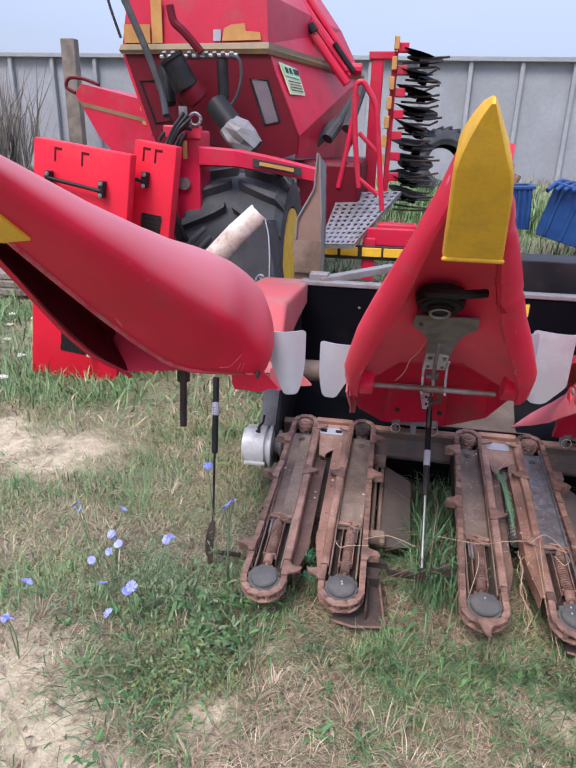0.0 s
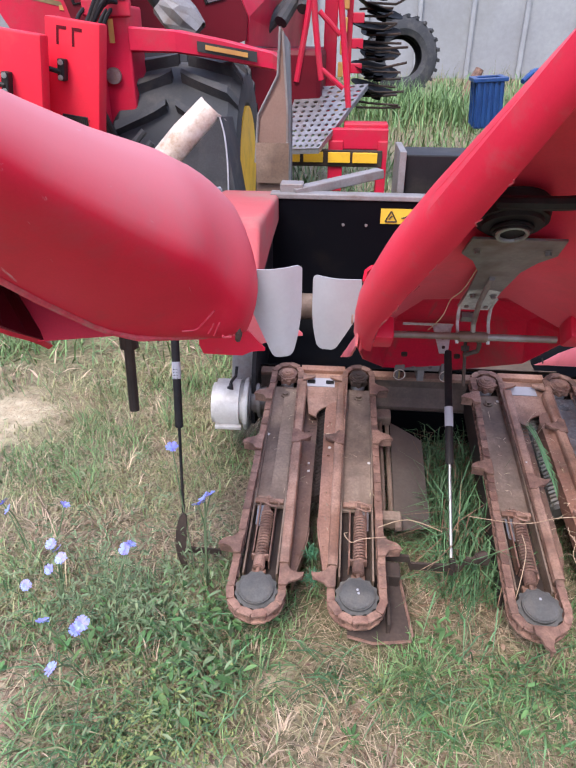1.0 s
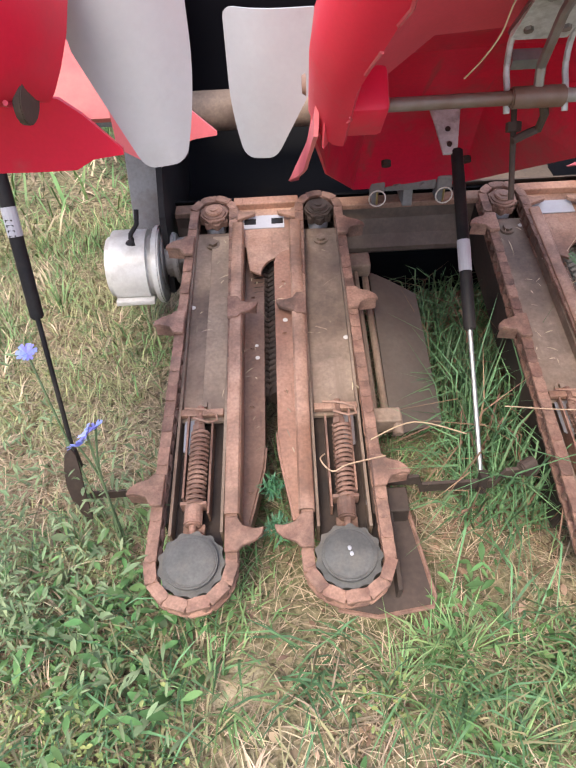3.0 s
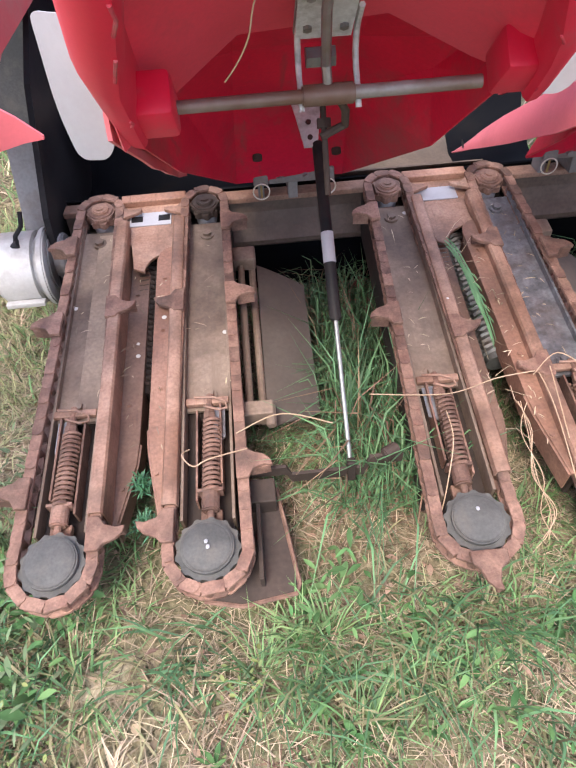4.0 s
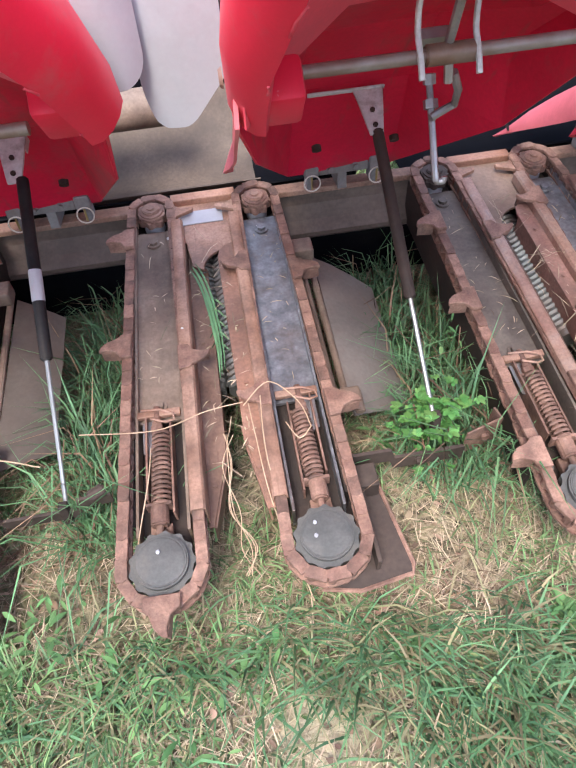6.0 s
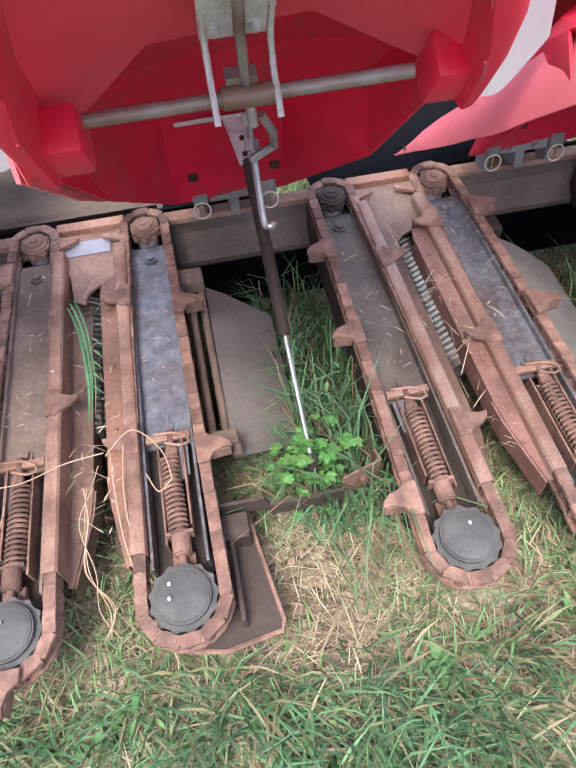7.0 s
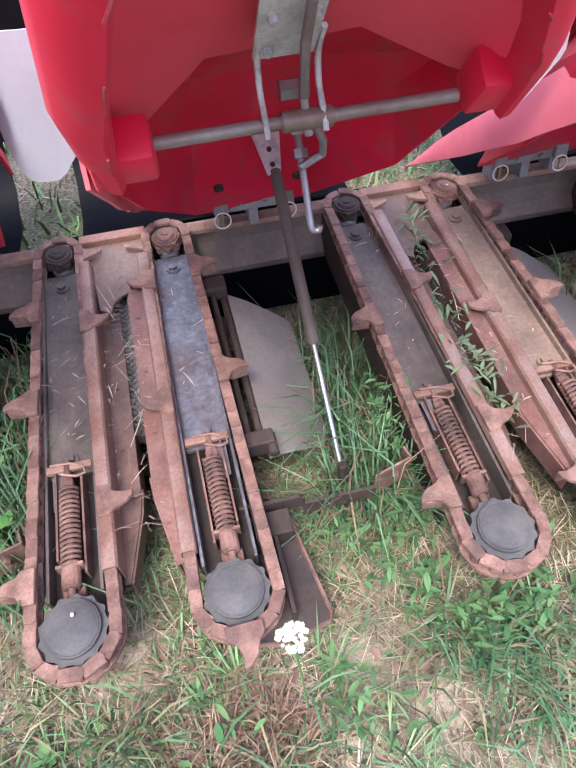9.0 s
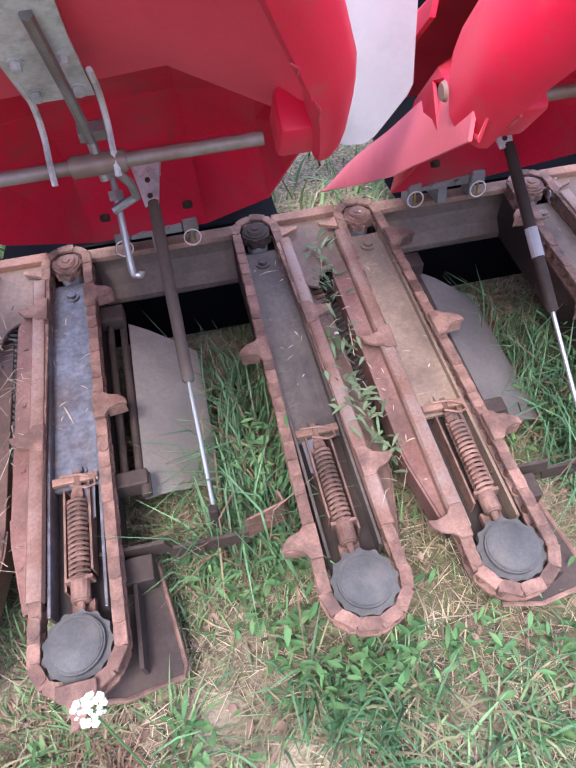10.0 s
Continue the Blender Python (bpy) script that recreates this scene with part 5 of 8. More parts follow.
def upright(stations, thick):
    """An upright sheet given by x, y and its lower and upper edge at each station."""
    bm = bmesh.new()
    sheet(bm, [[IE @ Vector((x, y, zb + (zt - zb) * f)) for f in (0.0, 0.35, 0.7, 1.0)] for x, y, zb, zt in stations], thick)
    return bm


part("skirt", upright([(-0.428, 1.845, 0.862, 0.885), (-0.419, 1.845, 0.839, 0.90), (-0.37, 1.845, 0.838, 0.915), (-0.33, 1.845, 0.838, 0.91), (-0.31, 1.846, 0.848, 0.893), (-0.293, 1.849, 0.849, 0.872), (-0.279, 1.85, 0.850, 0.855)], 0.006), RED, ed, "red skirt drawn out to a point", True)
part("gusset", upright([(-0.365, 2.168, 0.735, 0.80), (-0.335, 2.175, 0.713, 0.828), (-0.28, 2.19, 0.726, 0.802), (-0.245, 2.198, 0.732, 0.772), (-0.212, 2.2, 0.735, 0.74)], 0.007), GLARE_PINK, ed, "pale pink gusset with a blunt point", True)
bm = bmesh.new()
p = end_spot(-0.30, 1.3, 0.0)
cyl(bm, p + Vector((-0.004, 0, 0)), p + Vector((0.003, 0, -0.001)), 0.019, 20, bevel=0.001)
part("plug_hole", bm, SKID, ed, "dark oval plug")
bm = bmesh.new()
flap(bm, IE, 0.0, 1, -0.312, -0.201, -0.262, 0.827, 1.037, 0.95, 1.862, 0.011)
part("deflector_flap", bm, WHITE, ed, "white plastic deflector flap", True)
bm = bmesh.new()
cyl(bm, IE @ Vector((-0.566, 1.78, 0.93)), IE @ Vector((-0.562, 1.75, 0.738)), 0.011, 10)
cyl(bm, IE @ Vector((-0.567, 1.79, 0.98)), IE @ Vector((-0.565, 1.775, 0.88)), 0.02, 10)
part("stop_rod", bm, DARK, ed)


def prop_rod(name, low, top, joint, label, dark=BLACK, thin=BRIGHT, band=True, at=0.32):
    low, top = Vector(low), Vector(top)
    t = thing(name, low, label, "prop rod", "prop rods of the maize header")
    d = top - low
    bm = bmesh.new()
    cyl(bm, (0, 0, 0), d * joint, 0.0047, 10)
    part("thin_rod", bm, thin, t, "bright thin steel rod", True)
    bm = bmesh.new()
    cyl(bm, d * joint, d, 0.0125, 14, bevel=0.003)
    part("tube", bm, dark, t, smooth=True)
    bm = bmesh.new()
    box(bm, -0.009, 0.009, -0.009, 0.009, -0.02, 0.035, 0.003)
    part("foot_clevis", bm, DARK, t)
    if band:
        bm = bmesh.new()
        cyl(bm, d * (joint + at * (1 - joint)), d * (joint + (at + 0.17) * (1 - joint)), 0.0132, 14)
        band_ob = part("sticker_band", bm, WHITE, t, "white sticker round the tube")
        bm = bmesh.new()
        for f in (at + 0.03, at + 0.06, at + 0.09, at + 0.12):
            c = d * (joint + f * (1 - joint))
            box(bm, c.x - 0.006, c.x + 0.006, c.y - 0.0145, c.y - 0.0105, c.z - 0.006, c.z - 0.001)
        part("sticker_print", bm, INK, band_ob)
    return t


prop_rod("prop_rod", (0.25, 1.965, 0.11), (0.252, 2.47, 0.575), 0.45, "black prop rod with a white sticker and thin steel end")
prop_rod("prop_rod", (1.002, 2.005, 0.155), (0.99, 2.47, 0.575), 0.42, "dusty brown prop rod with thin steel end in the grass", DARK, BRIGHT, False)
prop_rod("prop_rod", (1.746, 2.0, 0.135), (1.74, 2.47, 0.575), 0.42, "dusty grey prop rod with thin steel end in the grass", GUARD_DIM, BRIGHT, False)
prop_rod("prop_rod", (2.51, 2.0, 0.14), (2.495, 2.47, 0.575), 0.42, "dark prop rod with a pale sticker", DARK, BRIGHT, True)
end_rod = prop_rod("prop_rod", (-0.56, 2.045, 0.15), (-0.598, 2.265, 0.71), 0.5, "black prop rod under the end divider with a rusty foot blade", BLACK, BLACK, True, 0.5)
bm = bmesh.new()
sheet(bm, [[(x, -0.018 - 0.1 * (0.05 - z), z) for x in (c - w, c, c + w)] for z, c, w in ((0.055, 0.006, 0.002), (0.04, 0.003, 0.011), (0.0, -0.003, 0.016), (-0.05, -0.008, 0.017), (-0.09, -0.008, 0.015), (-0.14, -0.002, 0.008), (-0.155, 0.0, 0.003))], 0.005)
part("foot_blade", bm, SKID, end_rod, "rusty brown foot blade")
bm = bmesh.new()
box(bm, 0.008, 0.115, -0.016, -0.011, -0.105, -0.082, 0.002)
part("foot_plate", bm, SKID, end_rod)

# ---- concrete wall ----
WALL_Y, WALL_TOP = 20.0, 3.82
wall = thing("wall_north", (0, WALL_Y, 0), "grey concrete panel wall with vertical ribs", "wall", kind="structure")
bm = bmesh.new()
box(bm, -40, 60, 0, 0.25, -0.2, WALL_TOP - 0.12)
part("wall_face", bm, CONCRETE, wall)
bm = bmesh.new()
box(bm, -40, 60, -0.22, 0.3, WALL_TOP - 0.12, WALL_TOP, 0.01)
part("coping", bm, CONCRETE, wall)
bm = bmesh.new()
box(bm, -0.06, 0.06, -0.16, 0, -0.2, WALL_TOP - 0.12, 0.02)
rib = part("rib", bm, CONCRETE, wall)
for i in range(-16, 20):
    if i != 0:
        piece("rib", rib.data, wall, pose(i * 1.38 + 0.45, 0, 0))
rib.location.x = 0.45


def slab(bm, pts, thick):
    """A flat plate with the given corners, thick metres deep."""
    b2 = bmesh.new()
    b2.faces.new([b2.verts.new(p) for p in pts])
    bmesh.ops.recalc_face_normals(b2, faces=b2.faces)
    bmesh.ops.solidify(b2, geom=b2.faces[:], thickness=thick)
    absorb(bm, b2)


def yz(pts, y):
    return [(x, y, z) for x, z in pts]


# ---- seed drill behind the header ----
dr = thing("seed_drill", (-1.2, 6.3, 0.0), "red seed drill with tall hopper and folded disc wing on grass", "seed drill")
HZ = 6.3
# recess shade is put into this front's deeper red
bm = bmesh.new()
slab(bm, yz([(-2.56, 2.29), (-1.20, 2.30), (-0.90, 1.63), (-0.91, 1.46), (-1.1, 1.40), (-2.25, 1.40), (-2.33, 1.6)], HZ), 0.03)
wpart("hopper_front", bm, PAINT_AND_SHADE, dr, "recessed hopper front, its shade put into a deep red")
bm = bmesh.new()
slab(bm, [(-1.19, HZ, 2.30), (-0.89, HZ, 1.62), (-0.90, HZ, 1.42), (-0.62, 8.6, 1.38), (-0.52, 8.6, 1.6), (-0.50, 8.6, 2.30)], 0.03)
slab(bm, [(-2.57, HZ, 2.30), (-2.34, HZ, 1.6), (-2.34, 8.6, 1.6), (-2.9, 8.6, 2.3)], 0.03)
wpart("hopper_side", bm, PAINT_RED, dr)
bm = bmesh.new()
up = [[(-2.58, HZ - 0.03, 2.36), (-1.20, HZ - 0.03, 2.38), (-0.50, 8.6, 2.36), (-2.9, 8.6, 2.36)], [(-2.52, HZ, 2.75), (-1.22, HZ, 2.78), (-0.75, 8.5, 2.8), (-2.8, 8.5, 2.8)], [(-2.2, 6.7, 3.35), (-1.5, 6.7, 3.35), (-1.2, 8.2, 3.35), (-2.4, 8.2, 3.35)], [(-2.1, 6.9, 3.4), (-1.6, 6.9, 3.4), (-1.4, 8.0, 3.4), (-2.2, 8.0, 3.4)]]
sheet(bm, up, 0.03, True)
wpart("hopper_top", bm, PAINT_RED, dr)
bm = bmesh.new()
sheet(bm, [[(-2.585, HZ - 0.045, 2.295), (-1.195, HZ - 0.045, 2.305), (-0.48, 8.6, 2.29)], [(-2.60, HZ - 0.06, 2.32), (-1.195, HZ - 0.06, 2.34), (-0.46, 8.6, 2.32)], [(-2.585, HZ - 0.045, 2.36), (-1.195, HZ - 0.045, 2.385), (-0.48, 8.6, 2.365)]], 0.015)
wpart("hopper_band", bm, OLIVE, dr, "olive rubber band round the hopper")
for nm, pts, mt, off in (("sight_window", [(-2.425, 2.063), (-2.27, 2.07), (-2.13, 1.72), (-2.29, 1.70)], GREYSTEEL, 0.02), ("sight_window", [(-1.362, 2.097), (-1.20, 2.085), (-1.08, 1.74), (-1.219, 1.706)], GREYSTEEL, 0.02)):
    bm = bmesh.new()
    slab(bm, yz(pts, HZ - off), 0.015)
    w = wpart(nm, bm, GLASSY, dr, "dull grey sight window with a black seal")
    bm = bmesh.new()
    sweep(bm, [(x, HZ - off - 0.012, z) for x, z in pts], 0.014, 6, True)
    wpart("window_seal", bm, BLACK, dr)
for pts, off in (([(-1.593, 2.021), (-1.338, 2.024), (-1.305, 1.885), (-1.571, 1.88)], 0.01), ([(-1.52, 2.27), (-1.38, 2.27), (-1.38, 2.20), (-1.52, 2.20)], 0.01), ([(-2.55, 2.38), (-2.30, 2.38), (-2.30, 2.53), (-2.55, 2.53)], 0.05),
                 ([(-1.62, 2.40), (-1.26, 2.41), (-1.27, 2.47), (-1.40, 2.48), (-1.41, 2.54), (-1.53, 2.53), (-1.60, 2.50)], 0.055), ([(-2.28, 2.38), (-2.18, 2.38), (-2.18, 2.75), (-2.28, 2.75)], 0.055)):
    bm = bmesh.new()
    slab(bm, yz(pts, HZ - off), 0.008)
    wpart("amber_decal", bm, PAINT_YEL, dr)
bm = bmesh.new()
slab(bm, yz([(-1.70, 2.40), (-1.63, 2.40), (-1.63, 2.49), (-1.70, 2.49)], HZ - 0.055), 0.006)
wpart("pale_decal", bm, WHITE, dr)
# notice on the hopper's side
bm = bmesh.new()


def on_side(f, z):
    """A place on the outside of the hopper's side, f of the way back."""
    return (-1.19 + 0.69 * f + 0.44 * (2.30 - z) * (1 - f * 0.75) + 0.025, HZ + 2.3 * f - 0.005, z)


slab(bm, [on_side(0.04, 2.25), on_side(0.2, 2.22), on_side(0.2, 1.99), on_side(0.04, 1.98)], 0.006)
wpart("notice", bm, LABEL_C, dr, "pale green printed notice")
bm = bmesh.new()
slab(bm, [Vector(on_side(0.05, 2.24)) + Vector((0.008, -0.004, 0)), Vector(on_side(0.19, 2.215)) + Vector((0.008, -0.004, 0)), Vector(on_side(0.19, 2.13)) + Vector((0.008, -0.004, 0)), Vector(on_side(0.05, 2.14)) + Vector((0.008, -0.004, 0))], 0.003)
wpart("notice_head", bm, LABEL_G, dr)
bm = bmesh.new()
for z in (2.10, 2.075, 2.05, 2.025):
    slab(bm, [Vector(on_side(0.06, z)) + Vector((0.01, -0.005, 0)), Vector(on_side(0.18, z)) + Vector((0.01, -0.005, 0)), Vector(on_side(0.18, z - 0.008)) + Vector((0.01, -0.005, 0)), Vector(on_side(0.06, z - 0.008)) + Vector((0.01, -0.005, 0))], 0.002)
for f in (0.065, 0.10, 0.14, 0.165):
    slab(bm, [Vector(on_side(f, 2.215)) + Vector((0.013, -0.007, 0)), Vector(on_side(f + 0.022, 2.212)) + Vector((0.013, -0.007, 0)), Vector(on_side(f + 0.022, 2.165)) + Vector((0.013, -0.007, 0)), Vector(on_side(f, 2.17)) + Vector((0.013, -0.007, 0))], 0.002)
wpart("notice_print", bm, INK, dr)
# fan, tubes and hydraulics in front of the hopper
bm = bmesh.new()
cyl(bm, (-1.96, 5.85, 2.21), (-1.85, 5.9, 1.98), 0.10, 24, 0.115, 0.01)
cyl(bm, (-1.97, 5.845, 2.225), (-1.955, 5.85, 2.2), 0.11, 24)
wpart("fan_duct", bm, BLACK, dr, smooth=True)
bm = bmesh.new()
cyl(bm, (-1.85, 5.9, 1.99), (-1.76, 5.95, 1.88), 0.115, 24, 0.12, 0.02)
wpart("fan_housing", bm, PAINT_AND_SHADE, dr, smooth=True)
for nm, a, b, rad in (("filter", (-1.54, 5.95, 2.22), (-1.53, 5.95, 1.9), 0.05), ("air_duct", (-1.55, 5.75, 1.86), (-1.36, 5.65, 1.66), 0.10), ("valve", (-2.12, 6.1, 2.2), (-2.05, 6.0, 1.85), 0.06)):
    bm = bmesh.new()
    cyl(bm, a, b, rad, 18, bevel=0.01)
    wpart(nm, bm, BLACK, dr, smooth=True)
bm = bmesh.new()
rows = []
for i, (x, z, r) in enumerate(((-1.40, 1.69, 0.10), (-1.32, 1.62, 0.13), (-1.25, 1.56, 0.12), (-1.17, 1.50, 0.09))):
    rows.append([(x + 0.7 * r * math.cos(a), 5.6 + r * math.sin(a) * (1 + 0.15 * math.sin(5 * a + i)), z + 0.7 * r * math.cos(a) * (1 + 0.2 * math.sin(3 * a + i))) for a in [j / 14 * math.tau for j in range(14)]])
sheet(bm, rows, 0.004, True)
wpart("wrapped_bag", bm, GREYSTEEL, dr, "crumpled grey plastic wrap")
bm = bmesh.new()
cyl(bm, (-2.1, 5.95, 2.23), (-1.4, 5.95, 2.25), 0.022, 10)
for i in range(9):
    cyl(bm, (-2.05 + i * 0.075, 5.93, 2.24), (-2.05 + i * 0.075, 5.91, 2.27), 0.02, 8)
wpart("hose_rail", bm, STEEL, dr)
for i, (dx, sag) in enumerate(((0, 0.2), (0.04, 0.35), (-0.05, 0.5), (0.08, 0.28), (0.11, 0.42))):
    bm = bmesh.new()
    sweep(bm, smooth_line([(-1.55 + dx, 4.62, 1.62), (-1.60 + dx, 4.55, 1.5), (-1.64 + dx, 4.5, 1.5 - sag), (-1.62 + dx * 0.5, 4.55, 0.95 - 0.05 * i), (-1.5 + dx, 4.6, 0.8)], 5), 0.012, 8)
    wpart("hydraulic_hose", bm, BLACK, dr, smooth=True)
for i in range(6):
    bm = bmesh.new()
    dx, dy = 0.022 * (i % 3) - 0.03, 0.03 * (i // 3)
    sweep(bm, smooth_line([(-1.40 + dx, 4.5 + dy, 1.74 - 0.02 * i), (-1.47 + dx, 4.46 + dy, 1.62), (-1.55 + dx - 0.008 * i, 4.45 + dy, 1.42), (-1.545 + dx * 1.6, 4.46 + dy, 1.19 - 0.03 * i), (-1.45 + dx * 2, 4.5 + dy, 0.95 - 0.04 * i), (-1.36 + dx, 4.55 + dy, 0.8)], 5), 0.013, 8)
    wpart("hanging_hose", bm, BLACK, dr, smooth=True)
bm = bmesh.new()
sweep(bm, smooth_line([(-2.5, 5.9, 3.0), (-2.42, 5.9, 2.75), (-2.2, 5.85, 2.3), (-2.05, 5.8, 1.95), (-1.98, 5.7, 1.75)], 5), 0.03, 8)
sweep(bm, smooth_line([(-1.45, 5.9, 2.24), (-1.36, 5.85, 2.2), (-1.35, 5.85, 2.05), (-1.4, 5.85, 1.9), (-1.5, 5.85, 1.8)], 5), 0.014, 8)
sweep(bm, smooth_line([(-2.62, 6.0, 3.0), (-2.58, 6.0, 2.7), (-2.52, 6.1, 2.4)], 5), 0.012, 8)
wpart("air_hose", bm, RUBBER, dr, smooth=True)
# red lever above
bm = bmesh.new()
sweep(bm, smooth_line([(-1.98, 5.9, 2.62), (-1.95, 5.9, 2.5), (-1.86, 5.9, 2.42), (-1.72, 5.92, 2.27)], 5), 0.035, 8)
wpart("hook_lever", bm, PAINT_AND_SHADE, dr)
# column and tyre beam
bm = bmesh.new()
box(bm, -1.60, -1.36, 4.62, 4.9, 0.75, 1.63, 0.015)
box(bm, -1.62, -1.34, 4.60, 4.64, 1.57, 1.66, 0.01)
box(bm, -1.60, -1.52, 4.5, 4.62, 0.8, 1.5, 0.008)
wpart("drawbar_column", bm, PAINT_RED, dr)
bm = bmesh.new()
cyl(bm, (-1.475, 4.615, 1.27), (-1.475, 4.59, 1.27), 0.045, 20)
wpart("pin_cap", bm, STEEL, dr)
bm = bmesh.new()
cyl(bm, (-1.45, 4.55, 1.66), (-1.45, 4.55, 1.78), 0.03, 12)
wpart("hitch_pin", bm, STEEL, dr)
bm = bmesh.new()
sweep(bm, [(-1.38 + 0.04 * math.cos(i / 12 * math.tau), 4.6, 1.7 + 0.04 * math.sin(i / 12 * math.tau)) for i in range(12)], 0.012, 6, True)
wpart("coupling_ring", bm, STEEL, dr)
bm = bmesh.new()
rows = []
for x, y, z, h in ((-1.36, 4.62, 1.46, 0.11), (-1.1, 4.65, 1.45, 0.10), (-0.85, 4.72, 1.41, 0.09), (-0.55, 4.8, 1.35, 0.08), (-0.48, 4.85, 1.31, 0.06)):
    rows.append([(x, y, z - h * 0.6), (x, y - 0.02, z - h * 0.5), (x, y - 0.02, z + h * 0.5), (x, y, z + h * 0.6), (x, y + 0.16, z + h * 0.6), (x, y + 0.16, z - h * 0.6)])
sheet(bm, rows, 0, True)
wpart("tyre_beam", bm, PAINT_RED, dr)
bm = bmesh.new()
slab(bm, [(-0.98, 4.655, 1.455), (-0.64, 4.735, 1.40), (-0.64, 4.735, 1.345), (-0.98, 4.655, 1.40)], 0.006)
wpart("name_plate", bm, INK, dr, "black plate with a gold bar")
for pts in ([(-0.93, 4.66, 1.435), (-0.69, 4.715, 1.395), (-0.69, 4.715, 1.37), (-0.93, 4.66, 1.41)], [(-1.47, 4.598, 1.56), (-1.44, 4.598, 1.56), (-1.44, 4.598, 1.44), (-1.47, 4.598, 1.44)], [(-1.22, 4.632, 1.50), (-1.1, 4.645, 1.49), (-1.1, 4.645, 1.45), (-1.22, 4.632, 1.46)]):
    bm = bmesh.new()
    slab(bm, [(x, y - 0.012, z) for x, y, z in pts], 0.004)
    wpart("gold_bar", bm, PAINT_YEL, dr)
# tyre with chevron lugs
TC = Vector((-1.14, 5.12, 0.675))
bm = bmesh.new()
prof = [(-0.30, 0.36), (-0.38, 0.42), (-0.40, 0.52), (-0.385, 0.60), (-0.33, 0.645), (-0.15, 0.655), (0.15, 0.655), (0.33, 0.645), (0.385, 0.60), (0.40, 0.52), (0.38, 0.42), (0.30, 0.36)]
sheet(bm, [[TC + Vector((x, math.cos(a) * r, math.sin(a) * r)) for x, r in prof] for a in [i / 40 * math.tau for i in range(41)]])
tyre = wpart("tyre", bm, RUBBER, dr, "wide dusty tractor tyre", True)
bm = bmesh.new()
for o in (-1, 1):
    rows = []
    for i in range(7):
        f = i / 6
        x = o * (0.03 + 0.36 * f)
        a = 0.24 * f ** 0.8
        rr = 0.655 - 0.012 * f - (0.06 if i == 6 else 0)
        wd = 0.038 + 0.018 * f
        hh = 0.065 if i < 6 else 0.045
        sec = []
        for da, dh in ((-wd, -0.01), (-wd * 0.75, hh), (wd * 0.75, hh), (wd, -0.01)):
            ang = a + da
            sec.append((x, math.cos(ang) * (rr + dh), math.sin(ang) * (rr + dh)))
        rows.append(sec)
    sheet(bm, rows, 0, True)
lug_me = bpy.data.meshes.new("tread_lug")
bmesh.ops.recalc_face_normals(bm, faces=bm.faces)
bm.to_mesh(lug_me)
bm.free()
lug_me.materials.append(RUBBER)
for i in range(18):
    lo = piece("tread_lug", lug_me, tyre)
    lo.matrix_local = Matrix.Translation(TC - dr.location) @ pose(0, 0, 0, i * 20)
bm = bmesh.new()
cyl(bm, TC + Vector((-0.31, 0, 0)), TC + Vector((0.36, 0, 0)), 0.37, 32, 0.30)
cyl(bm, TC + Vector((0.36, 0, 0)), TC + Vector((0.385, 0, 0)), 0.40, 32)
wpart("rim", bm, YELLOW, dr, "amber yellow wheel rim", True)
# platform with round holes, ladder and rear frame
bm = bmesh.new()
pa, pb, pc, pd = Vector((-0.60, 5.76, 0.70)), Vector((-0.29, 5.78, 0.71)), Vector((0.10, 6.7, 1.12)), Vector((-0.52, 6.7, 1.08))


def on_plat(u, v):
    return pa.lerp(pb, u).lerp(pd.lerp(pc, u), v)


# a sheet punched with staggered round holes
NU, NV = 7, 13
b2 = bmesh.new()
for j in range(NV):
    for i in range(NU):
        cu, cv = (i + 0.5) / NU, (j + 0.5) / NV
        ring = [b2.verts.new(on_plat(cu + 0.27 / NU * math.cos(a), cv + 0.27 / NV * math.sin(a))) for a in [q / 12 * math.tau for q in range(12)]]
        edge = []
        for q in range(12):
            a = q / 12 * math.tau
            m_ = max(abs(math.cos(a)), abs(math.sin(a)))
            edge.append(b2.verts.new(on_plat(cu + 0.5 / NU * math.cos(a) / m_, cv + 0.5 / NV * math.sin(a) / m_)))
        for q in range(12):
            f = [ring[q], ring[(q + 1) % 12], edge[(q + 1) % 12]]
            if q % 3 == 1:
                su, sv = (1 if q in (1, 10) else -1), (1 if q in (1, 4) else -1)
                f.append(b2.verts.new(on_plat(cu + 0.5 / NU * su, cv + 0.5 / NV * sv)))
            b2.faces.new(f + [edge[q]])
bmesh.ops.remove_doubles(b2, verts=b2.verts, dist=0.0005)
bmesh.ops.recalc_face_normals(b2, faces=b2.faces)
bmesh.ops.solidify(b2, geom=b2.faces[:], thickness=0.012)
absorb(bm, b2)
wpart("step_platform", bm, STEEL, dr, "perforated galvanised step")
bm = bmesh.new()
slab(bm, [pa, pb, pb - Vector((0, 0, 0.03)), pa - Vector((0, 0, 0.03))], 0.01)
slab(bm, [pb, pc, pc - Vector((0, 0, 0.03)), pb - Vector((0, 0, 0.03))], 0.01)
wpart("step_edge", bm, STEEL, dr)
bm = bmesh.new()
rail = smooth_line([(-0.30, 6.2, 1.18), (-0.36, 6.2, 1.6), (-0.385, 6.2, 2.0), (-0.34, 6.2, 2.08), (-0.28, 6.2, 2.03), (-0.19, 6.2, 1.87), (-0.15, 6.2, 1.6), (-0.07, 6.2, 0.98)], 4)
sweep(bm, rail, 0.025, 10)
sweep(bm, [(-0.33, 6.2, 1.66), (-0.16, 6.2, 1.50)], 0.02, 8)
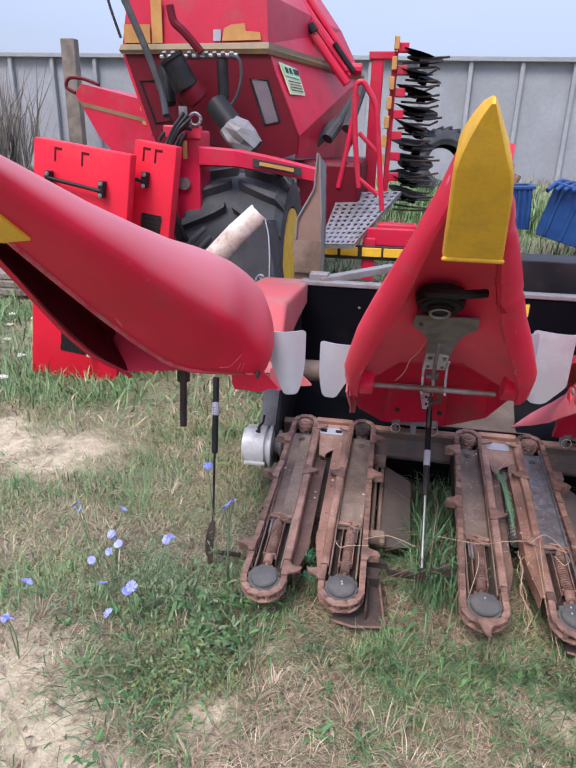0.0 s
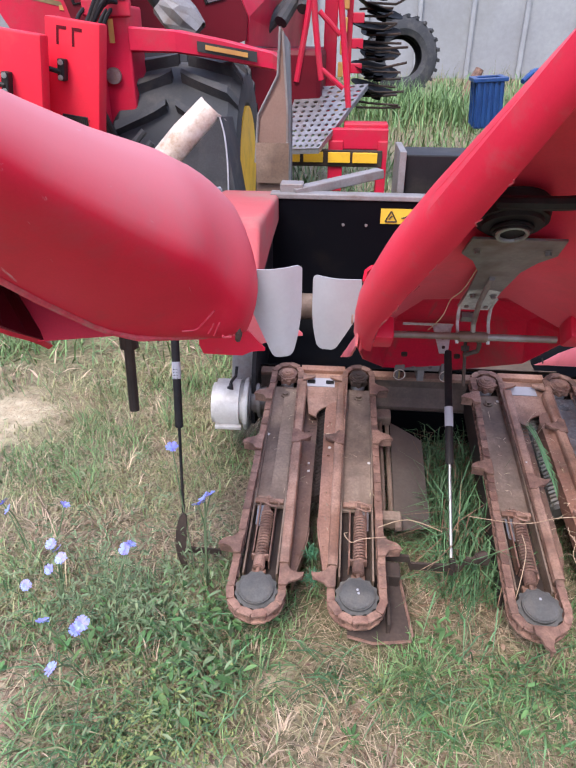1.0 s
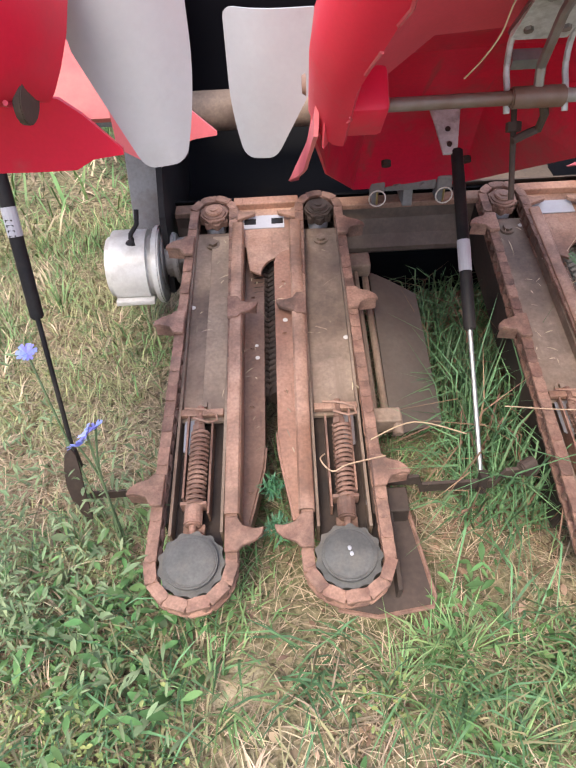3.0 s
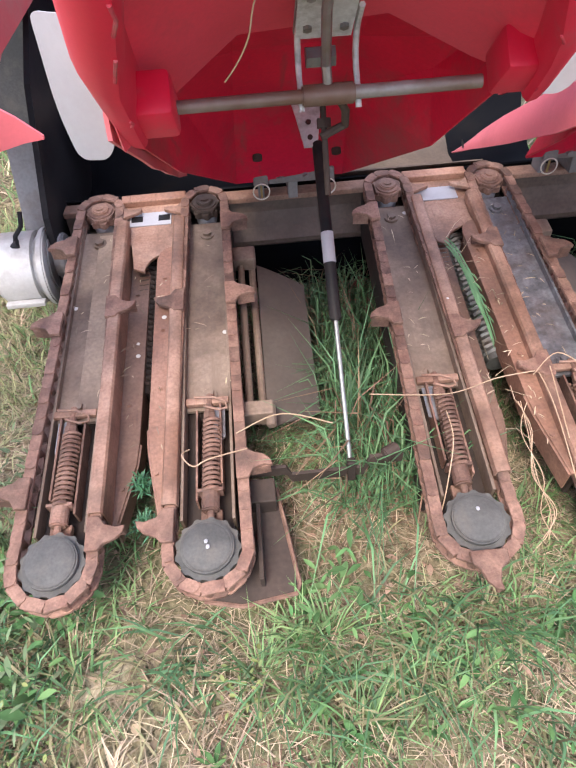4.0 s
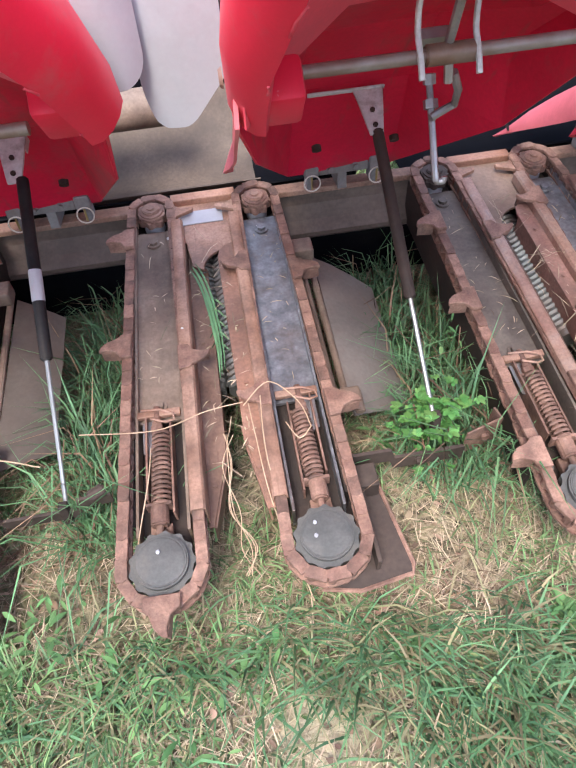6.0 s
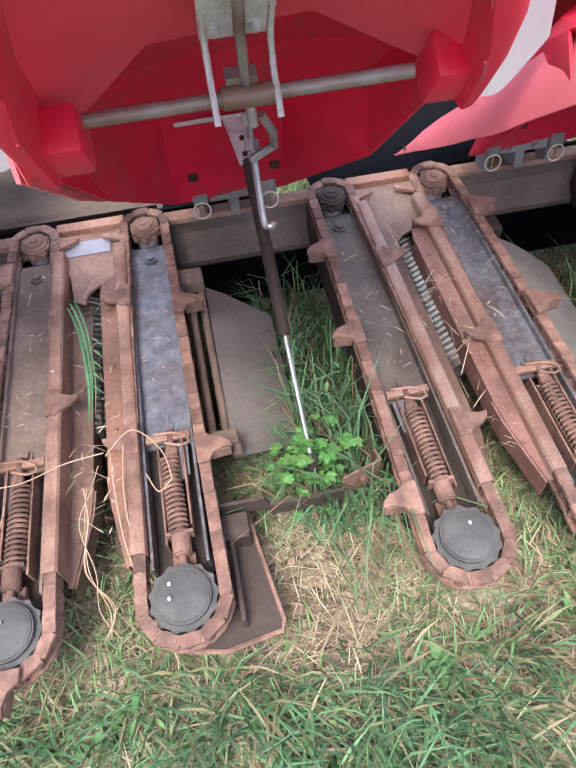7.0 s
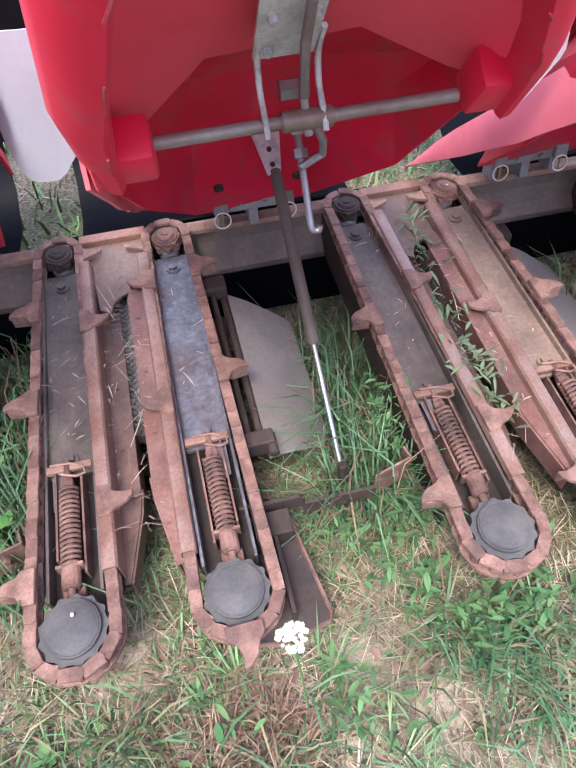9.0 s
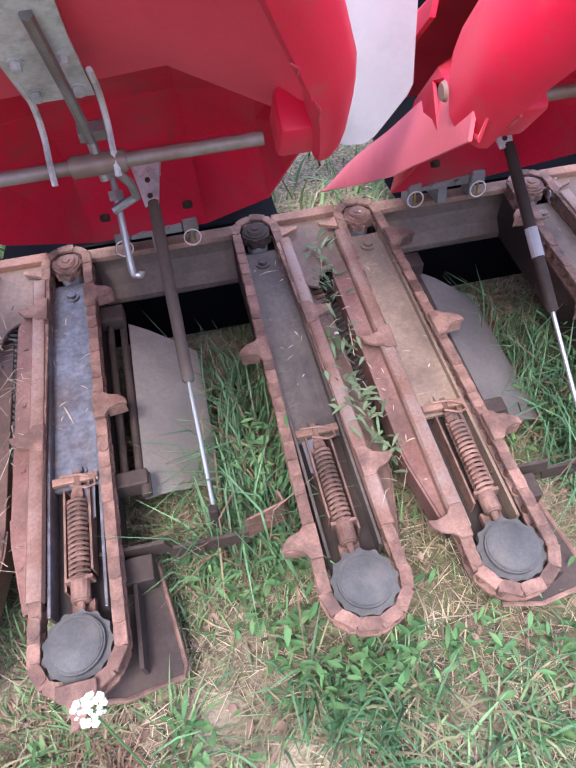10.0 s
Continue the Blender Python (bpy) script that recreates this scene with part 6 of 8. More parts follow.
sweep(bm, [(-0.30, 6.2, 1.26), (-0.12, 6.2, 1.12)], 0.02, 8)
sweep(bm, [(-0.38, 6.5, 2.0), (-0.44, 6.5, 1.6), (-0.52, 6.5, 1.15)], 0.025, 8)
wpart("ladder_rail", bm, PAINT_RED, dr, smooth=True)
bm = bmesh.new()
for a, b, w in (((-1.14, 7.5, 2.96), (-0.53, 7.5, 2.24), 0.05), ((-1.0, 7.4, 2.68), (-0.56, 7.4, 2.15), 0.045), ((-1.2, 7.7, 3.2), (-0.46, 7.6, 2.25), 0.035)):
    cyl(bm, a, b, w, 10)
for a, b in (((-0.6, 7.5, 2.3), (-0.42, 7.5, 2.3)),):
    cyl(bm, a, b, 0.06, 10)
wpart("lift_arm", bm, PAINT_RED, dr)
bm = bmesh.new()
cyl(bm, (-0.72, 7.45, 2.54), (-0.50, 7.45, 2.27), 0.03, 10)
cyl(bm, (-0.98, 7.38, 2.70), (-0.93, 7.38, 2.63), 0.05, 10)
wpart("lift_cylinder", bm, BLACK, dr)
bm = bmesh.new()
box(bm, -0.20, 0.26, 6.02, 6.10, 0.68, 0.84, 0.01)
box(bm, -0.10, 0.26, 6.10, 6.3, 0.80, 0.87, 0.01)
box(bm, -0.22, -0.10, 6.0, 6.1, 0.35, 0.75, 0.01)
box(bm, 0.18, 0.26, 6.0, 6.1, 0.3, 0.75, 0.01)
wpart("rear_frame", bm, PAINT_RED, dr)
for x0, x1 in ((-0.60, -0.45), (-0.42, -0.26), (-0.22, -0.04), (-0.02, 0.18)):
    bm = bmesh.new()
    box(bm, x0, x1, 5.955, 5.975, 0.585, 0.665, 0.004)
    wpart("reflector", bm, YELLOW, dr, "amber reflector strip")
bm = bmesh.new()
box(bm, -0.62, 0.22, 5.98, 6.04, 0.55, 0.68, 0.006)
wpart("lower_bar", bm, DARK, dr)
bm = bmesh.new()
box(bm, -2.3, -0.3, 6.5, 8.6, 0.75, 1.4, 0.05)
wpart("chassis", bm, PAINT_AND_SHADE, dr)
bm = bmesh.new()
for k in range(3):
    cyl(bm, (-0.9 + 0.2 * k, 7.0, 1.5 + 0.1 * k), (-0.5 + 0.05 * k, 7.4, 1.9 + 0.12 * k), 0.06, 10)
wpart("seed_pipe", bm, RUBBER, dr)
# folded wing with discs
bm = bmesh.new()
box(bm, -0.33, -0.20, 7.72, 7.9, 0.6, 2.48, 0.012)
box(bm, -0.36, -0.10, 7.7, 7.95, 2.42, 2.5, 0.01)
wpart("wing_post", bm, PAINT_RED, dr)
for i in range(10):
    bm = bmesh.new()
    z = 0.75 + i * 0.195
    box(bm, -0.205 + 0.012 * i, -0.15 + 0.012 * i, 7.6, 7.72, z, z + 0.13, 0.008)
    wpart("section_bar", bm, PAINT_YEL, dr, "amber section bar")
for i in range(8):
    bm = bmesh.new()
    z = 0.95 + i * 0.22
    box(bm, -0.055, 0.06, 7.66, 7.8, z, z + 0.09, 0.008)
    wpart("disc_arm", bm, PAINT_RED, dr)
bm = bmesh.new()
box(bm, -0.11, -0.05, 7.7, 7.8, 0.8, 2.5, 0.008)
wpart("disc_bracket", bm, PAINT_RED, dr)
dm = None
for i, z in enumerate((2.45, 2.27, 2.08, 1.90, 1.72, 1.54, 1.36, 1.18, 1.0)):
    for side, (dx, dy, dz) in enumerate(((0.16, 0, 0), (0.26, 0.12, -0.05))):
        if dm is None:
            bm = bmesh.new()
            prof = [(0.0, 0.0), (0.05, 0.006), (0.15, 0.024), (0.22, 0.044), (0.24, 0.05)]
            sheet(bm, [[(r * math.cos(a), r * math.sin(a), h) for r, h in prof[1:]] for a in [j / 32 * math.tau for j in range(33)]], 0.006)
            cyl(bm, (0, 0, -0.03), (0, 0, 0.03), 0.06, 16)
            bmesh.ops.recalc_face_normals(bm, faces=bm.faces)
            dm = bpy.data.meshes.new("disc")
            bm.to_mesh(dm)
            bm.free()
            dm.materials.append(TROUGH)
        d = piece("disc", dm, dr)
        d.matrix_local = Matrix.Translation(-dr.location) @ pose(dx - 0.02, 7.8 + dy, z + dz, R.uniform(10, 20), R.uniform(-6, 6), R.uniform(0, 90)) @ Matrix.Diagonal((0.85, 0.85, 1, 1))
for i in range(30):
    bm = bmesh.new()
    z = 0.85 + i * 0.055
    x0 = 0.0 + R.uniform(0, 0.1)
    sweep(bm, [(x0, 7.75, z), (x0 + R.uniform(0.15, 0.3), 7.7, z + R.uniform(-0.02, 0.02)), (x0 + R.uniform(0.3, 0.45), 7.65, z + R.uniform(-0.03, 0.05))], 0.012, 6)
    wpart("tine", bm, DARK, dr)

# spare red hopper behind
hb = thing("red_grain_bin", (-3.2, 7.6, 0.0), "faded red metal bin with an olive band", "bin")
bm = bmesh.new()
rows = []
for y in (7.5, 8.6):
    rows.append([(-3.70, y, 2.0), (-3.63, y, 2.12), (-2.6, y, 1.90), (-2.6, y, 1.2), (-3.1, y, 1.2), (-3.44, y, 1.55)])
sheet(bm, rows, 0.0, True)
slab(bm, rows[0], 0.02)
box(bm, -3.1, -2.6, 7.6, 8.5, 0.15, 1.2)
wpart("bin_body", bm, PAINT_RED, hb)
bm = bmesh.new()
slab(bm, [(-3.65, 7.485, 1.93), (-2.7, 7.485, 1.73), (-2.7, 7.485, 1.69), (-3.63, 7.485, 1.88)], 0.01)
wpart("band", bm, OLIVE, hb)
bm = bmesh.new()
sweep(bm, smooth_line([(-3.7, 7.48, 2.02), (-3.8, 7.48, 2.08), (-3.76, 7.48, 2.17), (-3.6, 7.48, 2.17), (-3.4, 7.48, 2.11)], 4), 0.02, 8)
wpart("grab_handle", bm, PAINT_AND_SHADE, hb)
bm = bmesh.new()
for x, z, w, h in ((-2.92, 1.85, 0.12, 0.12), (-2.9, 1.70, 0.2, 0.04)):
    slab(bm, [(x, 7.48, z), (x + w, 7.48, z - 0.02), (x + w, 7.48, z + h), (x, 7.48, z + h)], 0.008)
wpart("decal", bm, PAINT_YEL, hb)

# ---- red guard panels ----
def guard_panel(loc, width, height, depth, lean, yaw, handle, label):
    g = new("guard_panel")
    g.matrix_basis = Matrix.Translation(loc) @ pose(0, 0, 0, 0, 0, yaw) @ pose(0, 0, 0, 0, lean, 0)
    tagged(g, label, "machine guard", "red guard panels")
    bm = bmesh.new()
    box(bm, 0, width, 0, depth, 0, height, 0.012)
    part("panel", bm, PANEL_RED, g, smooth=True)
    if handle:
        a, b = handle
        bm = bmesh.new()
        z = height - 0.22
        cyl(bm, (a, -0.05, z), (b, -0.05, z - 0.02), 0.012, 10)
        for x in (a, b):
            box(bm, x - 0.018, x + 0.018, -0.055, -0.001, z - 0.06, z + 0.04, 0.006)
        hd = part("handle", bm, BLACK, g, "black grab handle")
        bm = bmesh.new()
        for x in (a, b):
            for dz in (-0.045, 0.025):
                bolt(bm, (x, -0.056, z + dz), (0, -1, 0), 0.009)
        part("bolt", bm, BRIGHT, hd)
    for z0, z1, x0, x1 in ((height - 0.62, height - 0.44, width * 0.3, width * 0.78), (0.22, 0.44, width * 0.34, width * 0.9)):
        bm = bmesh.new()
        box(bm, x0, x1, -0.004, 0.006, z0, z1, 0.003)
        gr = part("grille", bm, BLACK, g, "black mesh vent")
        bm = bmesh.new()
        for i in range(12):
            x = x0 + (x1 - x0) * (i + 0.5) / 12
            sweep(bm, [(x - 0.015, -0.007, z0 + 0.01), (x + 0.015, -0.007, z1 - 0.01)], 0.002, 4)
            sweep(bm, [(x + 0.015, -0.008, z0 + 0.01), (x - 0.015, -0.008, z1 - 0.01)], 0.002, 4)
        part("mesh_wire", bm, DARK, gr)
    bm = bmesh.new()
    for x in (width * 0.22, width * 0.5):
        box(bm, x, x + 0.05, -0.002, 0.004, height - 0.05, height - 0.035)
        box(bm, x, x + 0.012, -0.002, 0.004, height - 0.12, height - 0.05)
    part("slot", bm, PAINT_AND_SHADE, g)
    return g


guard_panel((-2.40, 3.85, 0.0), 0.63, 1.58, 0.10, 8.0, 0, (0.12, 0.47), "tall red sheet-metal guard with a black handle, standing on the grass")
guard_panel((-1.83, 4.05, 0.0), 0.28, 1.58, 0.12, 8.0, 0, (-0.06, 0.1), "narrow red sheet-metal guard with a mesh vent, standing on the grass")
# black hoses on the ground beside the panels
bm = bmesh.new()
for i in range(6):
    sweep(bm, smooth_line([(-1.25 + 0.04 * i, 4.35, 1.0 - 0.06 * i), (-1.4 + 0.05 * i, 4.3, 0.8 - 0.05 * i), (-1.25 + 0.03 * i, 4.25, 0.62 - 0.05 * i), (-1.0, 4.3, 0.5), (-0.9, 4.4, 0.2 + 0.02 * i)], 5), 0.02, 8)
hs = part("hose_bundle", bm, RUBBER, smooth=True)
tagged(hs, "tangled black hydraulic hoses hanging beside the drill", "hoses")

# ---- upright brown guard and grey chute behind the trough ----
ug = thing("upright_guard", (-0.48, 4.0, 0.0), "brown folded sheet-metal guard standing upright", "guard")
bm = bmesh.new()
slab(bm, yz([(-0.562, 0.30), (-0.388, 0.30), (-0.395, 1.15), (-0.42, 1.50), (-0.437, 1.52), (-0.448, 1.30), (-0.545, 1.13), (-0.562, 1.0)], 4.0), 0.012)
wpart("sheet", bm, CARD, ug)
bm = bmesh.new()
slab(bm, [(-0.395, 3.985, 0.3), (-0.395, 3.985, 1.15), (-0.42, 3.985, 1.50), (-0.40, 4.16, 1.45), (-0.385, 4.16, 1.1), (-0.38, 4.16, 0.3)], 0.01)
sweep(bm, yz([(-0.565, 0.9), (-0.548, 1.13), (-0.449, 1.31), (-0.437, 1.52)], 3.99), 0.007, 6)
wpart("edge_fold", bm, GREYSTEEL, ug)
bm = bmesh.new()
slab(bm, yz([(-0.56, 0.80), (-0.39, 0.80), (-0.39, 1.0), (-0.56, 1.0)], 3.98), 0.006)
wpart("lower_patch", bm, BEAM, ug)
CHUTE = Matrix.Translation((0.085, 0.0, -0.045))
ch = thing("grey_chute", (-0.765, 3.72, 0.0), "dark grey plastic chute with a scuffed cream curved top", "chute")
bm = bmesh.new()
rows = []
for x, y, z in ((-1.18, 3.62, 0.84), (-1.05, 3.65, 0.98), (-0.93, 3.68, 1.11), (-0.805, 3.72, 1.225)):
    rows.append([Vector((x, y, z)) + Vector((0.75, 0, -0.66)) * (0.075 * math.sin(a)) + Vector((0, -1, 0.2)) * (0.09 * math.cos(a)) for a in [radians(-95 + 190 * i / 14) for i in range(15)]])
sheet(bm, rows, 0.01)
bm.transform(CHUTE)
wpart("curved_top", bm, WRAPPED, ch, "scuffed cream curved sheet", True)
bm = bmesh.new()
slab(bm, [(-0.76, 3.64, 1.20), (-0.60, 3.60, 0.30), (-1.0, 3.60, 0.30), (-1.0, 3.60, 0.95), (-0.86, 3.62, 1.1)], 0.03)
slab(bm, [(-0.76, 3.64, 1.20), (-0.60, 3.60, 0.30), (-0.60, 3.85, 0.30), (-0.74, 3.85, 1.18)], 0.02)
bm.transform(CHUTE)
wpart("side", bm, RUBBER, ch)
bm = bmesh.new()
sweep(bm, smooth_line([(-0.765, 3.63, 1.2), (-0.745, 3.625, 1.12), (-0.735, 3.62, 1.0), (-0.735, 3.615, 0.85)], 4), 0.004, 6)
for i in range(14):
    a = R.uniform(0, 6.28)
    sweep(bm, [(-0.78, 3.595, 0.865), (-0.78 + 0.025 * math.cos(a), 3.59, 0.865 + 0.035 * math.sin(a)), (-0.78 + 0.03 * math.cos(a + 1), 3.58, 0.865 + 0.03 * math.sin(a + 1))], 0.003, 4)
bm.transform(CHUTE)
wpart("twine", bm, WHITE, ch, "white twine with a frayed knot")

# ---- far trailer tyre and blue crates ----
ft = thing("old_tyre", (1.05, 14.8, 0.45), "worn dark tractor tyre leaning by the wall", "tyre")
bm = bmesh.new()
prof = [(-0.2, 0.38), (-0.26, 0.48), (-0.25, 0.62), (-0.2, 0.70), (0.2, 0.70), (0.25, 0.62), (0.26, 0.48), (0.2, 0.38)]
sheet(bm, [[(math.cos(a) * r, x, 0.72 + math.sin(a) * r) for x, r in prof] for a in [i / 36 * math.tau for i in range(37)]])
casing = part("casing", bm, RUBBER, ft, smooth=True)
bm = bmesh.new()
box(bm, -0.03, 0.03, -0.25, 0.2, 0.68, 0.74, 0.0, pose(0, 0, 0, 0, 0, 20))
lug0 = part("tyre_lug", bm, RUBBER, casing)
lug0.matrix_local = Matrix.Translation((0, 0, 0.72))
for i in range(1, 24):
    piece("tyre_lug", lug0.data, casing, Matrix.Translation((0, 0, 0.72)) @ Matrix.Rotation(i / 24 * math.tau, 4, "Y"))
ft.rotation_euler = (radians(-12), 0, radians(12))


def blue_crate(loc, w, d, h, lean, yaw, label):
    b = new("blue_crate")
    b.matrix_basis = Matrix.Translation(loc) @ pose(0, 0, 0, 0, 0, yaw) @ pose(0, 0, 0, 0, lean)
    tagged(b, label, "crate", "blue plastic crates")
    bm = bmesh.new()
    t = 0.03
    box(bm, 0, w, 0, t, 0, h, 0.008)
    box(bm, 0, w, d - t, d, 0, h, 0.008)
    box(bm, 0, t, t, d - t, 0, h, 0.008)
    box(bm, w - t, w, t, d - t, 0, h, 0.008)
    box(bm, t, w - t, t, d - t, 0, t)
    part("body", bm, BLUE, b)
    for i in range(5):
        bm = bmesh.new()
        x = w * (i + 0.5) / 5
        box(bm, x - 0.02, x + 0.02, -0.025, 0, 0.02, h - 0.03, 0.006)
        part("stiffener", bm, BLUE, b)
    for i in range(3):
        bm = bmesh.new()
        y = d * (i + 0.5) / 3
        box(bm, -0.025, 0, y - 0.02, y + 0.02, 0.02, h - 0.03, 0.006)
        part("stiffener", bm, BLUE, b)
    bm = bmesh.new()
    for y0, y1, x0, x1 in ((-0.04, 0.02, -0.04, w + 0.04), (d - 0.02, d + 0.04, -0.04, w + 0.04), (0.02, d - 0.02, -0.04, 0.02), (0.02, d - 0.02, w - 0.02, w + 0.04)):
        box(bm, x0, x1, y0, y1, h - 0.05, h, 0.008)
    part("rim", bm, BLUE, b)
    return b


blue_crate((1.98, 9.2, 0.46), 1.1, 0.9, 0.72, 14, -18, "blue ribbed plastic crate tipped on the grass")
blue_crate((1.62, 9.6, 0.45), 0.35, 0.6, 0.6, -4, -5, "blue plastic crate with pale rim beside the wall")
bm = bmesh.new()
for i in range(4):
    sweep(bm, smooth_line([(2.0 + 0.1 * i, 9.0, 1.05), (2.2 + 0.1 * i, 9.2, 1.16 - 0.02 * i), (2.5 + 0.1 * i, 9.4, 1.1)], 4), 0.03, 8)
tarp = part("blue_rope_coil", bm, BLUE, smooth=True)
tagged(tarp, "blue plastic rope heaped on a crate", "rope")
bm = bmesh.new()
cyl(bm, (2.45, 15.5, 0.35), (2.75, 15.6, 0.95), 0.12, 10, 0.09)
lg = part("rusty_log", bm, RUST)
tagged(lg, "rust-brown stump leaning at the wall foot", "log")

# ---- timber post at the wall ----
tp = thing("timber_post", (-9.4, 18.6, 0.2), "weathered timber post leaning on the concrete wall", "post")
bm = bmesh.new()
box(bm, -0.2, 0.22, 0, 0.3, -0.2, 3.85, 0.03)
part("beam", bm, WOOD, tp)
pl = thing("plank_stack", (-3.6, 6.0, 0.0), "low stack of weathered planks in the weeds", "planks")
for k in range(3):
    bm = bmesh.new()
    box(bm, -0.9, 0.6, -0.2 + 0.05 * k, 0.2, 0.02 + 0.07 * k, 0.08 + 0.07 * k, 0.008)
    part("plank", bm, WOOD, pl)

# ---- vegetation ----
NR = np.random.default_rng(11)
GYS = np.arange(0, 20.01, 0.25)
GZ = np.array([[ground_height(x, y) for x in np.arange(-7, 9.01, 0.25)] for y in GYS])


def ground_z(p):
    fx, fy = (p[:, 0] + 7) / 0.25, p[:, 1] / 0.25
    ix, iy = np.clip(fx.astype(int), 0, GZ.shape[1] - 2), np.clip(fy.astype(int), 0, GZ.shape[0] - 2)
    ax, ay = fx - ix, fy - iy
    return (GZ[iy, ix] * (1 - ax) + GZ[iy, ix + 1] * ax) * (1 - ay) + (GZ[iy + 1, ix] * (1 - ax) + GZ[iy + 1, ix + 1] * ax) * ay


def patchy(p, scale, seed):
    """A smooth random field over the plan, about 0 to 1."""
    g = np.random.default_rng(seed)
    out = np.zeros(len(p))
    for k in range(8):
        a = g.uniform(0, math.tau)
        f = scale * g.uniform(0.5, 2.0)
        out += np.sin((p[:, 0] * math.cos(a) + p[:, 1] * math.sin(a)) * f * math.tau + g.uniform(0, math.tau))
    return 0.5 + out / 8


def blades(name, p, length, width, lean, bend, mat, label, category, z=None, heading=None):
    """Grass blades as tapered strips of three triangles each: base at p, leaning by lean (0 upright, 1 lying)."""
    n = len(p)
    if n == 0:
        return None
    a = NR.uniform(0, math.tau, n) if heading is None else heading
    dx, dy = np.cos(a), np.sin(a)
    th = lean * math.pi / 2
    z0 = ground_z(p) if z is None else z
    base = np.stack([p[:, 0], p[:, 1], z0], 1)
    side = np.stack([-dy, dx, np.zeros(n)], 1) * (width / 2)[:, None]

    def along(f, t):
        return np.stack([dx * np.sin(t) * length * f, dy * np.sin(t) * length * f, np.cos(t) * length * f], 1)

    mid = base + along(0.55, th)
    tip = mid + along(0.45, np.minimum(th + bend, 2.6))
    tip[:, 2] = np.maximum(tip[:, 2], z0 + 0.004)
    mid[:, 2] = np.maximum(mid[:, 2], z0 + 0.003)
    co = np.stack([base - side, base + side, mid + side * 0.9, mid - side * 0.9, tip], 1).reshape(-1, 3)
    idx = (np.arange(n) * 5)[:, None]
    tri = np.concatenate([idx + np.array([[0, 1, 2]]), idx + np.array([[0, 2, 3]]), idx + np.array([[3, 2, 4]])], 1).reshape(-1, 3)
    return tri_mesh(name, co, tri, mat, label, category)


def tri_mesh(name, co, tri, mat, label, category, kind="stuff"):
    me = bpy.data.meshes.new(name)
    me.vertices.add(len(co))
    me.vertices.foreach_set("co", co.astype(np.float32).ravel())
    me.loops.add(tri.size)
    me.loops.foreach_set("vertex_index", tri.astype(np.int32).ravel())
    me.polygons.add(len(tri))
    me.polygons.foreach_set("loop_start", np.arange(0, tri.size, 3, dtype=np.int32))
    me.update(calc_edges=True)
    me.materials.append(mat)
    ob = new(name, me)
    if kind:
        tagged(ob, label, category, kind=kind)
    return ob


def scatter(n, x0, x1, y0, y1):
    return np.stack([NR.uniform(x0, x1, n), NR.uniform(y0, y1, n)], 1)


def keep(p, chance):
    return p[NR.uniform(0, 1, len(p)) < chance]


def bare(p):
    return np.array([bareness(x, y) for x, y in p])


# dry lying straw
p = scatter(210000, -3.0, 4.3, 0.75, 3.3)
near = np.clip(1.15 - 0.25 * np.abs(p[:, 1] - 1.5), 0.45, 1)
p = keep(p, near * (0.35 + 0.65 * patchy(p, 1.1, 5)) * (1 - 0.9 * bare(p)))
blades("dry_straw_litter", p, NR.uniform(0.02, 0.10, len(p)), NR.uniform(0.0009, 0.0024, len(p)), NR.uniform(0.6, 1.0, len(p)), NR.uniform(-0.3, 0.6, len(p)), DRYLEAF, "dry straw-coloured grass litter lying on the soil", "straw")
# flattened brown thatch in patches
p = scatter(60000, -3.0, 4.3, 0.75, 3.3)
p = keep(p, np.clip((patchy(p, 1.3, 71) - 0.46) * 4.0, 0, 1) * (1 - 0.9 * bare(p)))
blades("brown_thatch", p, NR.uniform(0.02, 0.09, len(p)), NR.uniform(0.0014, 0.0036, len(p)), NR.uniform(0.7, 1.0, len(p)), NR.uniform(-0.2, 0.4, len(p)), THATCH, "flattened brown thatch of dead grass", "straw")
# short green grass
p = scatter(120000, -3.0, 4.3, 0.75, 3.6)
g = patchy(p, 0.9, 9) * 0.65 + patchy(p, 2.6, 10) * 0.35
green_bias = np.clip(0.25 + 0.18 * (p[:, 0] - 0.2), 0, 0.4)
p = keep(p, np.clip((g - 0.48) * 3.8 + green_bias * 0.8, 0.07, 1) * (1 - 0.95 * bare(p)))
blades("short_grass", p, NR.uniform(0.025, 0.085, len(p)), NR.uniform(0.002, 0.0045, len(p)), NR.uniform(0.15, 0.8, len(p)), NR.uniform(0.1, 0.9, len(p)), GREEN, "short patchy green grass", "grass")
# yellowing grass
p = scatter(50000, -3.0, 4.3, 0.75, 3.6)
p = keep(p, patchy(p, 1.5, 21) * (1 - 0.95 * bare(p)))
YELGRASS = material("yellowing_grass", (0.27, 0.24, 0.13), (0.19, 0.2, 0.1), 0.7, per="island", spread=0.45, bump=0)
blades("yellowing_grass", p, NR.uniform(0.03, 0.10, len(p)), NR.uniform(0.0018, 0.004, len(p)), NR.uniform(0.3, 0.9, len(p)), NR.uniform(0.1, 0.8, len(p)), YELGRASS, "yellowing half-dry grass", "grass")
# thinner grass and straw out over the rest of the yard
p = scatter(90000, -9, 11, -4, 9)
d = np.maximum(np.maximum(-3.0 - p[:, 0], p[:, 0] - 4.3), np.maximum(0.75 - p[:, 1], p[:, 1] - 3.3))
p = p[d > -0.15]
p = keep(p, np.clip(0.25 + 0.9 * patchy(p, 0.5, 61), 0, 1))
pick = patchy(p, 0.7, 62) + NR.uniform(-0.3, 0.3, len(p)) > 0.5
